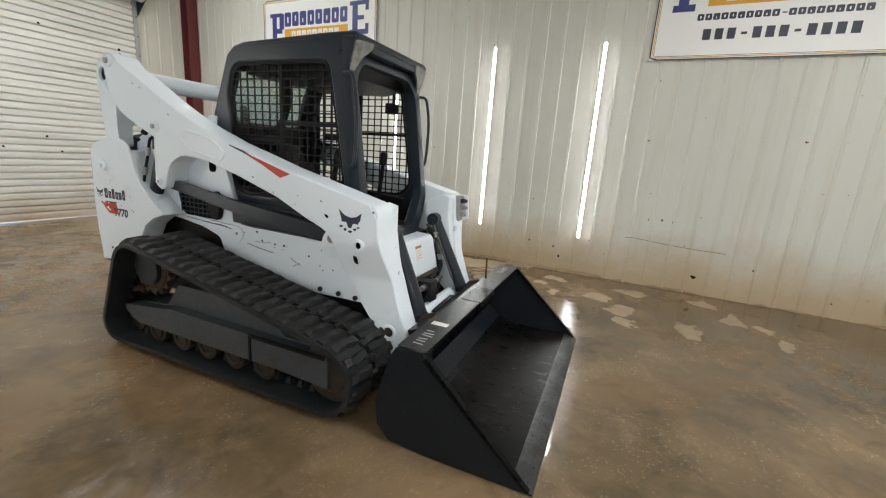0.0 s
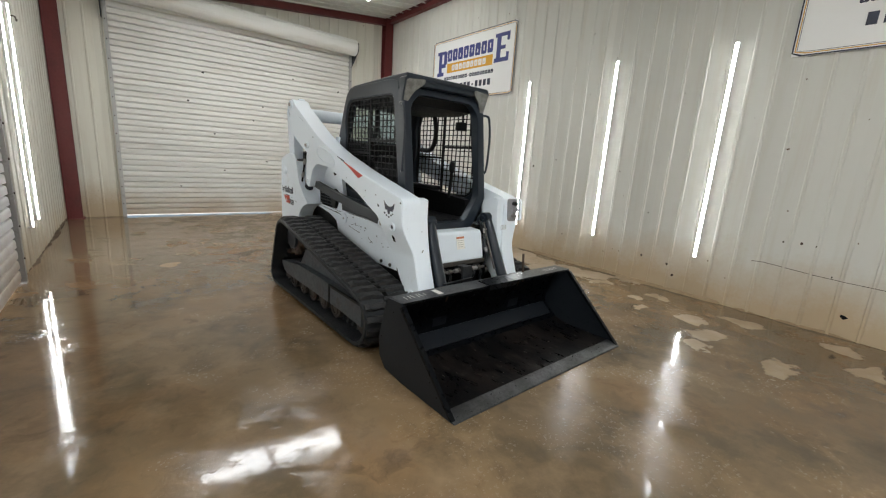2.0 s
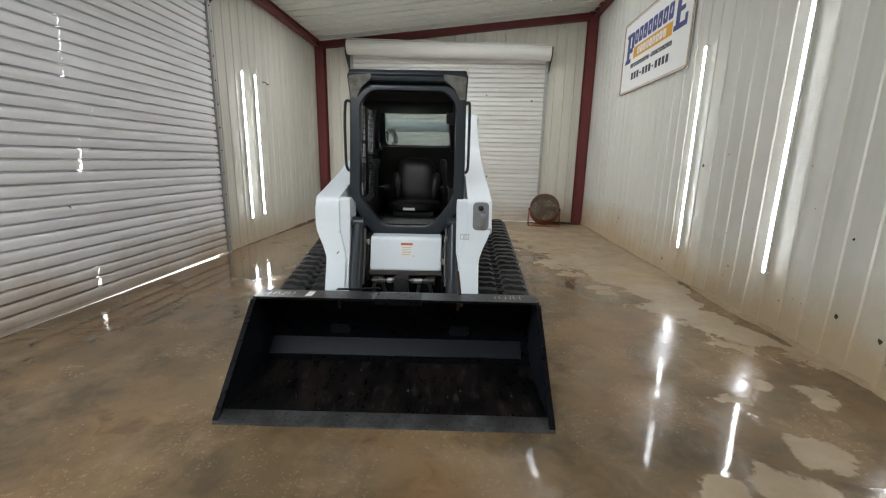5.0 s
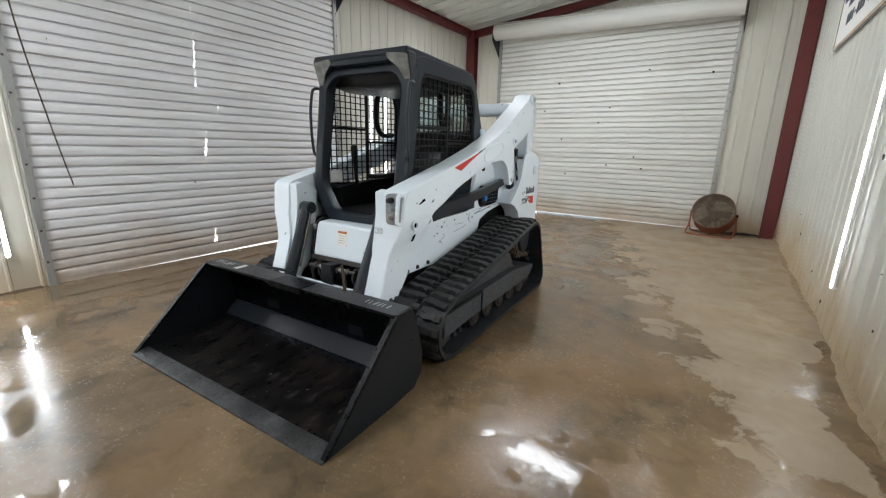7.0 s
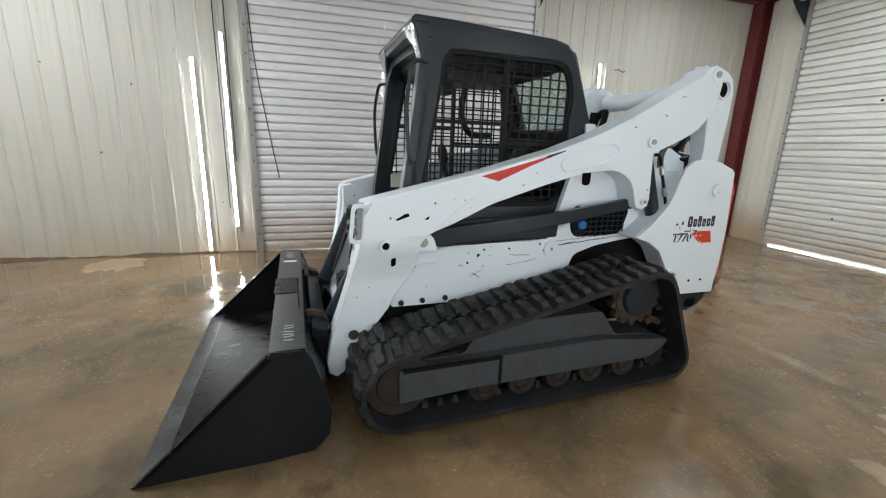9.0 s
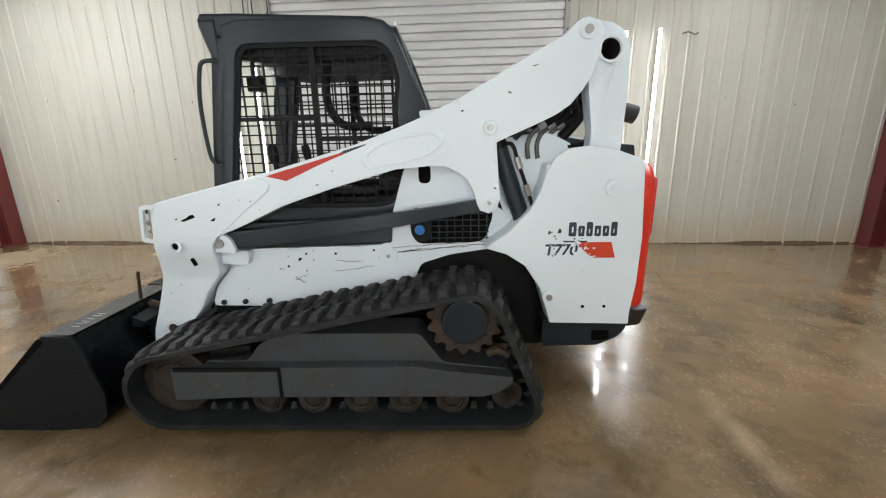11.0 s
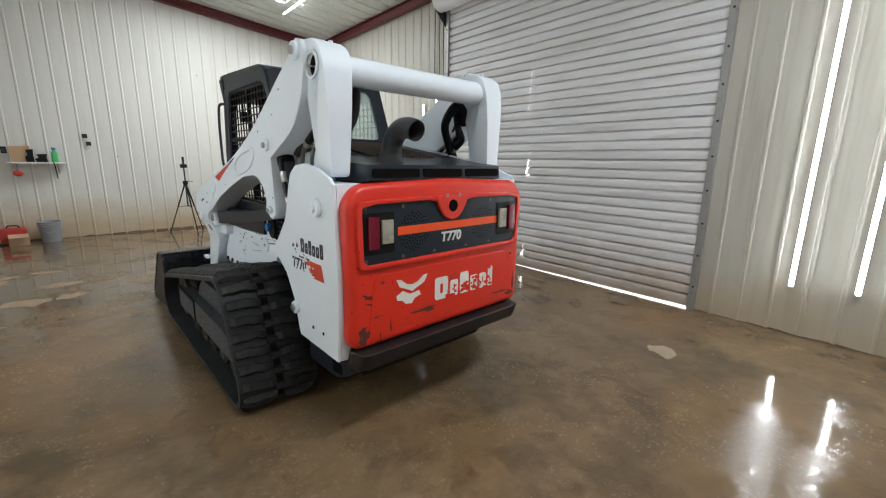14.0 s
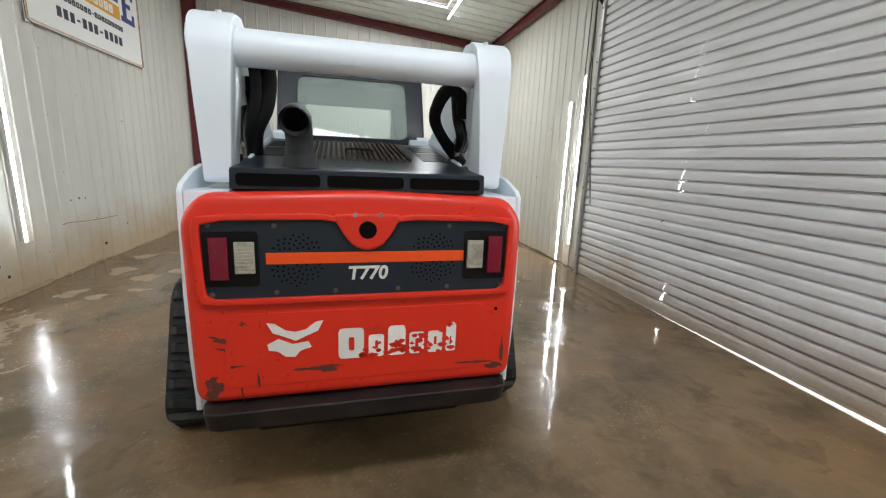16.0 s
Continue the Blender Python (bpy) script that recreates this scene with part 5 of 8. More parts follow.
    part("side_step", bm, GREY, chassis, "charcoal step panel below the cab")



def scratch(parent, s, x, pts, w, mat=None, name="scratch"):
    """A thin ragged scratch along (y, z) points on a flank at |x|."""
    bm = bmesh.new()
    up, lo = [], []
    for i, (y, z) in enumerate(pts):
        t = w * (0.25 if i in (0, len(pts) - 1) else random.uniform(0.6, 1.3))
        up.append((y, z + t / 2)), lo.append((y, z - t / 2))
    prism(bm, up + lo[::-1], "x", s * (x - 0.0006), s * (x + 0.0006))
    return part(name, bm, mat or RUST, parent)


for s, sp in zip((1, -1), [o for o in chassis.children if o.name.startswith("side_panel")]):
    random.seed(21 + s)
    for y0, y1, z0, z1 in ((0.42, 0.62, 0.835, 0.865), (0.46, 1.05, 0.845, 0.895), (0.44, 0.98, 0.875, 0.905), (0.50, 0.90, 0.855, 0.88), (0.60, 1.10, 0.90, 0.905), (0.10, 0.34, 0.735, 0.765), (-0.14, -0.05, 0.68, 0.72), (-0.13, -0.07, 0.70, 0.665), (0.12, 0.28, 0.80, 0.79), (-0.52, 0.35, 0.876, 0.888)):
        n = 9
        scratch(sp, s, 0.4985, [(y0 + (y1 - y0) * k / n, z0 + (z1 - z0) * k / n + random.uniform(-0.004, 0.004)) for k in range(n + 1)], random.uniform(0.002, 0.005), random.choice((RUST, HOLE, EDGE)))

# ---- rear uprights with curved side panels ----
FENDER = [(1.27, 1.29), (1.31, 1.37), (1.375, 1.412), (1.485, 1.425), (1.61, 1.405), (1.735, 1.36), (1.762, 1.335), (1.785, 0.953), (1.778, 0.70), (1.757, 0.53), (1.757, 0.465), (1.325, 0.475), (1.265, 0.675), (1.18, 0.805), (1.08, 0.87), (0.965, 0.905), (1.09, 0.995), (1.20, 1.11), (1.245, 1.20)]


def cat_head(parent, mat, m, s):
    """A plain animal-head emblem shape: two pointed ears over a rounded jaw."""
    bm = bmesh.new()
    a = [(-0.5, 0.32), (-0.40, 0.12), (-0.12, 0.0), (0.0, -0.06), (0.12, 0.0), (0.40, 0.12), (0.5, 0.32), (0.36, 0.30), (0.18, 0.16), (0.0, 0.12), (-0.18, 0.16), (-0.36, 0.30)]
    prism(bm, [(x * s, y * s) for x, y in a][::-1], "z", 0, 0.0015)
    b = [(-0.5, -0.1), (-0.30, 0.0), (-0.06, -0.12), (0.22, -0.08), (0.28, -0.2), (0.08, -0.26), (-0.02, -0.38), (-0.2, -0.36), (-0.32, -0.25), (-0.48, -0.22)]
    prism(bm, [(x * s, y * s) for x, y in b], "z", 0, 0.0015)
    return part("emblem", bm, mat, parent, "plain emblem shape", m)


def cat_mark(parent, mat, m, w):
    """A plain dark emblem: two pointed ears over a narrow muzzle, with loose flecks below."""
    bm = bmesh.new()
    prism(bm, [(x * w, y * w) for x, y in ((-0.50, 0.44), (-0.38, 0.12), (-0.36, -0.02), (-0.16, -0.02), (-0.06, -0.22), (0.06, -0.22), (0.14, -0.04), (0.34, -0.06), (0.44, 0.10), (0.50, 0.36), (0.26, 0.20), (0.02, 0.16), (-0.24, 0.22))], "z", 0, 0.0015)
    for x, y, a, b in ((-0.38, -0.20, 0.09, 0.05), (-0.20, -0.30, 0.07, 0.06), (0.22, -0.26, 0.08, 0.05), (0.36, -0.18, 0.07, 0.04), (0.02, -0.36, 0.10, 0.05)):
        prism(bm, [(w * (x + a * math.cos(k)), w * (y + b * math.sin(k))) for k in (0.2, 1.3, 2.4, 3.6, 4.8)], "z", 0, 0.0015)
    return part("emblem", bm, mat, parent, "plain emblem shape", m)


def side_frame(s, y, z, dx):
    """A frame on the machine's flank: its u axis along the reading direction, v up, w outwards."""
    return Matrix(((0, 0, s, s * dx), (s, 0, 0, y), (0, 1, 0, z), (0, 0, 0, 1)))


for s in (1, -1):
    bm = bmesh.new()
    prism(bm, FENDER, "x", s * 0.640, s * 0.662)
    bevelled(bm, 0.008)
    up = part("rear_upright", bm, WHITE, loader, "white curved rear side panel with scuffed decals")
    bm = bmesh.new()
    prism(bm, [(y, min(z, 1.335)) for y, z in FENDER[4:] if z < 1.34 or y > 1.7] + [(1.255, 1.22), (1.28, 1.335)], "x", s * 0.50, s * 0.639)
    bevelled(bm, 0.006)
    part("inner_box", bm, WHITE, up)
    for y, z, r in ((1.611, 1.216, 0.045), (1.31, 0.635, 0.036)):
        bm = bmesh.new()
        disc(bm, (s * 0.662 - (0 if s > 0 else 0.022), y, z), "x", r, 0.022, 28)
        bevelled(bm, 0.006, 2, 60)
        bs = part("pin_boss", bm, WHITE, up)
        bm = bmesh.new()
        disc(bm, (s * 0.684 - (0 if s > 0 else 0.012), y, z), "x", r * 0.5, 0.012, 6)
        part("bolt", bm, WHITE if z > 1 else STEEL, bs)
    for y in (1.50, 1.615):
        bm = bmesh.new()
        disc(bm, (s * 0.662 - (0 if s > 0 else 0.003), y, 0.572), "x", 0.009, 0.003, 10)
        part("bolt_hole", bm, HOLE, up)
    # wordmark, emblem and red flash
    word_blocks(up, DARKTEXT, side_frame(s, 1.40 if s > 0 else 1.64, 0.965, 0.6622), (0.042, 0.034, 0.034, 0.034, 0.034, 0.034), 0.075, 0.008)
    if s < 0:
        cat_mark(up, DARKTEXT, side_frame(s, 1.70, 1.0, 0.6622), 0.085)
    else:
        for u, v, w in ((1.300, 0.985, 0.016), (1.352, 0.992, 0.020), (1.328, 0.968, 0.010)):
            bm = bmesh.new()
            prism(bm, [(-0.5 * w, -0.4 * w), (0.3 * w, -0.5 * w), (0.6 * w, 0.1 * w), (0.1 * w, 0.9 * w), (-0.3 * w, 0.3 * w)], "z", 0, 0.0015)
            part("emblem_shred", bm, DARKTEXT, up, "torn shred of a dark emblem", side_frame(s, u, v, 0.6622))
    bm = bmesh.new()
    prism(bm, [(0.0, 0.085), (0.19, 0.085), (0.215, 0.0), (0.10, 0.0), (0.06, 0.03), (0.03, 0.06)], "z", 0, 0.0015)
    part("flash_decal", bm, FENDERRED, up, "torn red flash decal", side_frame(s, 1.435 if s > 0 else 1.70, 0.848, 0.6622))
    bm = bmesh.new()
    prism(bm, [(-0.02, 0.085), (0.10, 0.085), (0.10, 0.093), (-0.03, 0.093)], "z", 0, 0.0015)
    part("stripe_decal", bm, DARKTEXT, up, "", side_frame(s, 1.40 if s > 0 else 1.60, 0.848, 0.6623))
    lettering("T770", 0.082, 0.001, DARKTEXT, up, "model_number", side_frame(s, 1.362 if s > 0 else 1.465, 0.890 if s > 0 else 0.862, 0.663), 0.15, 0.002)["label"] = "worn dark outlined model number"

    random.seed(41 + s)
    for k in range(34):
        u, v = (1.435 + random.uniform(-0.02, 0.11), 0.85 + random.uniform(0.0, 0.09)) if k < 22 else (1.30 + random.uniform(-0.03, 0.16), random.uniform(0.86, 1.03))
        y = u if s > 0 else 3.135 - u
        r = random.uniform(0.003, 0.012) if k < 22 else random.uniform(0.002, 0.005)
        bm = bmesh.new()
        prism(bm, [(y + r * random.uniform(0.5, 1.6) * math.cos(a * math.tau / 7), v + r * random.uniform(0.4, 1.1) * math.sin(a * math.tau / 7)) for a in range(7)], "x", s * 0.6636, s * 0.6652)
        part("decal_wear", bm, WHITE, up)
    for k in range(14):
        y, v, r = 1.33 + random.uniform(-0.03, 0.28), 0.86 + random.uniform(0.0, 0.17), random.uniform(0.002, 0.006)
        bm = bmesh.new()
        prism(bm, [(y + r * random.uniform(0.4, 1.9) * math.cos(a * math.tau / 6), v + r * random.uniform(0.4, 1.3) * math.sin(a * math.tau / 6)) for a in range(6)], "x", s * 0.6615, s * 0.6630)
        part("paint_chip", bm, HOLE, up)

# ---- lift arms ----
ARM_TOP = [(-0.806, 1.135), (-0.788, 1.158), (-0.755, 1.173), (-0.686, 1.190), (-0.13, 1.324), (0.316, 1.451), (0.55, 1.535), (0.661, 1.580), (0.80, 1.645), (0.937, 1.717), (1.176, 1.850), (1.33, 1.931), (1.385, 1.985), (1.435, 2.005), (1.485, 1.99), (1.515, 1.945), (1.505, 1.86), (1.474, 1.757), (1.43, 1.685), (1.375, 1.619), (1.31, 1.575), (1.243, 1.543), (1.092, 1.478), (1.02, 1.447), (1.03, 1.314), (1.04, 1.16), (1.03, 1.115), (0.985, 1.089), (0.94, 1.105), (0.925, 1.135), (0.90, 1.216), (0.87, 1.27), (0.825, 1.303), (0.77, 1.33), (0.711, 1.339), (0.509, 1.322), (0.213, 1.241), (-0.093, 1.143), (-0.317, 1.04), (-0.42, 1.0), (-0.47, 0.975), (-0.50, 0.93), (-0.515, 0.86), (-0.516, 0.79), (-0.530, 0.745), (-0.578, 0.69), (-0.625, 0.63), (-0.662, 0.55), (-0.715, 0.48), (-0.80, 0.395), (-0.885, 0.28), (-0.918, 0.195), (-0.96, 0.165), (-1.0, 0.19), (-1.01, 0.26), (-0.985, 0.40), (-0.93, 0.55), (-0.88, 0.70), (-0.845, 0.85), (-0.818, 1.0), (-0.812, 1.09)]


def lean_in(bm, s):
    """The front leg of the arm draws in towards the machine as it goes down."""
    for z in (0.98, 0.92, 0.86, 0.80, 0.74, 0.70):
        bmesh.ops.bisect_plane(bm, geom=bm.verts[:] + bm.edges[:] + bm.faces[:], plane_co=(0, 0, z), plane_no=(0, 0, 1))
    for v in bm.verts:
        if v.co.y < -0.45 and v.co.z < 0.98:
            t = min((0.98 - v.co.z) / 0.28, 1.0)
            v.co.x -= s * (0.088 if abs(v.co.x) > 0.55 else 0.055) * t * t * (3 - 2 * t)


for s in (1, -1):
    bm = bmesh.new()
    prism(bm, ARM_TOP, "x", s * 0.475, s * 0.648)
    lean_in(bm, s)
    bevelled(bm, 0.016, 3, 35)
    arm = part("lift_arm", bm, WHITE, loader, "white steel lift arm with paint chips")
    bm = bmesh.new()
    front = [(-0.80, 1.15), (-0.74, 1.165), (-0.60, 1.10), (-0.62, 0.85), (-0.70, 0.6), (-0.83, 0.36), (-0.93, 0.22), (-0.99, 0.25), (-0.965, 0.40), (-0.91, 0.55), (-0.86, 0.70), (-0.825, 0.85), (-0.80, 1.0)]
    prism(bm, front, "x", s * 0.395, s * 0.48)
    bevelled(bm, 0.012, 2, 35)
    part("arm_inner_leg", bm, WHITE, arm)
    # eye with a raised rim at the foot of the leg
    bm = bmesh.new()
    disc(bm, (s * 0.558 - (0 if s > 0 else 0.016), -0.862, 0.412), "x", 0.047, 0.016, 28, 0.030)
    bevelled(bm, 0.004, 2, 60)
    ey = part("foot_eye", bm, WHITE, arm, "white raised rim of an eye in the leg")
    # flat disc: the shade in the eye painted as a dark tone
    bm = bmesh.new()
    disc(bm, (s * 0.5655 - (0 if s > 0 else 0.002), -0.862, 0.412), "x", 0.0305, 0.002, 20)
    part("hole", bm, CRUST_SHADE, ey)
    # front casting with a rounded tongue, proud of the arm's box section
    bm = bmesh.new()
    leg = ARM_TOP[ARM_TOP.index((-0.47, 0.975)):]
    tongue = [(-0.76, 1.168), (-0.686, 1.186), (-0.26, 1.287), (-0.21, 1.292), (-0.168, 1.278), (-0.15, 1.250), (-0.162, 1.222), (-0.205, 1.186), (-0.31, 1.108), (-0.40, 1.030)]
    casting = leg + tongue
    prism(bm, [(y + (0.004 if y < -0.79 else -0.003 if z < 0.95 else 0.0), z) for y, z in casting], "x", s * 0.630, s * 0.6535)
    lean_in(bm, s)
    bevelled(bm, 0.005, 3, 40)
    part("front_casting", bm, WHITE, arm)
    # raised pressing on the flank of the arm
    bm = bmesh.new()
    drop = rounded([(0.325, 1.375), (0.40, 1.44), (0.515, 1.484), (0.72, 1.520), (0.775, 1.475), (0.70, 1.395), (0.565, 1.352), (0.37, 1.320)], 0.05)
    ring_plate(bm, drop, [(0.57 + (y - 0.57) * 0.86, 1.42 + (z - 1.42) * 0.76) for y, z in drop], lambda p: (s * 0.640, *p), lambda p: (s * 0.6555, *p), 96)
    bevelled(bm, 0.0055, 3, 50)
    part("stiffener", bm, WHITE, arm)
    for y, z, r in ((1.435, 1.947, 0.042), (0.987, 1.518, 0.034), (0.984, 1.146, 0.022)):
        bm = bmesh.new()
        disc(bm, (s * 0.648 - (0 if s > 0 else 0.02), y, z), "x", r, 0.02, 24)
        bevelled(bm, 0.005, 2, 60)
        bo = part("pin_boss", bm, WHITE, arm)
        bm = bmesh.new()
        disc(bm, (s * 0.668 - (0 if s > 0 else 0.01), y, z), "x", r * 0.48, 0.01, 12)
        part("pin", bm, STEEL, bo, "greasy steel pin")
    bm = bmesh.new()
    disc(bm, (s * 0.652 - (0 if s > 0 else 0.016), -0.697, 0.933), "x", 0.036, 0.016, 24, 0.020)
    bevelled(bm, 0.004, 2, 60)
    part("pivot_ring", bm, WHITE, arm)
    bm = bmesh.new()
    disc(bm, (s * 0.6538 - (0 if s > 0 else 0.002), -0.697, 0.933), "x", 0.020, 0.002, 16)
    part("hole", bm, HOLE, arm)
    bm = bmesh.new()
    prism(bm, rounded([(-0.66, 0.85), (-0.635, 0.86), (-0.63, 0.81), (-0.655, 0.80)], 0.01), "x", s * 0.60, s * 0.612)
    for v in bm.verts:
        t = min((0.98 - v.co.z) / 0.28, 1.0)
        v.co.x += s * (0.0455 - 0.088 * t * t * (3 - 2 * t))
    part("slot", bm, HOLE, arm)
    random.seed(31 + s)
    for y, z, w, h in ((-0.60, 1.085, 0.085, 0.026), (-0.47, 1.075, 0.030, 0.022), (-0.67, 1.08, 0.012, 0.010), (-0.26, 1.17, 0.010, 0.006), (-0.43, 1.155, 0.012, 0.012), (0.10, 1.25, 0.02, 0.006), (0.85, 1.60, 0.016, 0.008), (-0.68, 0.80, 0.018, 0.010), (1.20, 1.80, 0.03, 0.005)):
        bm = bmesh.new()
        prism(bm, [(y + w * random.uniform(0.3, 0.6) * math.cos(a * math.tau / 8), z + h * random.uniform(0.3, 0.6) * math.sin(a * math.tau / 8) + 0.15 * (w * math.cos(a * math.tau / 8))) for a in range(8)], "x", s * (0.6475 + (0.0055 if y < -0.17 else 0.0)), s * (0.6490 + (0.0055 if y < -0.17 else 0.0)))
        if z > 0.99:
            part("paint_chip", bm, HOLE, arm)
        else:
            bm.free()
    # worn red flash
    bm = bmesh.new()
    prism(bm, [(-0.165, 1.298), (-0.06, 1.272), (0.11, 1.347), (0.24, 1.400), (0.245, 1.412)] if s > 0 else [(-0.20, 1.290), (-0.12, 1.262), (0.02, 1.330), (0.15, 1.382), (0.155, 1.392)], "x", s * 0.6475, s * 0.6495)
    part("flash_decal", bm, DECALRED, arm, "torn red flash decal")
    bm = bmesh.new()
    prism(bm, [(0.115, 1.350), (0.245, 1.401), (0.36, 1.444), (0.365, 1.451), (0.25, 1.420)] if s > 0 else [(0.03, 1.338), (0.155, 1.385), (0.29, 1.428), (0.295, 1.435), (0.16, 1.402)], "x", s * 0.6477, s * 0.6492)
    part("stripe_decal", bm, DARKTEXT, arm)
    if s < 0:
        cat_mark(arm, DARKTEXT, side_frame(s, -0.634, 1.060, 0.6540), 0.155)
    # rear lift link
    bm = bmesh.new()
    prism(bm, rounded([(1.445, 1.86), (1.43, 1.95), (1.47, 2.0), (1.565, 1.985), (1.625, 1.945), (1.655, 1.86), (1.663, 1.70), (1.655, 1.36), (1.49, 1.36), (1.50, 1.48), (1.47, 1.68)], 0.03), "x", s * 0.50, s * 0.640)
    for v in bm.verts:
        t = min(1, max(0, v.co.z - 1.4) / 0.5)
        v.co.x += s * (0.025 * t - 0.040) if abs(v.co.x) > 0.55 else -s * 0.030 * t
    bevelled(bm, 0.014)
    lk = part("rear_link", bm, WHITE, loader, "white rear lift link")
    bm = bmesh.new()
    disc(bm, (s * 0.626 - (0 if s > 0 else 0.008), 1.556, 1.869), "x", 0.062, 0.008, 32, 0.050)
    part("tube_ring", bm, WHITE, lk)
    bm = bmesh.new()
    disc(bm, (s * 0.55 - 0.13, 1.556, 1.869), "x", 0.0505, 0.26, 32)
    bmesh.ops.transform(bm, matrix=loader.matrix_basis, verts=bm.verts)
    cut_away(lk, bm)
    bm = bmesh.new()
    pipe(bm, [(s * 0.50, 1.44, 2.0), (s * 0.57, 1.44, 2.0)], 0.02, 10)
    part("grease_boss", bm, WHITE, lk)
    for dx, y in ((0.50, 1.50), (0.53, 1.56)):
        bm = bmesh.new()
        disc(bm, (s * dx, y, 1.972), "z", 0.012, 0.018, 8)
        part("bolt", bm, WHITE, lk)
    # linkage bar that runs along the cab, and its front lug
    bm = bmesh.new()
    prism(bm, rounded([(-0.50, 0.985), (-0.44, 0.99), (0.46, 1.085), (1.0, 1.165), (1.02, 1.10), (0.46, 1.005), (-0.30, 0.905), (-0.46, 0.89)], 0.02), "x", s * 0.545, s * 0.590)
    bevelled(bm, 0.008)
    part("control_link", bm, GREY, loader, "charcoal steel control link")
    bm = bmesh.new()
    prism(bm, rounded([(-0.56, 0.89), (-0.54, 0.985), (-0.48, 1.0), (-0.42, 0.965), (-0.39, 0.875)], 0.03), "x", s * 0.500, s * 0.615)
    bevelled(bm, 0.008)
    lg = part("link_lug", bm, WHITE, chassis)
    bm = bmesh.new()
    prism(bm, rounded([(-0.545, 0.878), (-0.365, 0.878), (-0.358, 0.845), (-0.375, 0.795), (-0.53, 0.80)], 0.010), "x", s * 0.498, s * 0.552)
    bevelled(bm, 0.006)
    part("ledge", bm, WHITE, chassis)
    bm = bmesh.new()
    disc(bm, (s * 0.615 - (0 if s > 0 else 0.014), -0.481, 0.936), "x", 0.026, 0.014, 20)
    part("pin", bm, STEEL, lg)
    # lift cylinder between the arm and the upright
    bm = bmesh.new()
    pipe(bm, [(s * 0.565, 1.035, 1.43), (s * 0.565, 1.18, 1.02)], 0.046, 20)
    cy = part("lift_cylinder", bm, GREY, loader, "charcoal hydraulic lift cylinder")
    bm = bmesh.new()
    pipe(bm, [(s * 0.565, 1.026, 1.455), (s * 0.565, 1.040, 1.415)], 0.049, 20)
    part("gland", bm, BLACK, cy)
    bm = bmesh.new()
    pipe(bm, [(s * 0.565, 0.99, 1.53), (s * 0.565, 1.032, 1.44)], 0.024, 14)
    part("rod", bm, STEEL, cy)
    bm = bmesh.new()
    pipe(bm, smooth_line([(s * 0.60, 1.075, 1.44), (s * 0.62, 1.105, 1.43), (s * 0.622, 1.14, 1.33), (s * 0.622, 1.215, 1.12), (s * 0.60, 1.225, 1.06)], 5), 0.010, 10)
    hp = part("hydraulic_pipe", bm, BLACK, cy)
    for y, z in ((1.135, 1.345), (1.185, 1.205)):
        bm = bmesh.new()
        pipe(bm, [(s * 0.623, y - 0.010, z + 0.028), (s * 0.623, y + 0.010, z - 0.028)], 0.017, 8)
        part("hose_fitting", bm, STEEL, hp, "steel hose fitting")
    # hoses looping up to the arm
    for k, off in enumerate((0.0, 0.05)):
        line = [(0.425 - off, 1.50, 1.83), (0.418 - off, 1.50, 1.76), (0.425 - off * 0.8, 1.495, 1.66), (0.458 - off * 0.5, 1.47, 1.56), (0.47 - off * 0.4, 1.38, 1.46)] if s > 0 else [(-0.485 + off * 0.3, 1.44, 1.68), (-0.470 + off * 0.4, 1.465, 1.765), (-0.405 + off * 0.5, 1.475, 1.795), (-0.360 + off * 0.3, 1.44, 1.73), (-0.352 + off * 0.2, 1.415, 1.66), (-0.40 + off * 0.2, 1.39, 1.585), (-0.46 + off * 0.4, 1.36, 1.53), (-0.52 + off * 0.4, 1.33, 1.47)]
        bm = bmesh.new()
        pipe(bm, smooth_line(line, 6), 0.027 if s > 0 else 0.023, 12)
        part("hydraulic_hose", bm, BLACK, loader, "thick black sleeved hydraulic hose")
    for k in range(3):
        x, y = s * (0.535 - 0.03 * k), 1.205 + 0.055 * k
        bm = bmesh.new()
        pipe(bm, smooth_line([(x, y - 0.005, 1.36), (x, y - 0.012, 1.43), (x, y + 0.012, 1.49), (x, y + 0.07, 1.53)], 6), 0.012, 10)
        bent = part("steel_pipe", bm, GREASY, loader, "greasy bent steel hydraulic pipe")
        bm = bmesh.new()
        pipe(bm, [(x, y + 0.045, 1.515), (x, y + 0.085, 1.542)], 0.019, 6)
        part("hose_fitting", bm, STEEL, bent, "steel hose fitting")
        bm = bmesh.new()
        pipe(bm, smooth_line([(x, y + 0.075, 1.536), (x * 0.98, y + 0.14, 1.59), (x * 0.95, y + 0.17 - 0.03 * k, 1.68), (x * 0.93, y + 0.20 - 0.05 * k, 1.79)], 6), 0.021, 12)
        part("hydraulic_hose", bm, BLACK, loader, "thick black hydraulic hose")
    bm = bmesh.new()
    pipe(bm, smooth_line([(s * 0.53, 1.12, 1.47), (s * 0.52, 1.22, 1.555), (s * 0.50, 1.33, 1.62), (s * 0.48, 1.43, 1.74)], 6), 0.022, 10)
    part("hydraulic_hose", bm, RUBBER, loader, "thick black hydraulic hose")
    for k in range(2):
        x = s * (0.41 + 0.045 * k)
        bm = bmesh.new()
        pipe(bm, [(x, 1.30 + 0.02 * k, 1.475), (x + s * 0.02, 1.375 + 0.02 * k, 1.425)], 0.017, 8)
        pipe(bm, [(x + s * 0.006, 1.325 + 0.02 * k, 1.458), (x + s * 0.012, 1.345 + 0.02 * k, 1.445)], 0.024, 6)
        part("hose_fitting", bm, GREASY, loader, "greasy steel hydraulic fitting")
        bm = bmesh.new()
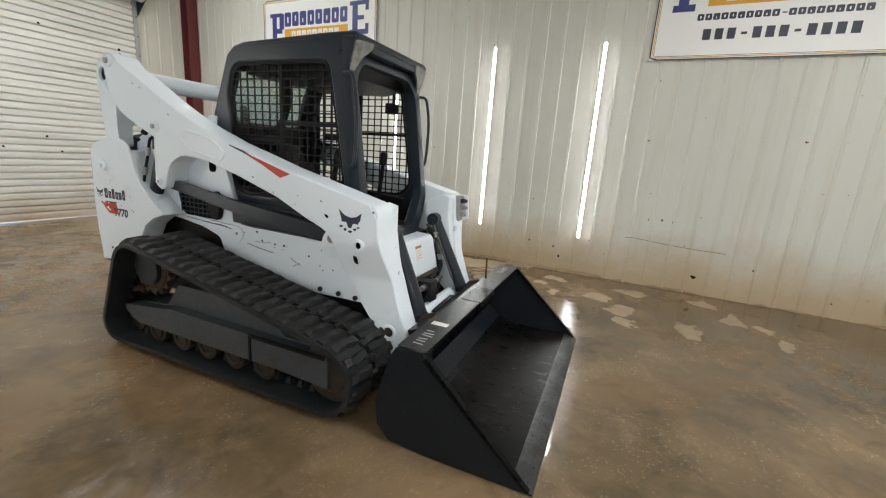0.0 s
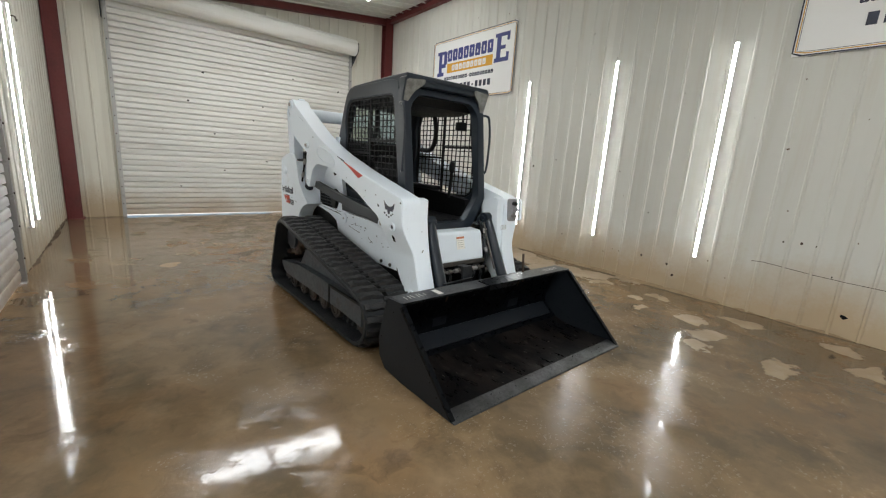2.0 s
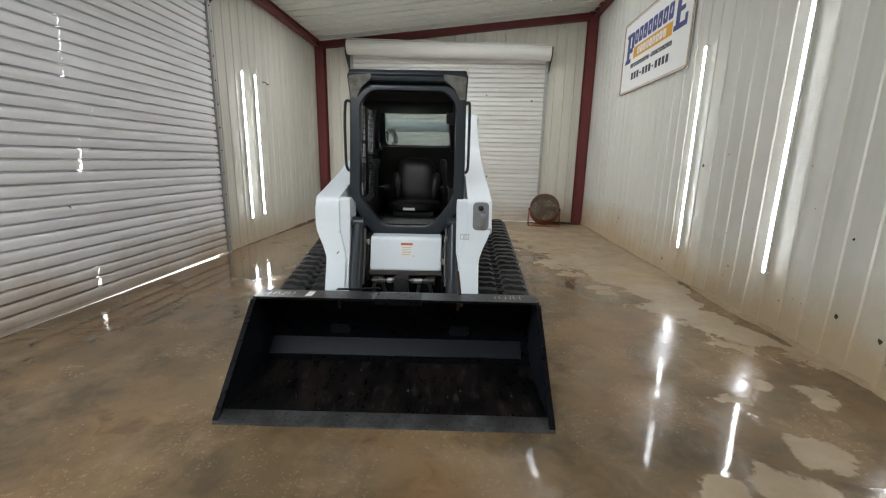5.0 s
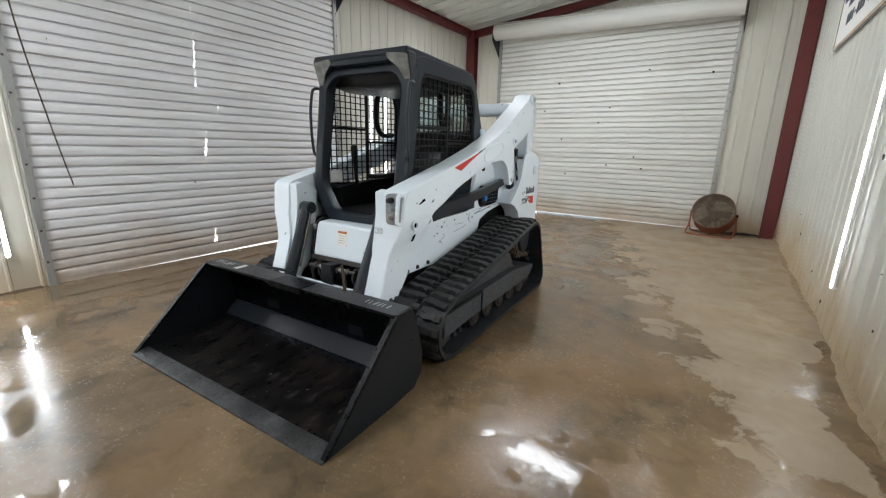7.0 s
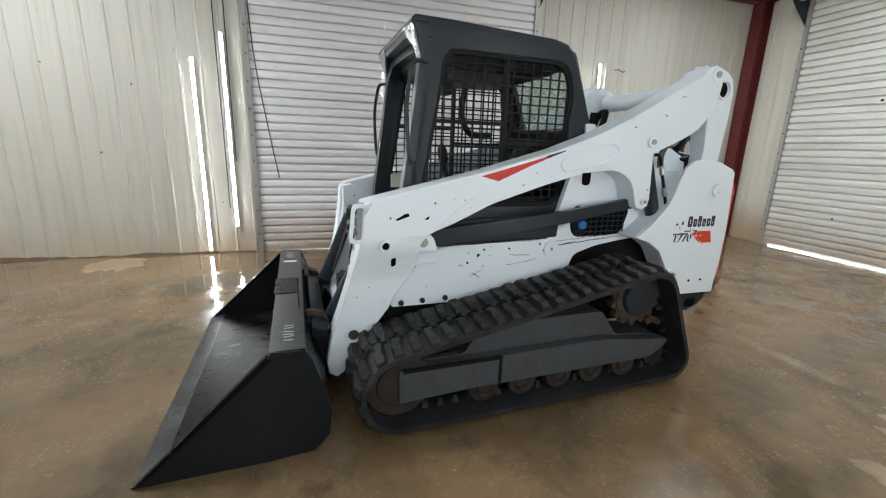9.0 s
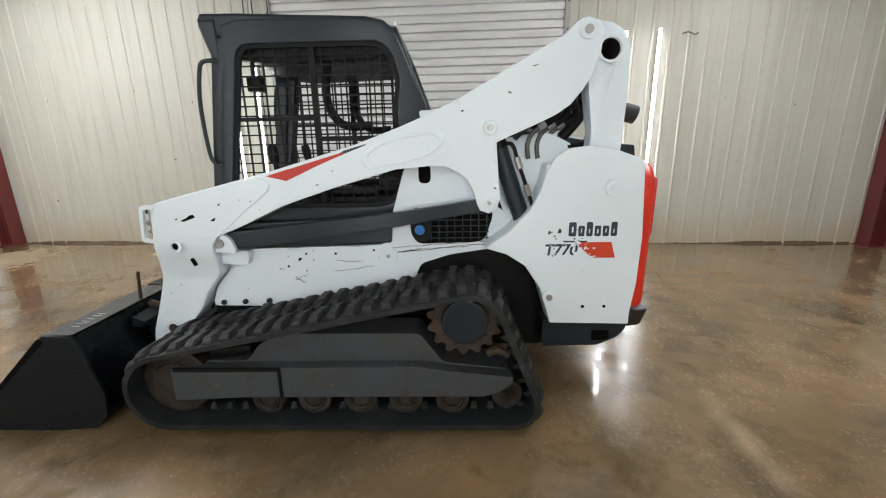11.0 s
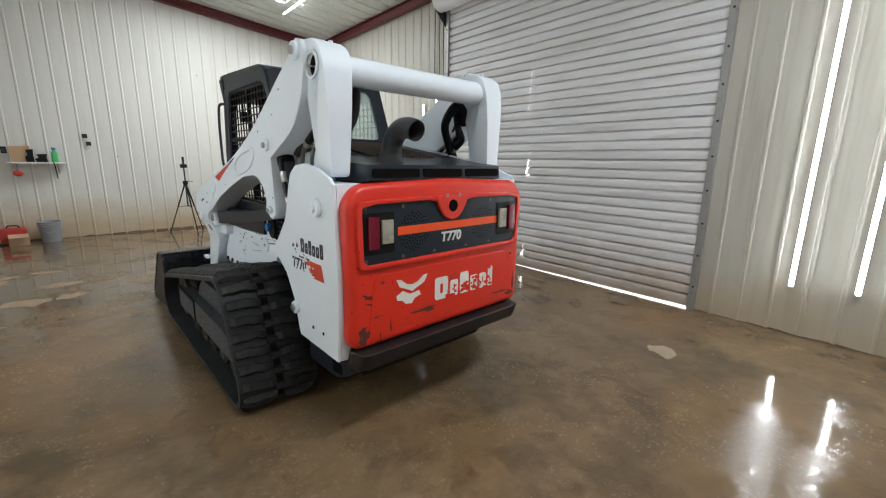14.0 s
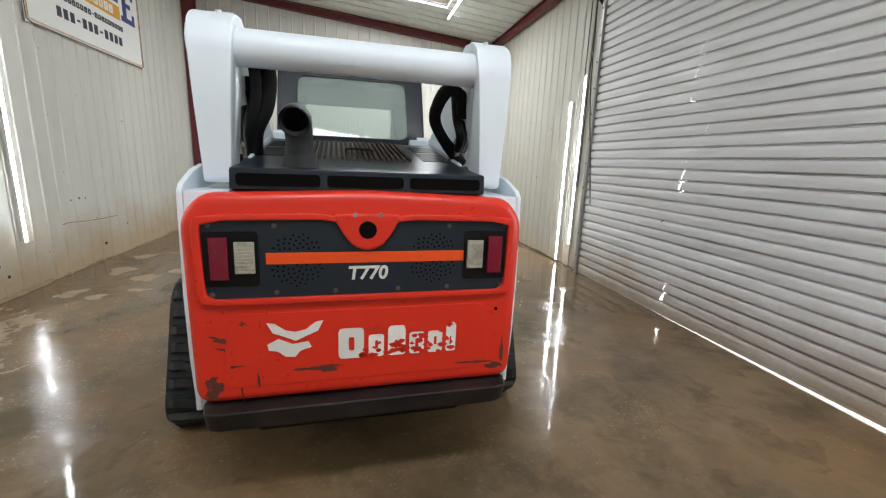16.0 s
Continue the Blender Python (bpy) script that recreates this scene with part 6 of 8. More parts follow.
        pipe(bm, smooth_line([(x + s * 0.02, 1.37 + 0.02 * k, 1.43), (x + s * 0.03, 1.43 + 0.02 * k, 1.415), (x + s * 0.02, 1.48 + 0.02 * k, 1.43)], 5), 0.021, 10)
        part("hydraulic_hose", bm, BLACK, loader, "short black hydraulic hose end")
    # curved inner plate behind the cylinder
    bm = bmesh.new()
    prism(bm, rounded([(1.02, 1.46), (1.30, 1.50), (1.46, 1.42), (1.48, 1.20), (1.30, 1.02), (1.10, 1.02), (1.03, 1.2)], 0.05), "x", s * 0.475, s * 0.50)
    bevelled(bm, 0.006)
    part("inner_plate", bm, WHITE, chassis)

bm = bmesh.new()
pipe(bm, [(-0.50, 1.556, 1.869), (0.50, 1.556, 1.869)], 0.069, 36, caps=False)
ct = part("cross_tube", bm, WHITE, loader, "white round cross tube between the lift links")
# dark colour stands for the shade inside the hollow tube
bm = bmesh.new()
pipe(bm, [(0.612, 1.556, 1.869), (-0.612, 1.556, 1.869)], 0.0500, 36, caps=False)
part("bore", bm, CRUST_SHADE, ct, "bore of the tube, its inside shade painted dark")
bm = bmesh.new()
pipe(bm, [(-0.44, -0.872, 0.385), (0.44, -0.872, 0.385)], 0.050, 28)
part("front_cross_tube", bm, WHITE, loader, "white cross tube low between the arms")

# small outlined label on the leg beside the couplers
bm = bmesh.new()
ring_plate(bm, rounded([(0.425, 0.875), (0.490, 0.875), (0.490, 0.915), (0.425, 0.915)], 0.004), rounded([(0.428, 0.878), (0.487, 0.878), (0.487, 0.912), (0.428, 0.912)], 0.003), lambda p: (p[0], -0.8405, p[1]), lambda p: (p[0], -0.8385, p[1]), 32)
box(bm, 0.448, 0.451, -0.8405, -0.8385, 0.878, 0.912)
for k in range(3):
    box(bm, 0.456, 0.482 - 0.005 * (k % 2), -0.8405, -0.8385, 0.884 + 0.009 * k, 0.887 + 0.009 * k)
part("outlined_label", bm, FADEDTEXT, loader, "small outlined label with worn writing")

# coupler block with fittings on the left arm
bm = bmesh.new()
ring_plate(bm, rounded([(-0.795, 0.945), (-0.785, 1.155), (-0.865, 1.155), (-0.885, 0.955)], 0.025), rounded([(-0.812, 0.965), (-0.803, 1.135), (-0.848, 1.135), (-0.866, 0.972)], 0.015), lambda p: (0.628, *p), lambda p: (0.648, *p), 48)
guard = part("coupler_guard", bm, WHITE, loader, "white loop guard round hydraulic couplers")
bm = bmesh.new()
prism(bm, rounded([(0.515, 0.945), (0.632, 0.945), (0.632, 1.15), (0.515, 1.15)], 0.035), "y", -0.835, -0.785)
bevelled(bm, 0.006)
part("coupler_block", bm, GREYPLASTIC, guard, "grey coupler plate")
for k, z in enumerate((1.0, 1.055, 1.11)):
    bm = bmesh.new()
    disc(bm, (0.57 + 0.02 * (k % 2), -0.868, z), "y", 0.019, 0.035, 16)
    disc(bm, (0.57 + 0.02 * (k % 2), -0.885, z), "y", 0.012, 0.03, 12)
    part("coupler", bm, STEEL if k == 0 else GREYPLASTIC if k == 1 else RUBBER, guard, ("steel quick coupler", "grey capped coupler", "black capped coupler")[k])

# ---- cab ----
CAB_SIDE = [(-0.555, 0.95), (-0.535, 1.20), (-0.435, 1.80), (-0.40, 1.93), (-0.40, 2.06), (-0.30, 2.085), (0.36, 2.075), (0.44, 2.06), (0.505, 2.015), (0.555, 1.90), (0.615, 1.75), (0.665, 1.62), (0.62, 1.45), (0.62, 1.0), (0.50, 0.93)]
CAB_WIN = rounded([(-0.45, 1.20), (-0.33, 1.93), (-0.29, 1.965), (0.42, 1.965), (0.48, 1.92), (0.525, 1.78), (0.50, 1.62), (0.53, 1.30), (0.50, 1.15), (0.40, 1.105), (-0.36, 1.11)], 0.05)
cab = part("cab", bevelled(ring_plate(bmesh.new(), CAB_SIDE, CAB_WIN, lambda p: (0.405, *p), lambda p: (0.455, *p), 96), 0.014, 3, 40), GREY, loader, "charcoal operator cab with open front")
part("side_frame", bevelled(ring_plate(bmesh.new(), CAB_SIDE, CAB_WIN, lambda p: (-0.405, *p), lambda p: (-0.455, *p), 96), 0.014, 3, 40), GREY, cab)
for s in (1, -1):
    bm = bmesh.new()
    t = 0.0040
    k = 0
    while (y := -0.453 + 0.0625 * k) < 0.55:
        for z0, z1 in clip_span(CAB_WIN, 0, y):
            box(bm, s * 0.430 - t, s * 0.430 + t, y - t, y + t, z0 - 0.01, z1 + 0.01)
        k += 1
    k = 0
    while (z := 1.102 + 0.0505 * k) < 1.97:
        for y0, y1 in clip_span(CAB_WIN, 1, z):
            box(bm, s * 0.4295 - t + s * 0.005, s * 0.4295 + t + s * 0.005, y0 - 0.01, y1 + 0.01, z - t, z + t)
        k += 1
    g = part("side_grille", bm, BLACK, cab, "black welded wire side grille")
    bm = bmesh.new()
    ring_plate(bm, CAB_WIN, [(0.04 + (y - 0.04) * 0.955, 1.54 + (z - 1.54) * 0.955) for y, z in CAB_WIN], lambda p: (s * 0.4225, *p), lambda p: (s * 0.4425, *p), 96)
    for z0, z1 in clip_span(CAB_WIN, 0, 0.065):
        box(bm, s * 0.432 - 0.008, s * 0.432 + 0.008, 0.052, 0.078, z0 - 0.01, z1 + 0.01)
    for h, lo, hi in ((1.59, -0.6, 0.06), (1.48, 0.07, 0.6)):
        for y0, y1 in clip_span(CAB_WIN, 1, h):
            box(bm, s * 0.432 - 0.007, s * 0.432 + 0.007, max(y0 - 0.01, lo), min(y1 + 0.01, hi), h - 0.011, h + 0.011)
    part("grille_frame", bm, BLACK, g)
    bm = bmesh.new()
    pipe(bm, smooth_line([(s * 0.455, -0.43, 1.885), (s * 0.475, -0.50, 1.88), (s * 0.48, -0.525, 1.82), (s * 0.48, -0.545, 1.66), (s * 0.48, -0.535, 1.42), (s * 0.47, -0.515, 1.36), (s * 0.455, -0.49, 1.355)], 5), 0.011, 10)
    part("grab_rail", bm, GREY, cab, "bent charcoal grab rail")
# roof with rounded edges and a visor that overhangs the front
bm = bmesh.new()
prism(bm, [(-0.52, 2.075), (-0.50, 2.115), (-0.30, 2.112), (0.36, 2.085), (0.45, 2.065), (0.505, 2.02), (0.49, 1.99), (0.35, 2.0), (-0.30, 2.0), (-0.40, 2.0)], "x", -0.452, 0.452)
bevelled(bm, 0.032, 4, 35)
part("roof", bm, GREY, cab, "charcoal roof with a front visor")
bm = bmesh.new()
prism(bm, [(-0.28, 2.03), (0.28, 2.03), (0.28, 2.08), (-0.28, 2.08)], "y", -0.505, -0.38)
bevelled(bm, 0.015, 2)
part("visor", bm, GREY, cab)
for s in (1, -1):
    bm = bmesh.new()
    prism(bm, rounded([(s * 0.455, 1.87), (s * 0.465, 2.085), (s * 0.27, 2.10), (s * 0.26, 2.045), (s * 0.36, 1.99), (s * 0.415, 1.87)], 0.02), "y", -0.515, -0.42)
    for v in bm.verts:
        v.co.y += 0.30 * (2.10 - v.co.z) if v.co.y < -0.45 else 0.0
    bevelled(bm, 0.01)
    pod = part("work_light", bm, GREY, cab, "corner work light with a smoky lens")
    bm = bmesh.new()
    prism(bm, rounded([(s * 0.445, 1.895), (s * 0.452, 2.065), (s * 0.275, 2.082), (s * 0.275, 2.05), (s * 0.36, 1.985), (s * 0.412, 1.89)], 0.02), "y", -0.524, -0.512)
    for v in bm.verts:
        v.co.y += 0.30 * (2.10 - v.co.z)
    part("lens", bm, SMOKY, pod, "smoky clear lens")


# front frame of the doorway leans back as it rises
def front_plane(off):
    return lambda p: (p[0], -0.565 + (p[1] - 0.95) * 0.135 + off, p[1])


bm = bmesh.new()
ring_plate(bm, rounded([(-0.455, 2.02), (0.455, 2.02), (0.455, 1.12), (0.27, 0.865), (-0.27, 0.865), (-0.455, 1.12)], 0.03),
           rounded([(-0.375, 1.88), (-0.29, 1.97), (0.29, 1.97), (0.375, 1.88), (0.37, 1.15), (0.19, 0.925), (-0.19, 0.925), (-0.37, 1.15)], 0.05), front_plane(-0.03), front_plane(0.05), 96)
bevelled(bm, 0.012, 2, 40)
part("front_frame", bm, GREY, cab, "charcoal door frame of the open cab front")


# rear wall with the window
def rear_plane(off):
    return lambda p: (p[0], 0.665 - max(0.0, p[1] - 1.6) * 0.37 + off, p[1])


bm = bmesh.new()
WIN = rounded([(-0.342, 1.60), (0.342, 1.60), (0.335, 1.965), (-0.335, 1.965)], 0.05)
ring_plate(bm, rounded([(-0.45, 1.40), (0.45, 1.40), (0.44, 2.045), (-0.44, 2.045)], 0.04), WIN, rear_plane(-0.03), rear_plane(0.012), 96)
bevelled(bm, 0.006, 2, 50)
rw = part("rear_wall", bm, GREY, cab)
bm = bmesh.new()
ring = [rear_plane(-0.006)(p) for p in WIN]
back = [rear_plane(-0.001)(p) for p in WIN]
va, vb = [bm.verts.new(p) for p in ring], [bm.verts.new(p) for p in back]
bm.faces.new(va), bm.faces.new(vb[::-1])
for i in range(len(va)):
    j = (i + 1) % len(va)
    bm.faces.new((va[j], va[i], vb[i], vb[j]))
pane = part("rear_window", bm, GLASS, rw, "tinted rear window glass")
pane.visible_shadow = False
# inside of the cab
bm = bmesh.new()
box(bm, -0.40, 0.40, 0.56, 0.60, 0.90, 1.58)
box(bm, -0.40, 0.40, -0.50, 0.60, 0.90, 0.93)
for s in (1, -1):
    prism(bm, [(-0.50, 0.92), (0.56, 0.92), (0.56, 1.16), (0.0, 1.14), (-0.42, 1.10)], "x", s * 0.33, s * 0.405)
bevelled(bm, 0.01)
part("cab_tub", bm, BLACK, cab, "black cab interior tub")
def padded(bm, centre, size, power=0.55, tilt=0, roll=0, n=14):
    """A soft cushion: a ball squared off towards a box."""
    def sq(v):
        return math.copysign(abs(v) ** power, v)
    res = bmesh.ops.create_uvsphere(bm, u_segments=2 * n, v_segments=n, radius=1)
    for v in res["verts"]:
        lat = math.asin(max(-1, min(1, v.co.z)))
        lon = math.atan2(v.co.y, v.co.x)
        v.co = Vector((size[0] * sq(math.cos(lat)) * sq(math.cos(lon)), size[1] * sq(math.cos(lat)) * sq(math.sin(lon)), size[2] * sq(math.sin(lat))))
    bmesh.ops.transform(bm, matrix=pose(*centre, tilt, roll), verts=res["verts"])
    for f in bm.faces:
        f.smooth = True


bm = bmesh.new()
padded(bm, (0, 0.24, 1.01), (0.25, 0.26, 0.06))
box(bm, -0.19, 0.19, 0.02, 0.44, 0.93, 0.98)
seat = part("seat", bm, SEATVINYL, cab, "black vinyl operator seat")
bm = bmesh.new()
padded(bm, (0, 0.445, 1.235), (0.20, 0.07, 0.235), 0.6, -12)
part("backrest", bm, SEATVINYL, seat)
for s in (1, -1):
    bm = bmesh.new()
    padded(bm, (s * 0.19, 0.405, 1.175), (0.045, 0.075, 0.15), 0.7, -12, s * 6, 10)
    part("side_bolster", bm, SEATVINYL, seat)
for s in (1, -1):
    bm = bmesh.new()
    box(bm, s * 0.29 - 0.04, s * 0.29 + 0.04, -0.06, 0.36, 1.155, 1.20)
    bevelled(bm, 0.018, 3)
    part("armrest", bm, SEATVINYL, seat)
    bm = bmesh.new()
    pipe(bm, smooth_line([(s * 0.30, -0.22, 1.10), (s * 0.30, -0.24, 1.25), (s * 0.29, -0.26, 1.36)], 4), 0.016, 10)
    pipe(bm, smooth_line([(s * 0.29, -0.26, 1.35), (s * 0.285, -0.265, 1.40), (s * 0.28, -0.275, 1.45)], 3), [0.024, 0.027, 0.03, 0.03, 0.03, 0.028, 0.022], 12)
    part("joystick", bm, BLACK, cab, "black joystick lever")
bm = bmesh.new()
for s in (1, -1):
    pipe(bm, smooth_line([(s * 0.36, 0.35, 1.55), (s * 0.36, 0.18, 1.56), (s * 0.35, 0.10, 1.70), (s * 0.33, 0.12, 1.90), (s * 0.26, 0.13, 1.95)], 5), 0.024, 10)
pipe(bm, [(-0.27, 0.13, 1.947), (0.27, 0.13, 1.947)], 0.022, 10)
part("lap_bar", bm, BLACK, cab, "black padded lap bar raised overhead")
bm = bmesh.new()
prism(bm, [(-0.40, 1.985), (-0.36, 1.90), (-0.20, 1.875), (0.38, 1.89), (0.46, 1.93), (0.46, 1.985)], "x", -0.40, 0.40)
bevelled(bm, 0.02, 2)
part("headliner", bm, BLACK, cab, "black padded headliner")
bm = bmesh.new()
box(bm, 0.30, 0.38, -0.33, -0.25, 1.74, 1.82)
bevelled(bm, 0.01)
pipe(bm, [(0.36, -0.29, 1.82), (0.36, -0.29, 1.98)], 0.01, 8)
part("display", bm, BLACK, cab)
bm = bmesh.new()
box(bm, -0.405, -0.398, -0.44, -0.30, 1.14, 1.24)
part("warning_label", bm, LABEL, cab, "pale warning label")
bm = bmesh.new()
box(bm, -0.09, 0.02, -0.028, -0.016, 0.985, 1.008)
part("seat_label", bm, LABEL, seat)
for s in (1, -1):
    bm = bmesh.new()
    prism(bm, rounded([(0.62, 1.62), (0.70, 1.62), (0.71, 1.55), (0.64, 1.52)], 0.02), "x", s * 0.40, s * 0.47)
    bevelled(bm, 0.008)
    part("cab_mount", bm, WHITE, cab)

# ---- front of the machine between the arms ----
bm = bmesh.new()
prism(bm, [(-0.60, 0.595), (-0.765, 0.60), (-0.782, 0.615), (-0.732, 0.835), (-0.712, 0.862), (-0.58, 0.868)], "x", -0.262, 0.286)
bevelled(bm, 0.016, 3)
fp = part("front_panel", bm, WHITE, loader, "white front panel with a warning label")
bm = bmesh.new()
box(bm, -0.045, 0.045, -0.0015, 0.0, -0.055, 0.055)
lb = part("warning_label", bm, LABEL, fp, "white warning label with orange head", pose(0.02, -0.7495, 0.765, -12.8))
bm = bmesh.new()
box(bm, -0.045, 0.045, -0.0025, -0.0012, 0.037, 0.055)
part("label_head", bm, FADED, lb)
for k in range(4):
    bm = bmesh.new()
    box(bm, -0.035, 0.035 - 0.01 * (k % 2), -0.0023, -0.0012, 0.018 - k * 0.018, 0.022 - k * 0.018)
    part("text_bar", bm, FADEDTEXT, lb)
bm = bmesh.new()
prism(bm, [(-0.62, 0.572), (-0.785, 0.572), (-0.796, 0.580), (-0.790, 0.607), (-0.775, 0.610), (-0.62, 0.60)], "x", -0.268, 0.292)
bevelled(bm, 0.004)
part("grime_strip", bm, CRUST_SHADE, fp, "dark strip along the lower edge")
for s in (1, -1):
    bm = bmesh.new()
    prism(bm, [(-0.80, 0.50), (-0.80, 0.555), (-0.74, 0.572), (-0.70, 0.572), (-0.70, 0.50)], "x", s * 0.17, s * 0.24)
    bevelled(bm, 0.006)
    part("mount_block", bm, CRUST_SHADE, fp, "greasy block below the panel")
# two plates in black: the shade of the front cavity put into colour
bm = bmesh.new()
prism(bm, [(-0.62, 0.26), (-0.70, 0.28), (-0.69, 0.55), (-0.52, 0.57), (-0.52, 0.26)], "x", -0.30, 0.30)
bevelled(bm, 0.01)
part("skid_plate", bm, BLACK, loader, "plate painted black for the dark cavity behind it")
bm = bmesh.new()
prism(bm, [(-0.62, 0.24), (-0.78, 0.25), (-0.80, 0.30), (-0.76, 0.335), (-0.62, 0.34)], "x", -0.40, 0.40)
bevelled(bm, 0.01)
part("front_sill", bm, BLACK, loader, "recessed lower plate painted black as the cavity's shade")
for s, x0, y0 in ((1, 0.372, -0.705), (-1, -0.342, -0.755)):
    bm = bmesh.new()
    pipe(bm, [(x0, y0, 0.962), (x0, (y0 - 0.965) / 2, 0.705), (x0 + 0.002, -0.963, 0.452)], [0.041, 0.044, 0.047], 24)
    tc = part("tilt_cylinder", bm, GREY, loader, "charcoal tilt cylinder")
    bm = bmesh.new()
    pipe(bm, [(x0 + 0.002, -0.955, 0.468), (x0 + 0.002, -0.970, 0.437)], 0.050, 24)
    part("gland", bm, BLACK, tc)
    bm = bmesh.new()
    pipe(bm, [(x0 + 0.002, -0.963, 0.45), (x0 + 0.004, -1.02, 0.27)], 0.021, 14)
    part("rod", bm, STEEL, tc, "bright steel piston rod")
    bm = bmesh.new()
    disc(bm, (x0 - 0.045, y0 + 0.008, 0.968), "x", 0.048, 0.09, 20)
    disc(bm, (x0 - 0.055, y0 + 0.008, 0.968), "x", 0.020, 0.11, 14)
    bevelled(bm, 0.006, 2, 60)
    part("eye", bm, GREY, tc)
    bm = bmesh.new()
    pipe(bm, smooth_line([(x0 - s * 0.052, y0 - 0.01, 0.93), (x0 - s * 0.054, (y0 - 0.92) / 2, 0.72), (x0 - s * 0.050, -0.90, 0.53)], 4), 0.0085, 8)
    part("cylinder_pipe", bm, GREASY, tc, "thin steel pipe along the cylinder")
    bm = bmesh.new()
    disc(bm, (s * 0.46 - 0.07, -0.955, 0.215), "x", 0.04, 0.14, 18)
    part("hinge_pin", bm, STEEL, loader)
# hoses and fittings that squeeze past the panel
for x, pts in ((0.0, [(0.315, -0.66, 0.93), (0.325, -0.735, 0.86), (0.306, -0.755, 0.78), (0.300, -0.790, 0.70), (0.318, -0.800, 0.62), (0.300, -0.780, 0.53)]),
               (1.0, [(0.325, -0.66, 0.90), (0.345, -0.720, 0.80), (0.335, -0.760, 0.68), (0.330, -0.780, 0.56)]),
               (2.0, [(-0.275, -0.66, 0.88), (-0.284, -0.735, 0.83), (-0.282, -0.750, 0.74), (-0.285, -0.770, 0.62), (-0.27, -0.77, 0.53)])):
    bm = bmesh.new()
    pipe(bm, smooth_line(pts, 6), 0.0125, 10)
    ho = part("hydraulic_hose", bm, RUBBER, loader, "thin black hydraulic hose")
    for i in ((1, 3) if x == 0 else (1,)):
        p, q = Vector(pts[i]), Vector(pts[i + 1])
        d = (q - p).normalized()
        bm = bmesh.new()
        pipe(bm, [p - d * 0.012, p + d * 0.030], 0.0165, 10)
        pipe(bm, [p - d * 0.014, p + d * 0.004], 0.021, 6)
        part("hose_fitting", bm, STEEL, ho, "bright steel hose fitting")
# hanging manifold flap with couplings to both sides
bm = bmesh.new()
prism(bm, rounded([(-0.058, 0.445), (0.046, 0.440), (0.052, 0.535), (0.040, 0.594), (-0.062, 0.590)], 0.008), "y", -0.896, -0.872)
prism(bm, [(-0.872, 0.52), (-0.70, 0.53), (-0.70, 0.575), (-0.872, 0.59)], "x", -0.05, 0.04)
bevelled(bm, 0.006)
flap = part("manifold_flap", bm, RUBBER, loader, "black hanging manifold flap")
bm = bmesh.new()
pipe(bm, [(-0.235, -0.845, 0.548), (0.235, -0.845, 0.552)], 0.011, 10)
part("cross_pipe", bm, GREASY, flap, "thin greasy cross pipe")
for x, w, r in ((-0.115, 0.045, 0.019), (-0.082, 0.020, 0.024), (0.062, 0.020, 0.024), (0.085, 0.060, 0.018), (0.155, 0.030, 0.021), (-0.185, 0.030, 0.021)):
    bm = bmesh.new()
    pipe(bm, [(x, -0.846, 0.55), (x + w, -0.846, 0.55)], r, 12 if r < 0.02 else 6)
    part("hose_fitting", bm, STEEL if r < 0.02 else GREASY, flap, "bright steel hose fitting" if r < 0.02 else "")
for x, dx in ((-0.21, -0.02), (-0.16, 0.03), (0.13, -0.02), (0.20, 0.02)):
    bm = bmesh.new()
    pipe(bm, smooth_line([(x, -0.80, 0.56), (x + dx * 0.4, -0.84, 0.50), (x + dx, -0.82, 0.44), (x + dx * 2, -0.86, 0.36), (x + dx * 3, -0.95, 0.30)], 5), 0.013, 8)
    part("hydraulic_hose", bm, RUBBER, loader)

# ---- bucket ----
BW = 0.928
bm = bmesh.new()
shell = [(-1.76, 0.004), (-1.30, 0.004), (-1.10, 0.03), (-1.03, 0.10), (-1.02, 0.22), (-1.10, 0.50), (-1.12, 0.535), (-1.265, 0.545), (-1.27, 0.53), (-1.14, 0.515), (-1.125, 0.49), (-1.055, 0.235), (-1.058, 0.17), (-1.20, 0.055), (-1.32, 0.024), (-1.76, 0.024)]
prism(bm, shell, "x", -BW, BW)
bmesh.ops.recalc_face_normals(bm, faces=bm.faces)
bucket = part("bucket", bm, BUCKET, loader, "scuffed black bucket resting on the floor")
bm = bmesh.new()
prism(bm, [(-1.745, 0.0245), (-1.325, 0.0245), (-1.20, 0.056), (-1.20, 0.059), (-1.325, 0.028), (-1.745, 0.028)], "x", -BW + 0.004, BW - 0.004)
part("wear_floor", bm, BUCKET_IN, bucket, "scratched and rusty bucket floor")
# the facet's sheen is put into this plate's lighter paint
bm = bmesh.new()
prism(bm, [(-1.058, 0.175), (-1.165, 0.088), (-1.172, 0.096), (-1.072, 0.182)], "x", -BW + 0.02, BW - 0.06)
part("stiffener_plate", bm, BUCKET_OUT, bucket, "stiffener plate inside the bucket, facet sheen painted lighter")
bm = bmesh.new()
prism(bm, [(-1.847, 0.002), (-1.842, 0.010), (-1.755, 0.030), (-1.742, 0.030), (-1.742, 0.0)], "x", -BW - 0.012, BW + 0.012)
part("cutting_edge", bm, CUTTING, bucket, "worn bare steel cutting edge")
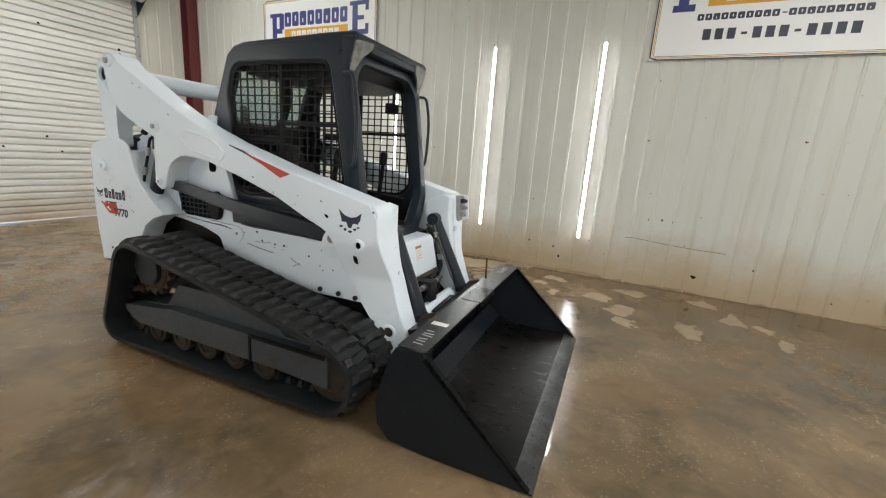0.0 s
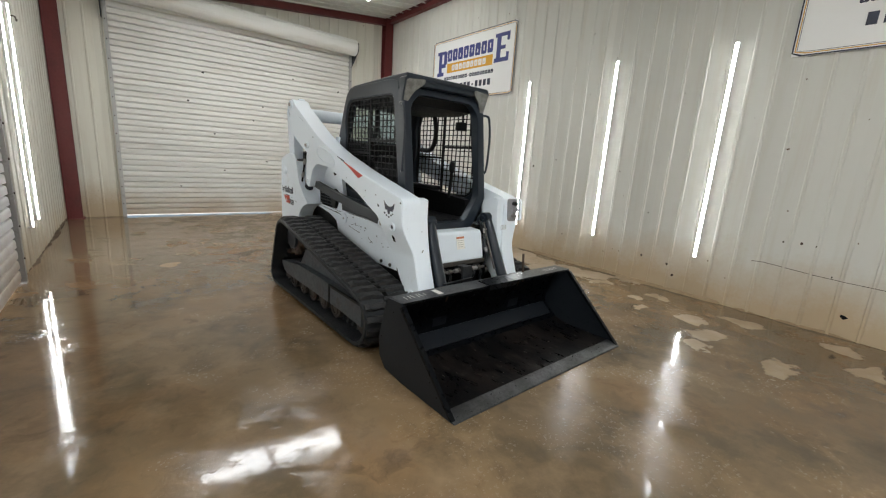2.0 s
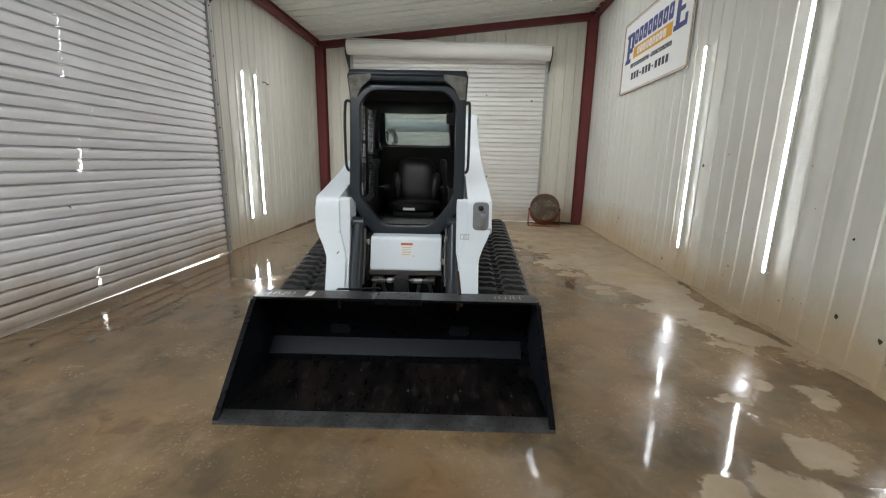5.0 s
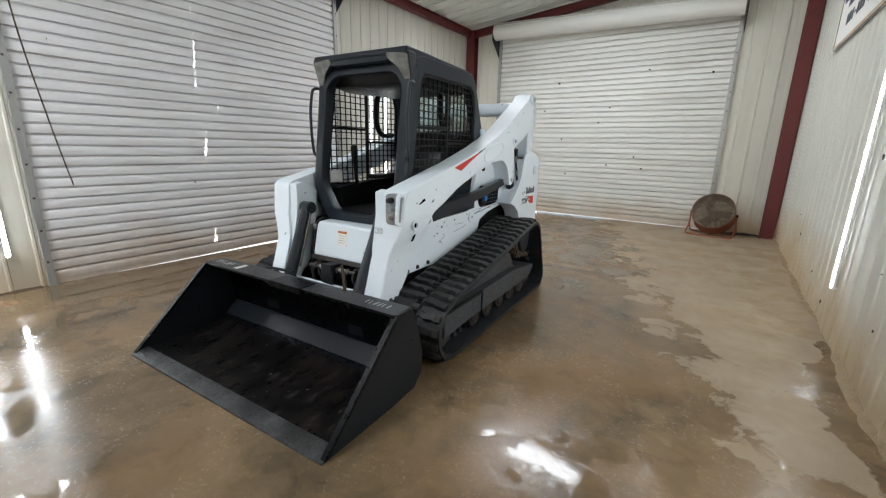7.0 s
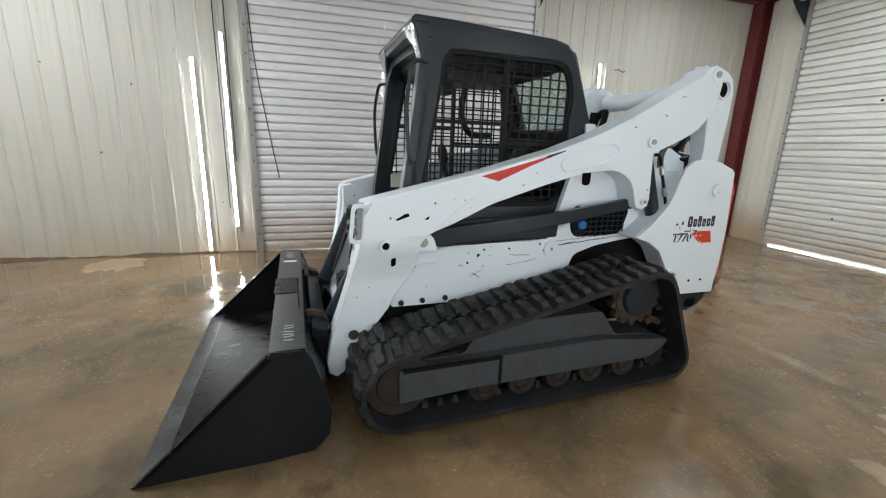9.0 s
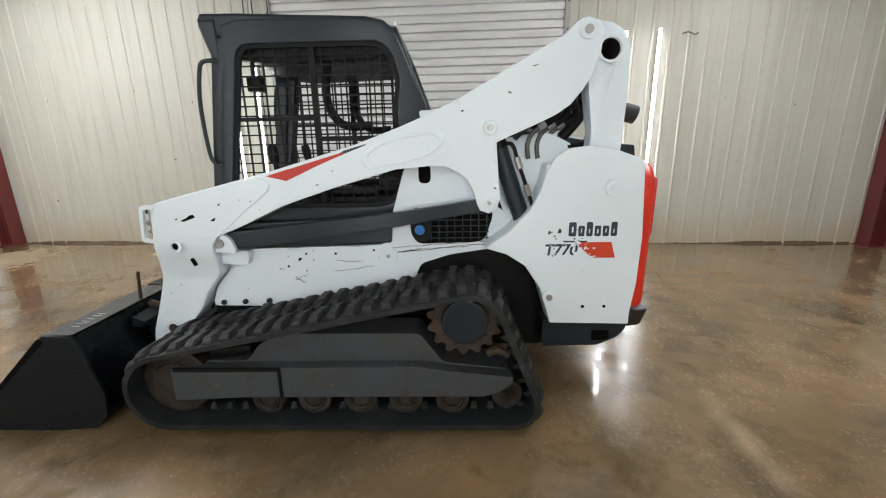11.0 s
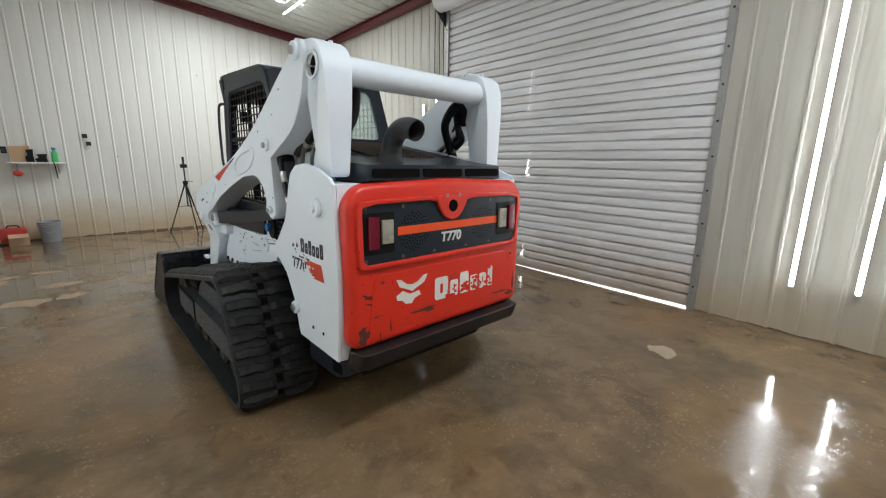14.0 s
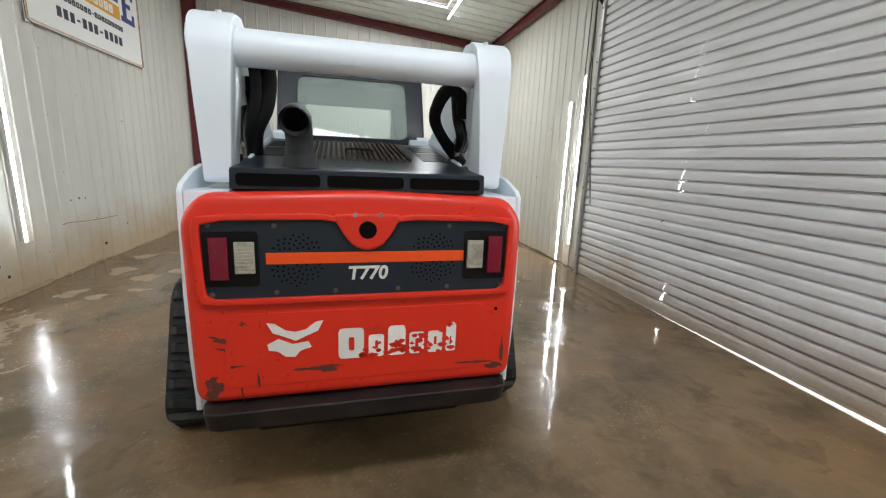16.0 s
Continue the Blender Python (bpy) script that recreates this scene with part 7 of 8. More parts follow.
for s in (1, -1):
    bm = bmesh.new()
    prism(bm, [(-1.845, 0.004), (-1.80, 0.030), (-1.285, 0.515), (-1.265, 0.548), (-1.12, 0.540), (-1.09, 0.49), (-1.015, 0.22), (-1.03, 0.09), (-1.10, 0.018), (-1.30, 0.002)], "x", s * BW, s * (BW + 0.014))
    part("side_plate", bm, BUCKET_OUT, bucket, "black welded side plate")
    bm = bmesh.new()
    prism(bm, [(-1.80, 0.022), (-1.83, 0.012), (-1.288, 0.532), (-1.265, 0.515)], "x", s * (BW - 0.012), s * (BW + 0.020))
    part("side_edge", bm, BUCKET, bucket)
bm = bmesh.new()
box(bm, -BW, BW, -1.275, -1.12, 0.5455, 0.5475)
part("top_lip", bm, EDGE, bucket, "scuffed top lip")
bm = bmesh.new()
prism(bm, [(-1.288, 0.512), (-1.284, 0.5525), (-1.15, 0.5525), (-1.15, 0.5478), (-1.276, 0.5478), (-1.280, 0.512)], "x", -0.135, 0.17)
part("lip_patch", bm, BUCKET, bucket, "dark plate welded over the lip")
random.seed(3)
for x0, n in ((-0.86, 6), (0.66, 6)):
    for k in range(n):
        x = x0 + k * 0.033
        bm = bmesh.new()
        pipe(bm, [(x, -1.22 + random.uniform(-0.01, 0.01), 0.548), (x + random.uniform(-0.01, 0.012), -1.17, 0.548)], 0.0025, 5)
        part("chalk_mark", bm, CHALK, bucket)
bm = bmesh.new()
box(bm, -0.605, -0.562, -1.245, -1.15, 0.547, 0.549)
part("sticker", bm, LABEL, bucket, "small pale sticker")
bm = bmesh.new()
for s in (1, -1):
    prism(bm, [(-1.04, 0.10), (-0.93, 0.14), (-0.91, 0.30), (-1.0, 0.46), (-1.10, 0.49)], "x", s * 0.36, s * 0.50)
prism(bm, [(-1.09, 0.44), (-1.02, 0.43), (-1.0, 0.47), (-1.08, 0.50)], "x", -0.60, 0.60)
bevelled(bm, 0.008)
part("quick_attach", bm, BUCKET_OUT, loader, "dark quick-attach plate behind the bucket")
bm = bmesh.new()
prism(bm, [(0.424, 0.46), (0.448, 0.46), (0.416, 0.716), (0.398, 0.716)], "y", -1.148, -1.136)
bevelled(bm, 0.003)
part("lock_lever", bm, RUST, loader, "rusty upright locking lever")
bm = bmesh.new()
prism(bm, [(-0.44, 0.545), (-0.43, 0.552), (-0.14, 0.566), (-0.13, 0.556), (-0.30, 0.546)], "y", -1.10, -1.072)
bevelled(bm, 0.003)
part("lock_lever", bm, BLACK, loader, "black folded locking lever")
for s in (1, -1):
    bm = bmesh.new()
    prism(bm, rounded([(-1.10, 0.40), (-1.135, 0.50), (-1.09, 0.535), (-1.0, 0.50), (-0.965, 0.40), (-0.99, 0.34)], 0.02), "x", s * 0.405, s * 0.425)
    lw = part("latch_plate", bm, RUST, loader, "rusty latch plate of the quick attach")
    bm = bmesh.new()
    disc(bm, (s * 0.415 - 0.025, -1.05, 0.455), "x", 0.030, 0.05, 16)
    part("latch_pivot", bm, GREASY, lw, "greasy latch pivot")
    bm = bmesh.new()
    pipe(bm, smooth_line([(s * 0.45, -1.0, 0.44), (s * 0.455, -0.97, 0.36), (s * 0.455, -0.985, 0.24)], 4), 0.022, 10)
    part("latch_spring", bm, GREASY, lw, "greasy latch spring")

# ---- rear of the machine ----
bm = bmesh.new()
gate = rounded([(-0.634, 0.535), (0.634, 0.535), (0.640, 1.25), (0.57, 1.335), (0.0, 1.355), (-0.57, 1.335), (-0.640, 1.25)], 0.07, 6)
prism(bm, gate, "y", 1.765, 1.862)
bevelled(bm, 0.046, 6)
tail = part("tailgate", bm, RED, loader, "red scratched tailgate with worn white lettering", Matrix.Translation((0, -0.018, 0)))


def rear_frame(x, z, y=1.863):
    """A frame on the tailgate: u to the reader's right, v up, w outwards."""
    return Matrix(((-1, 0, 0, x), (0, 0, 1, y), (0, 1, 0, z), (0, 0, 0, 1)))


bm = bmesh.new()
prism(bm, rounded([(-0.565, 0.955), (0.565, 0.955), (0.572, 1.245), (0.16, 1.25), (0.10, 1.235), (0.055, 1.155), (0.0, 1.135), (-0.055, 1.155), (-0.10, 1.235), (-0.16, 1.25), (-0.572, 1.245)], 0.03), "y", 1.855, 1.867)
bevelled(bm, 0.003)
grille = part("grille_panel", bm, GREY, tail, "charcoal plastic grille panel")
bm = bmesh.new()
ring_plate(bm, rounded([(-0.59, 0.935), (0.59, 0.935), (0.597, 1.262), (0.17, 1.27), (0.10, 1.255), (0.0, 1.262), (-0.10, 1.255), (-0.17, 1.27), (-0.597, 1.262)], 0.035),
           rounded([(-0.563, 0.957), (0.563, 0.957), (0.57, 1.243), (0.16, 1.248), (0.10, 1.235), (0.0, 1.243), (-0.10, 1.235), (-0.16, 1.248), (-0.57, 1.243)], 0.03), lambda p: (p[0], 1.856, p[1]), lambda p: (p[0], 1.882, p[1]), 144)
bevelled(bm, 0.011, 4, 50)
part("panel_rim", bm, RED, tail)
bm = bmesh.new()
prism(bm, rounded([(-0.13, 1.27), (0.13, 1.27), (0.095, 1.20), (0.055, 1.148), (0.0, 1.13), (-0.055, 1.148), (-0.095, 1.20)], 0.03), "y", 1.858, 1.884)
bevelled(bm, 0.011, 4, 50)
part("handle_boss", bm, RED, tail)
bm = bmesh.new()
disc(bm, (0.0, 1.881, 1.211), "y", 0.033, 0.004, 28)
part("lock_hole", bm, HOLE, tail)
for x in (-0.048, 0.046):
    bm = bmesh.new()
    disc(bm, (x, 1.880, 1.268), "y", 0.009, 0.005, 10)
    part("rivet", bm, STEEL, tail)
for x in (-0.555, -0.32, -0.12, 0.12, 0.33, 0.545):
    for z in (0.975, 1.225):
        if abs(x) > 0.13 or z < 1:
            bm = bmesh.new()
            disc(bm, (x, 1.866, z), "y", 0.009, 0.004, 10)
            part("bolt", bm, GREASY, grille)
bm = bmesh.new()
box(bm, -0.385, 0.362, 1.866, 1.869, 1.083, 1.125)
part("stripe", bm, ORANGE, grille, "bright orange-red stripe")
for x in (0.255, -0.26):
    bm = bmesh.new()
    for k in range(96):
        r = 0.012 * math.sqrt(k + 1)
        a = k * 2.39996
        px, pz = x + r * math.cos(a) * 0.85, 1.095 + r * math.sin(a) * 0.85
        if not 1.078 < pz < 1.13:
            disc(bm, (px, 1.866, pz), "y", 0.0045, 0.0014, 6)
    part("vent_perforation", bm, HOLE, grille)["kind"] = "stuff"
for s in (1, -1):
    bm = bmesh.new()
    prism(bm, rounded([(s * 0.565, 1.005), (s * 0.565, 1.205), (s * 0.385, 1.205), (s * 0.385, 1.005)], 0.015), "y", 1.864, 1.872)
    tl = part("tail_lamp", bm, BLACK, tail, "tail lamp with red and milky lenses")
    bm = bmesh.new()
    box(bm, *sorted((s * 0.543, s * 0.482)), 1.870, 1.890, 1.032, 1.186)
    bevelled(bm, 0.006)
    part("red_lens", bm, REDLENS, tl, "dark red lens")
    bm = bmesh.new()
    box(bm, *sorted((s * 0.464, s * 0.397)), 1.870, 1.884, 1.052, 1.168)
    bevelled(bm, 0.004)
    wl = part("white_lens", bm, WHITELENS, tl, "ribbed milky lens")
    for k in range(9):
        bm = bmesh.new()
        box(bm, *sorted((s * 0.461, s * 0.400)), 1.883, 1.8865, 1.057 + k * 0.0122, 1.063 + k * 0.0122)
        part("lens_rib", bm, WHITELENS, wl)
lettering("T770", 0.072, 0.002, LABEL, grille, "model_number", rear_frame(0.0, 1.040, 1.869), 0.14, 0.002)["label"] = "white raised model number"
bm = bmesh.new()
prism(bm, rounded([(-0.53, 0.60), (0.54, 0.60), (0.50, 0.895), (-0.49, 0.895)], 0.04), "y", 1.856, 1.8655)
bevelled(bm, 0.004, 2, 50)
part("lower_field", bm, RED, tail)
cat_head(tail, LABEL, rear_frame(0.27, 0.79, 1.8657), 0.205)
word_blocks(tail, LABEL, rear_frame(0.112, 0.688, 1.8657), (0.105, 0.066, 0.076, 0.066, 0.066, 0.045), 0.128, 0.012)
# worn patches torn out of the lettering
random.seed(8)
for k in range(60):
    x = random.uniform(-0.40, 0.02)
    z, r = 0.688 + abs(random.gauss(0, 0.020 + max(0, -x) * 0.12)), random.uniform(0.006, 0.017)
    bm = bmesh.new()
    prism(bm, [(x + r * random.uniform(0.6, 1.5) * math.cos(a * math.tau / 7), z + r * random.uniform(0.4, 1.0) * math.sin(a * math.tau / 7)) for a in range(7)], "y", 1.8660, 1.8680)
    part("paint_loss", bm, RED, tail)
# scrapes
GRIME = worn("brown_scuff", (0.15, 0.030, 0.018), (0.03, 0.016, 0.012), 0.7, amount=(0.38, 0.62), scale=30)
for n, (x, z, w, h, tilt, y) in enumerate(((0.20, 0.655, 0.19, 0.016, 0.02, 1.8657), (0.555, 0.60, 0.07, 0.05, -0.6, 1.8622), (0.57, 0.575, 0.05, 0.03, 0.2, 1.8622), (0.535, 0.80, 0.08, 0.014, 0.35, 1.8622), (0.53, 0.76, 0.05, 0.008, 0.2, 1.8622), (-0.44, 0.625, 0.20, 0.010, 0.05, 1.8657), (-0.53, 0.60, 0.10, 0.028, 0.25, 1.8622), (0.41, 0.63, 0.010, 0.06, 0.0, 1.8657), (0.47, 0.585, 0.008, 0.05, 0.0, 1.8622), (0.48, 0.69, 0.05, 0.006, 0.1, 1.8657), (0.45, 0.86, 0.03, 0.008, 0.6, 1.8657), (-0.585, 0.66, 0.02, 0.09, 0.0, 1.8622))):
    random.seed(50 + n)
    for k in range(3):
        bm = bmesh.new()
        q = [(w * (0.5 + random.uniform(-0.2, 0.1)) / (1 + k * 0.6) * math.cos(a * math.tau / 16), h * (0.5 + random.uniform(-0.35, 0.1)) * math.sin(a * math.tau / 16)) for a in range(16)]
        ox, oz = (0.0, 0.0) if k == 0 else (random.uniform(-0.4, 0.4) * w, random.uniform(-0.8, 0.8) * h)
        prism(bm, [(x + ox + u, z + oz + v + tilt * u) for u, v in q], "y", y - 0.001, y + 0.0004 + 0.0002 * k)
        part("scrape", bm, GRIME, tail, "dark rubbed scrape" if k == 0 else "")
bm = bmesh.new()
disc(bm, (-0.545, 1.86, 0.865), "y", 0.008, 0.004, 10)
for k in range(3):
    disc(bm, (0.10 + k * 0.025, 1.86, 0.885), "y", 0.005, 0.003, 8)
part("drilled_holes", bm, HOLE, tail)
bm = bmesh.new()
prism(bm, rounded([(-0.585, 1.75), (-0.622, 1.80), (-0.600, 1.885), (-0.56, 1.902), (0.56, 1.902), (0.600, 1.885), (0.622, 1.80), (0.585, 1.75)], 0.03), "z", 0.430, 0.528)
for v in bm.verts:
    if v.co.z < 0.45:
        v.co.y -= 0.035
bevelled(bm, 0.014, 3)
part("rear_bumper", bm, BUMPER, loader, "dark scuffed rear bumper bar")
for s in (1, -1):
    bm = bmesh.new()
    prism(bm, rounded([(1.30, 0.30), (1.62, 0.305), (1.73, 0.355), (1.775, 0.41), (1.775, 0.47), (1.30, 0.47)], 0.03), "x", s * 0.44, s * 0.60)
    bevelled(bm, 0.008)
    ft = part("tie_down_bracket", bm, GREY, loader, "charcoal lower rear bracket")
    bm = bmesh.new()
    prism(bm, rounded([(1.58, 0.335), (1.68, 0.34), (1.68, 0.40), (1.58, 0.40)], 0.015), "x", s * 0.600, s * 0.602)
    part("slot", bm, HOLE, ft)

# engine cover, louvres and exhaust
bm = bmesh.new()
prism(bm, [(0.70, 1.36), (0.70, 1.55), (0.78, 1.565), (1.62, 1.435), (1.775, 1.425), (1.785, 1.345), (1.70, 1.33)], "x", -0.485, 0.485)
bevelled(bm, 0.014, 2)
cover = part("engine_cover", bm, GREY, loader, "charcoal sloping engine cover with louvres")


def on_cover(y):
    return 1.565 - (y - 0.78) * 0.1548


for k in range(19):
    x = -0.235 + k * 0.026
    bm = bmesh.new()
    y0, y1 = 0.84, 1.44
    vs = [bm.verts.new((x + dx, y, on_cover(y) + dz)) for y in (y0, y1) for dx, dz in ((0, 0.0), (0.012, 0.0), (0.012, 0.014), (0, 0.014))]
    bm.faces.new(vs[:4][::-1]), bm.faces.new(vs[4:])
    for i in range(4):
        j = (i + 1) % 4
        bm.faces.new((vs[i], vs[j], vs[4 + j], vs[4 + i]))
    part("louvre", bm, RUST, cover)
bm = bmesh.new()
pipe(bm, smooth_line([(-0.06, 1.30, on_cover(1.30) + 0.010), (-0.055, 1.30, on_cover(1.30) + 0.030), (0.055, 1.30, on_cover(1.30) + 0.030), (0.06, 1.30, on_cover(1.30) + 0.010)], 4), 0.006, 8)
part("cover_handle", bm, RUST, cover, "small rusty bar handle")
for s in (1, -1):
    for y0, y1 in ((0.90, 1.10), (1.15, 1.40)):
        bm = bmesh.new()
        vs = [bm.verts.new((s * x, y, on_cover(y) + dz)) for dz in (-0.004, 0.0025) for x, y in ((0.30, y0), (0.44, y0), (0.44, y1), (0.30, y1))]
        bm.faces.new(vs[:4][::-1]), bm.faces.new(vs[4:])
        for i in range(4):
            j = (i + 1) % 4
            bm.faces.new((vs[i], vs[j], vs[4 + j], vs[4 + i]))
        part("cover_pad", bm, BLACK, cover)
for x0, x1 in ((-0.46, -0.17), (-0.145, 0.145), (0.17, 0.46)):
    bm = bmesh.new()
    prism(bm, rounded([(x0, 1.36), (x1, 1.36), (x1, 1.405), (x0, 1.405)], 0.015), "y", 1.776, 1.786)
    part("rear_vent", bm, HOLE, cover, "rear vent slot, inside shade painted near black")
bm = bmesh.new()
pipe(bm, smooth_line([(0.25, 1.645, 1.42), (0.25, 1.65, 1.49), (0.25, 1.668, 1.55), (0.25, 1.72, 1.595), (0.25, 1.79, 1.603), (0.25, 1.855, 1.586)], 6), 0.052, 22, caps=False)
pipe(bm, smooth_line([(0.25, 1.645, 1.42), (0.25, 1.65, 1.49), (0.25, 1.668, 1.55), (0.25, 1.72, 1.595), (0.25, 1.79, 1.603), (0.25, 1.855, 1.586)], 6), 0.046, 22, caps=False)
pipe(bm, [(0.25, 1.64, 1.415), (0.25, 1.64, 1.44), (0.25, 1.641, 1.475), (0.25, 1.645, 1.50)], [0.085, 0.070, 0.060, 0.053], 24)
part("exhaust_pipe", bm, SOOT, loader, "dark grey bent exhaust stack")
for s in (1, -1):
    bm = bmesh.new()
    prism(bm, [(0.90, 1.44), (0.90, 1.56), (0.94, 1.565), (1.50, 1.46), (1.50, 1.40)], "x", s * 0.455, s * 0.468)
    part("cover_rail", bm, WHITE, loader, "white steel rail beside the engine cover")
    bm = bmesh.new()
    box(bm, s * 0.40 - 0.06, s * 0.40 + 0.06, 0.72, 0.76, 1.55, 1.60)
    bevelled(bm, 0.008)
    part("hinge_block", bm, WHITE, loader)

# ---- loose things round the walls ----
def drum_fan(m):
    """A round drum fan tipped back on a tubular stand."""
    f = base("drum_fan", "dusty round drum fan on a faded orange tube stand", "fan", m)
    tilt = pose(0, 0, 0.375, -30)
    bm = bmesh.new()
    disc(bm, (0, -0.14, 0), "y", 0.335, 0.28, 44, 0.325)
    part("drum", bm, FANORANGE, f, "faded orange drum shell", tilt)
    for y, lab in ((-0.145, "front guard"), (0.145, "rear guard")):
        g = None
        for k in range(20, -1, -1):
            r = 0.03 + k * 0.0147
            bm = bmesh.new()
            pipe(bm, [(r * math.cos(a * math.tau / 36), y - 0.02 * (1 - r / 0.33), r * math.sin(a * math.tau / 36)) for a in range(36)], 0.0046, 5, closed=True)
            if g is None:
                g = part("guard", bm, FANMESH, f, "dusty wire fan guard", tilt)
            else:
                part("guard_ring", bm, FANMESH, g)
        for k in range(10):
            a = k * math.tau / 10
            bm = bmesh.new()
            pipe(bm, [(0.03 * math.cos(a), y - 0.018, 0.03 * math.sin(a)), (0.33 * math.cos(a), y, 0.33 * math.sin(a))], 0.005, 5)
            part("guard_spoke", bm, FANMESH, g)
        bm = bmesh.new()
        disc(bm, (0, y - 0.024, 0), "y", 0.04, 0.01, 20)
        part("badge", bm, FANMESH, g)
    bm = bmesh.new()
    disc(bm, (0, 0.0, 0), "y", 0.09, 0.12, 24)
    part("motor", bm, RUST, f, "", tilt)
    for k in range(3):
        bm = bmesh.new()
        a = k * math.tau / 3
        quad = [(0.07, -0.02), (0.26, -0.05), (0.27, 0.05), (0.08, 0.04)]
        vs = []
        for off in (0, 0.004):
            for r, w in quad:
                p = Matrix.Rotation(a, 4, "Y") @ Vector((r, -0.02 + w * 0.6 + off, w * 1.6))
                vs.append(bm.verts.new(p))
        bm.faces.new(vs[:4][::-1]), bm.faces.new(vs[4:])
        for i in range(4):
            j = (i + 1) % 4
            bm.faces.new((vs[i], vs[j], vs[4 + j], vs[4 + i]))
        part("blade", bm, RUST, f, "", tilt)
    bm = bmesh.new()
    pipe(bm, smooth_line([(-0.352, 0.0, 0.375), (-0.355, -0.04, 0.16), (-0.355, -0.22, 0.03), (-0.24, -0.27, 0.014), (0.24, -0.27, 0.014), (0.355, -0.22, 0.03), (0.355, -0.04, 0.16), (0.352, 0.0, 0.375)], 6), 0.014, 10)
    part("front_stand", bm, FANORANGE, f, "bent orange stand tube")
    bm = bmesh.new()
    pipe(bm, smooth_line([(-0.355, -0.02, 0.25), (-0.355, 0.10, 0.05), (-0.26, 0.16, 0.014), (0.26, 0.16, 0.014), (0.355, 0.10, 0.05), (0.355, -0.02, 0.25)], 6), 0.013, 10)
    part("rear_stand", bm, FANORANGE, f)
    for s in (1, -1):
        bm = bmesh.new()
        disc(bm, (s * 0.352 - 0.015, 0, 0.375), "x", 0.025, 0.03, 12)
        part("knob", bm, BLACK, f)
    return f


drum_fan(pose(2.20, 5.98, 0, 0, 0, -8))


def tripod(m):
    """A folded-out camera tripod with an empty clamp on top."""
    t = base("tripod", "black camera tripod standing against the wall", "tripod", m)
    top = Vector((0, 0, 0.98))
    for k in range(3):
        a = radians(90 + 120 * k)
        foot = Vector((0.34 * math.cos(a), 0.34 * math.sin(a), 0.012))
        bm = bmesh.new()
        mid = top.lerp(foot, 0.5)
        pipe(bm, [top, mid], 0.014, 8)
        pipe(bm, [mid, foot], 0.010, 8)
        leg = part("leg", bm, BLACK, t)
        bm = bmesh.new()
        disc(bm, (foot.x, foot.y, 0.0), "z", 0.018, 0.03, 10)
        part("rubber_foot", bm, RUBBER, leg)
        bm = bmesh.new()
        pipe(bm, [(0, 0, 0.52), top.lerp(foot, 0.5)], 0.005, 6)
        part("brace", bm, GREY, t)
    bm = bmesh.new()
    pipe(bm, [(0, 0, 0.50), (0, 0, 1.26)], 0.013, 10)
    part("centre_column", bm, GREY, t)
    bm = bmesh.new()
    disc(bm, (0, 0, 0.93), "z", 0.045, 0.07, 14)
    part("shoulder", bm, BLACK, t)
    bm = bmesh.new()
    box(bm, -0.05, 0.05, -0.04, 0.04, 1.25, 1.32)
    bevelled(bm, 0.01)
    hd = part("head", bm, BLACK, t)
    bm = bmesh.new()
    box(bm, -0.018, 0.018, -0.012, 0.012, 1.32, 1.46)
    bevelled(bm, 0.006)
    part("clamp", bm, BLACK, hd)
    bm = bmesh.new()
    pipe(bm, [(0, 0, 1.0), (-0.12, 0.03, 0.99)], 0.006, 6)
    part("crank", bm, GREY, t)


tripod(pose(-0.08, YS + 0.5, 0, 0, 0, 12))

# shelf with small things on the south wall
bm = bmesh.new()
box(bm, 1.62, 2.32, YS + 0.02, YS + 0.24, 1.31, 1.33)
shelf = thing("wall_shelf", bm, WHITE_PLAIN, "small white shelf fixed to the ribbed wall", "shelf")
for x in (1.72, 2.22):
    bm = bmesh.new()
    prism(bm, [(YS + 0.02, 1.31), (YS + 0.20, 1.31), (YS + 0.02, 1.14)], "x", x - 0.006, x + 0.006)
    part("bracket", bm, GREYPLASTIC, shelf)
bm = bmesh.new()
box(bm, -0.13, 0.13, -0.02, 0.02, 0, 0.26)
bevelled(bm, 0.006)
thing("cardboard_sheet", bm, CARD, "pale cardboard piece leaning on the wall above the shelf", "cardboard", m=pose(2.14, YS + 0.07, 1.332, -8, 6, 0))
bm = bmesh.new()
pipe(bm, [(0, 0, 0), (0, 0, 0.15), (0, 0, 0.19), (0, 0, 0.205)], [0.045, 0.045, 0.02, 0.02], 16)
b = thing("spray_bottle", bm, GREEN, "bright green plastic bottle standing on the shelf", "bottle", m=pose(1.74, YS + 0.12, 1.331))
bm = bmesh.new()
disc(bm, (0, 0, 0.205), "z", 0.028, 0.04, 14)
part("cap", bm, BLUECAP, b, "blue cap")
for x, w, h, lab in ((2.04, 0.05, 0.20, "dark spray gun standing on the shelf"), (1.90, 0.075, 0.13, "black cordless tool lying on the shelf")):
    bm = bmesh.new()
    prism(bm, rounded([(-w, 0), (w, 0), (w * 1.2, h * 0.4), (w * 0.5, h * 0.6), (w * 0.9, h), (-w * 0.9, h * 1.05), (-w * 0.7, h * 0.5)], 0.01), "y", -0.03, 0.03)
    bevelled(bm, 0.008)
    thing("hand_tool", bm, BLACK, lab, "tool", m=pose(x, YS + 0.12, 1.331))
bm = bmesh.new()
pipe(bm, smooth_line([(1.76, YS + 0.235, 1.33), (1.75, YS + 0.255, 1.25), (1.74, YS + 0.25, 1.06)], 5), 0.008, 6)
thing("cable", bm, BLACK, "short black cable hanging over the shelf edge", "cable")
bm = bmesh.new()
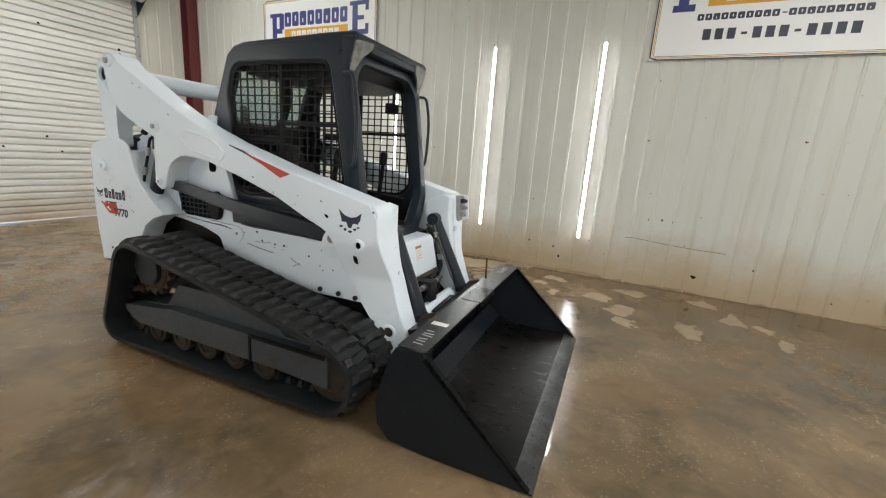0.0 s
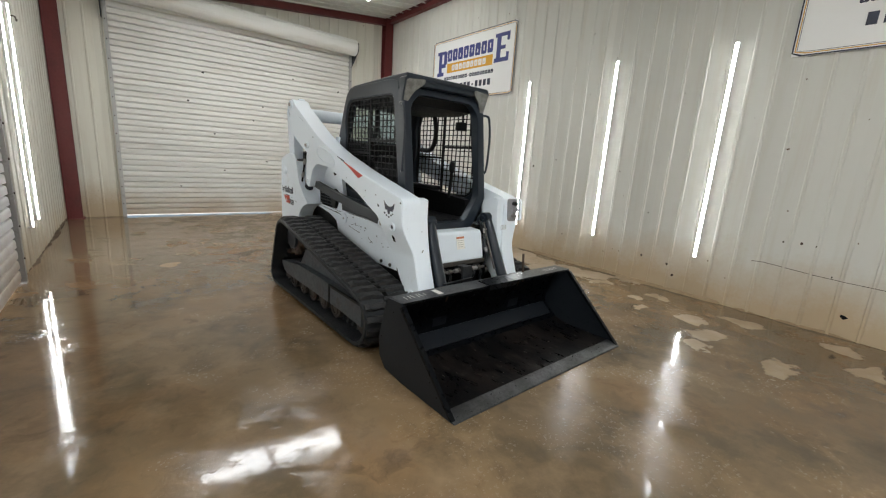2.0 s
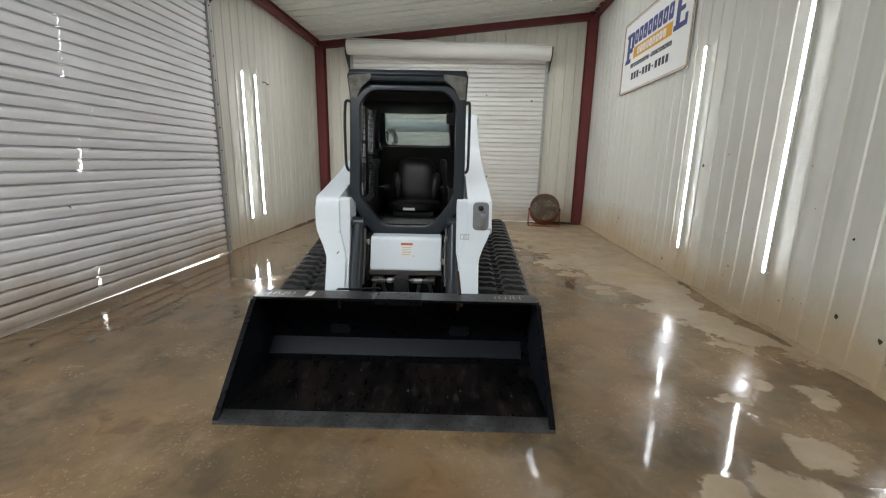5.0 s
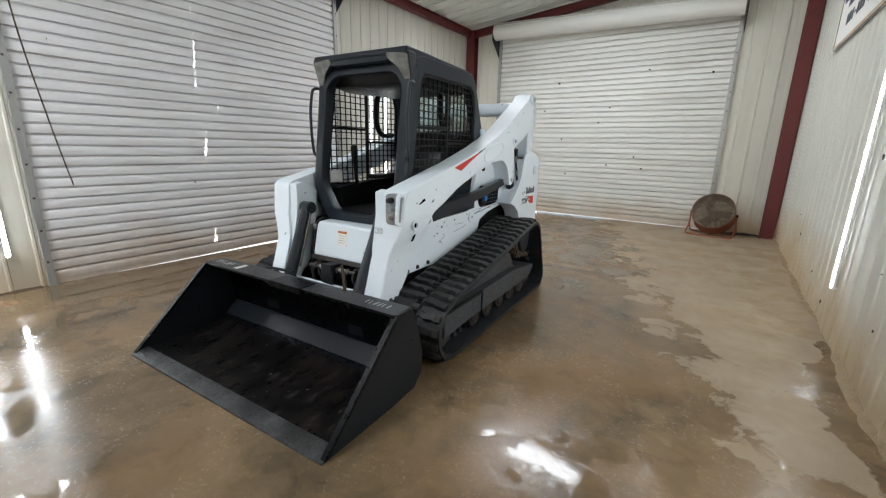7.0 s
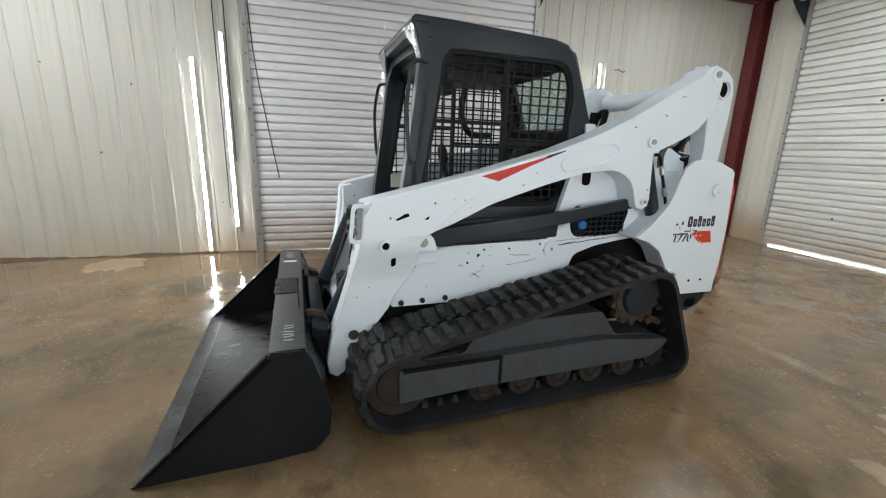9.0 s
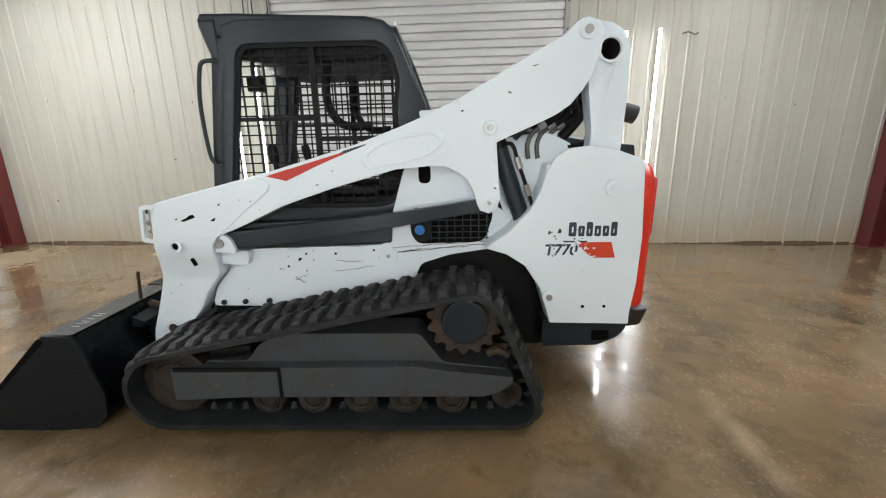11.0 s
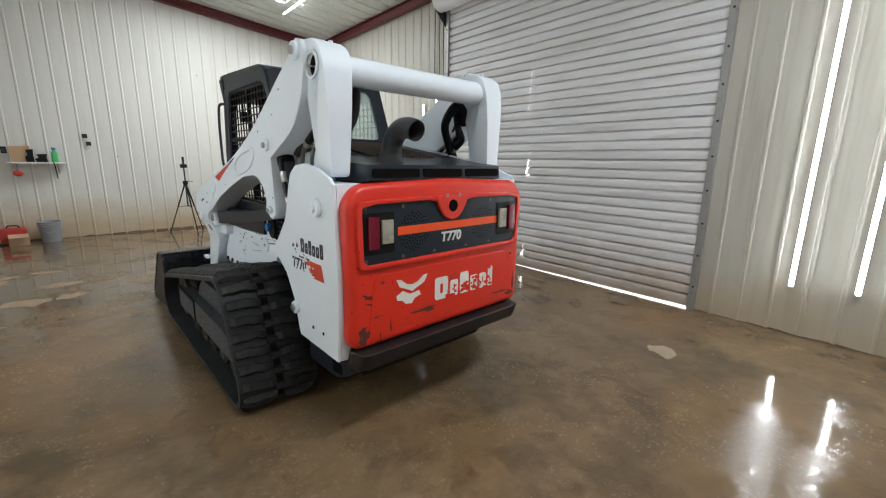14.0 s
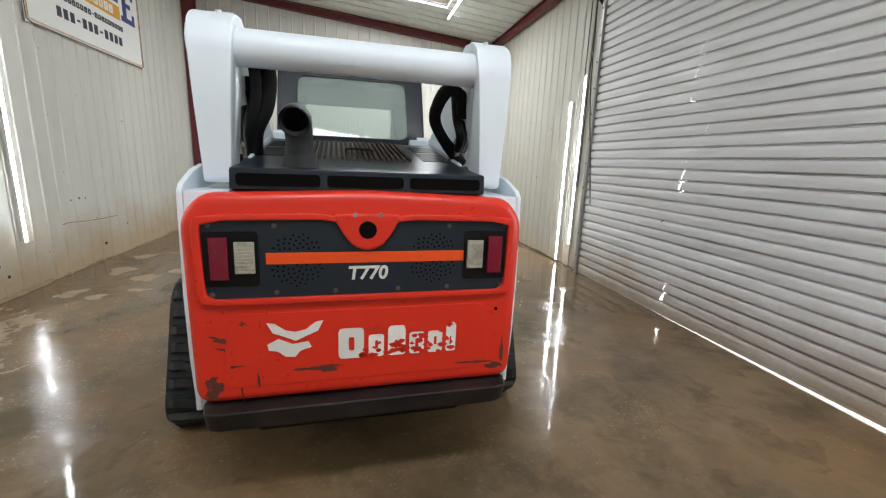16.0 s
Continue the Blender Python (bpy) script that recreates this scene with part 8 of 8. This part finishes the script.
pipe(bm, smooth_line([(2.25, YS + 0.22, 1.31), (2.24, YS + 0.245, 1.26), (2.22, YS + 0.25, 1.20)], 4), [0.004] * 8 + [0.004], 6)
bmesh.ops.create_icosphere(bm, subdivisions=2, radius=0.055, matrix=pose(2.21, YS + 0.25, 1.15) @ Matrix.Diagonal((1.2, 0.6, 0.9, 1)))
thing("red_rag", bm, TOOLRED, "red pouch hanging under the shelf", "pouch")
for x, z, h in ((2.345, 1.52, 0.11), (1.31, 1.79, 0.07), (1.27, 1.66, 0.07)):
    bm = bmesh.new()
    box(bm, x - 0.035, x + 0.035, YS + 0.019, YS + 0.055, z - h / 2, z + h / 2)
    bevelled(bm, 0.006)
    o = thing("outlet_box", bm, BLACK, "small dark electrical outlet box on the wall", "outlet", "wall outlets")
    bm = bmesh.new()
    box(bm, x - 0.022, x + 0.022, YS + 0.0545, YS + 0.058, z - h * 0.3, z + h * 0.3)
    part("cover_plate", bm, GREY, o)

bm = bmesh.new()
pipe(bm, [(0, 0, 0), (0, 0, 0.34)], [0.125, 0.155], 28, caps=False)
pipe(bm, [(0, 0, 0.012), (0, 0, 0.34)], [0.118, 0.148], 28, caps=False)
disc(bm, (0, 0, 0), "z", 0.124, 0.012, 28)
pail = thing("plastic_pail", bm, GREYPLASTIC, "grey plastic pail standing by the wall", "pail", m=pose(1.95, YS + 0.25, 0.0))
bm = bmesh.new()
for z, r in ((0.30, 0.156), (0.27, 0.153)):
    pipe(bm, [(r * math.cos(a * math.tau / 28), r * math.sin(a * math.tau / 28), z) for a in range(28)], 0.006, 6, closed=True)
part("rim", bm, GREYPLASTIC, pail)
bm = bmesh.new()
pipe(bm, smooth_line([(-0.158, 0, 0.29), (-0.12, 0.10, 0.22), (0.0, 0.165, 0.17), (0.12, 0.10, 0.22), (0.158, 0, 0.29)], 5), 0.003, 6)
part("bail_handle", bm, STEEL, pail)
bm = bmesh.new()
box(bm, -0.16, 0.16, -0.10, 0.10, 0.0, 0.26)
bevelled(bm, 0.035, 3)
tb = thing("tool_box", bm, TOOLRED, "red plastic tool case on the floor by the wall", "tool box", m=pose(2.40, YS + 0.22, 0.0))
bm = bmesh.new()
pipe(bm, smooth_line([(-0.07, 0, 0.255), (-0.06, 0, 0.295), (0.06, 0, 0.295), (0.07, 0, 0.255)], 4), 0.010, 8)
part("handle", bm, BLACK, tb)
bm = bmesh.new()
box(bm, -0.12, 0.12, -0.07, 0.07, 0.0, 0.17)
cb = thing("cardboard_box", bm, CARD, "small cardboard box in front of the tool case", "box", m=pose(2.33, YS + 0.42, 0.0, 0, 0, 6))
for s in (1, -1):
    bm = bmesh.new()
    prism(bm, [(0.0, 0.0), (0.07, -0.035), (0.07, -0.032), (0.0, 0.003)], "x", -0.115, 0.115)
    part("flap", bm, CARD, cb, "", pose(0, 0.07 * s, 0.17, 0, 0, 0 if s > 0 else 180))
# hose heap round the south-east column
for cx, cy, n, r, name in ((XE - 0.16, YS + 0.36, 3, 0.17, "coiled_hose"), (2.70, 6.22, 1, 0.14, "coiled_hose")):
    bm = bmesh.new()
    random.seed(int(cx * 10))
    pts = [(cx + (r + 0.02 * math.sin(k * 0.7)) * math.cos(k * math.tau / 24) * 1.3, cy + r * 0.6 * math.sin(k * math.tau / 24), 0.02 + 0.022 * (k / 24) + 0.006 * math.sin(k * 1.3)) for k in range(24 * n)]
    pts += [(cx - 0.3, cy + 0.02, 0.014), (cx - 0.5, cy - 0.02, 0.014)]
    pipe(bm, pts, 0.014, 8)
    thing(name, bm, RUBBER, "black rubber hose coiled on the floor by the column", "hose", "floor hoses")
bm = bmesh.new()
pipe(bm, smooth_line([(XE - 0.30, YS + 0.14, 0.75), (XE - 0.34, YS + 0.16, 0.35), (XE - 0.5, YS + 0.2, 0.03), (XE - 0.9, YS + 0.2, 0.012)], 8), 0.008, 6)
thing("cable", bm, BLACK, "black cable running down to the wet floor", "cable")
# conduits beside the west door
for y in (-1.98, -2.10):
    bm = bmesh.new()
    pipe(bm, [(XW + 0.025, y, 1.2 if y > -2 else 0.6), (XW + 0.025, y, Z_W - 0.15)], 0.007, 6)
    thing("conduit", bm, GREY, "thin dark conduit running up the ribbed wall", "conduit", "wall conduits")
# hook on the west wall
bm = bmesh.new()
pipe(bm, smooth_line([(XW + 0.02, 3.56, 2.72), (XW + 0.05, 3.62, 2.73), (XW + 0.05, 3.70, 2.70), (XW + 0.05, 3.74, 2.72)], 4), 0.008, 6)
thing("wall_hook", bm, RUST, "small dark hook on the cream wall", "hook")
# round fitting on the ceiling
bm = bmesh.new()
disc(bm, (0, 0, -0.04), "z", 0.10, 0.04, 24)
bevelled(bm, 0.01, 2, 60)
thing("ceiling_fitting", bm, WHITE_PLAIN, "small round white fitting on the ceiling", "ceiling fitting", m=pose(1.25, -5.6, roof_z(1.25) - 0.0, 0, -math.degrees(slope), 0))
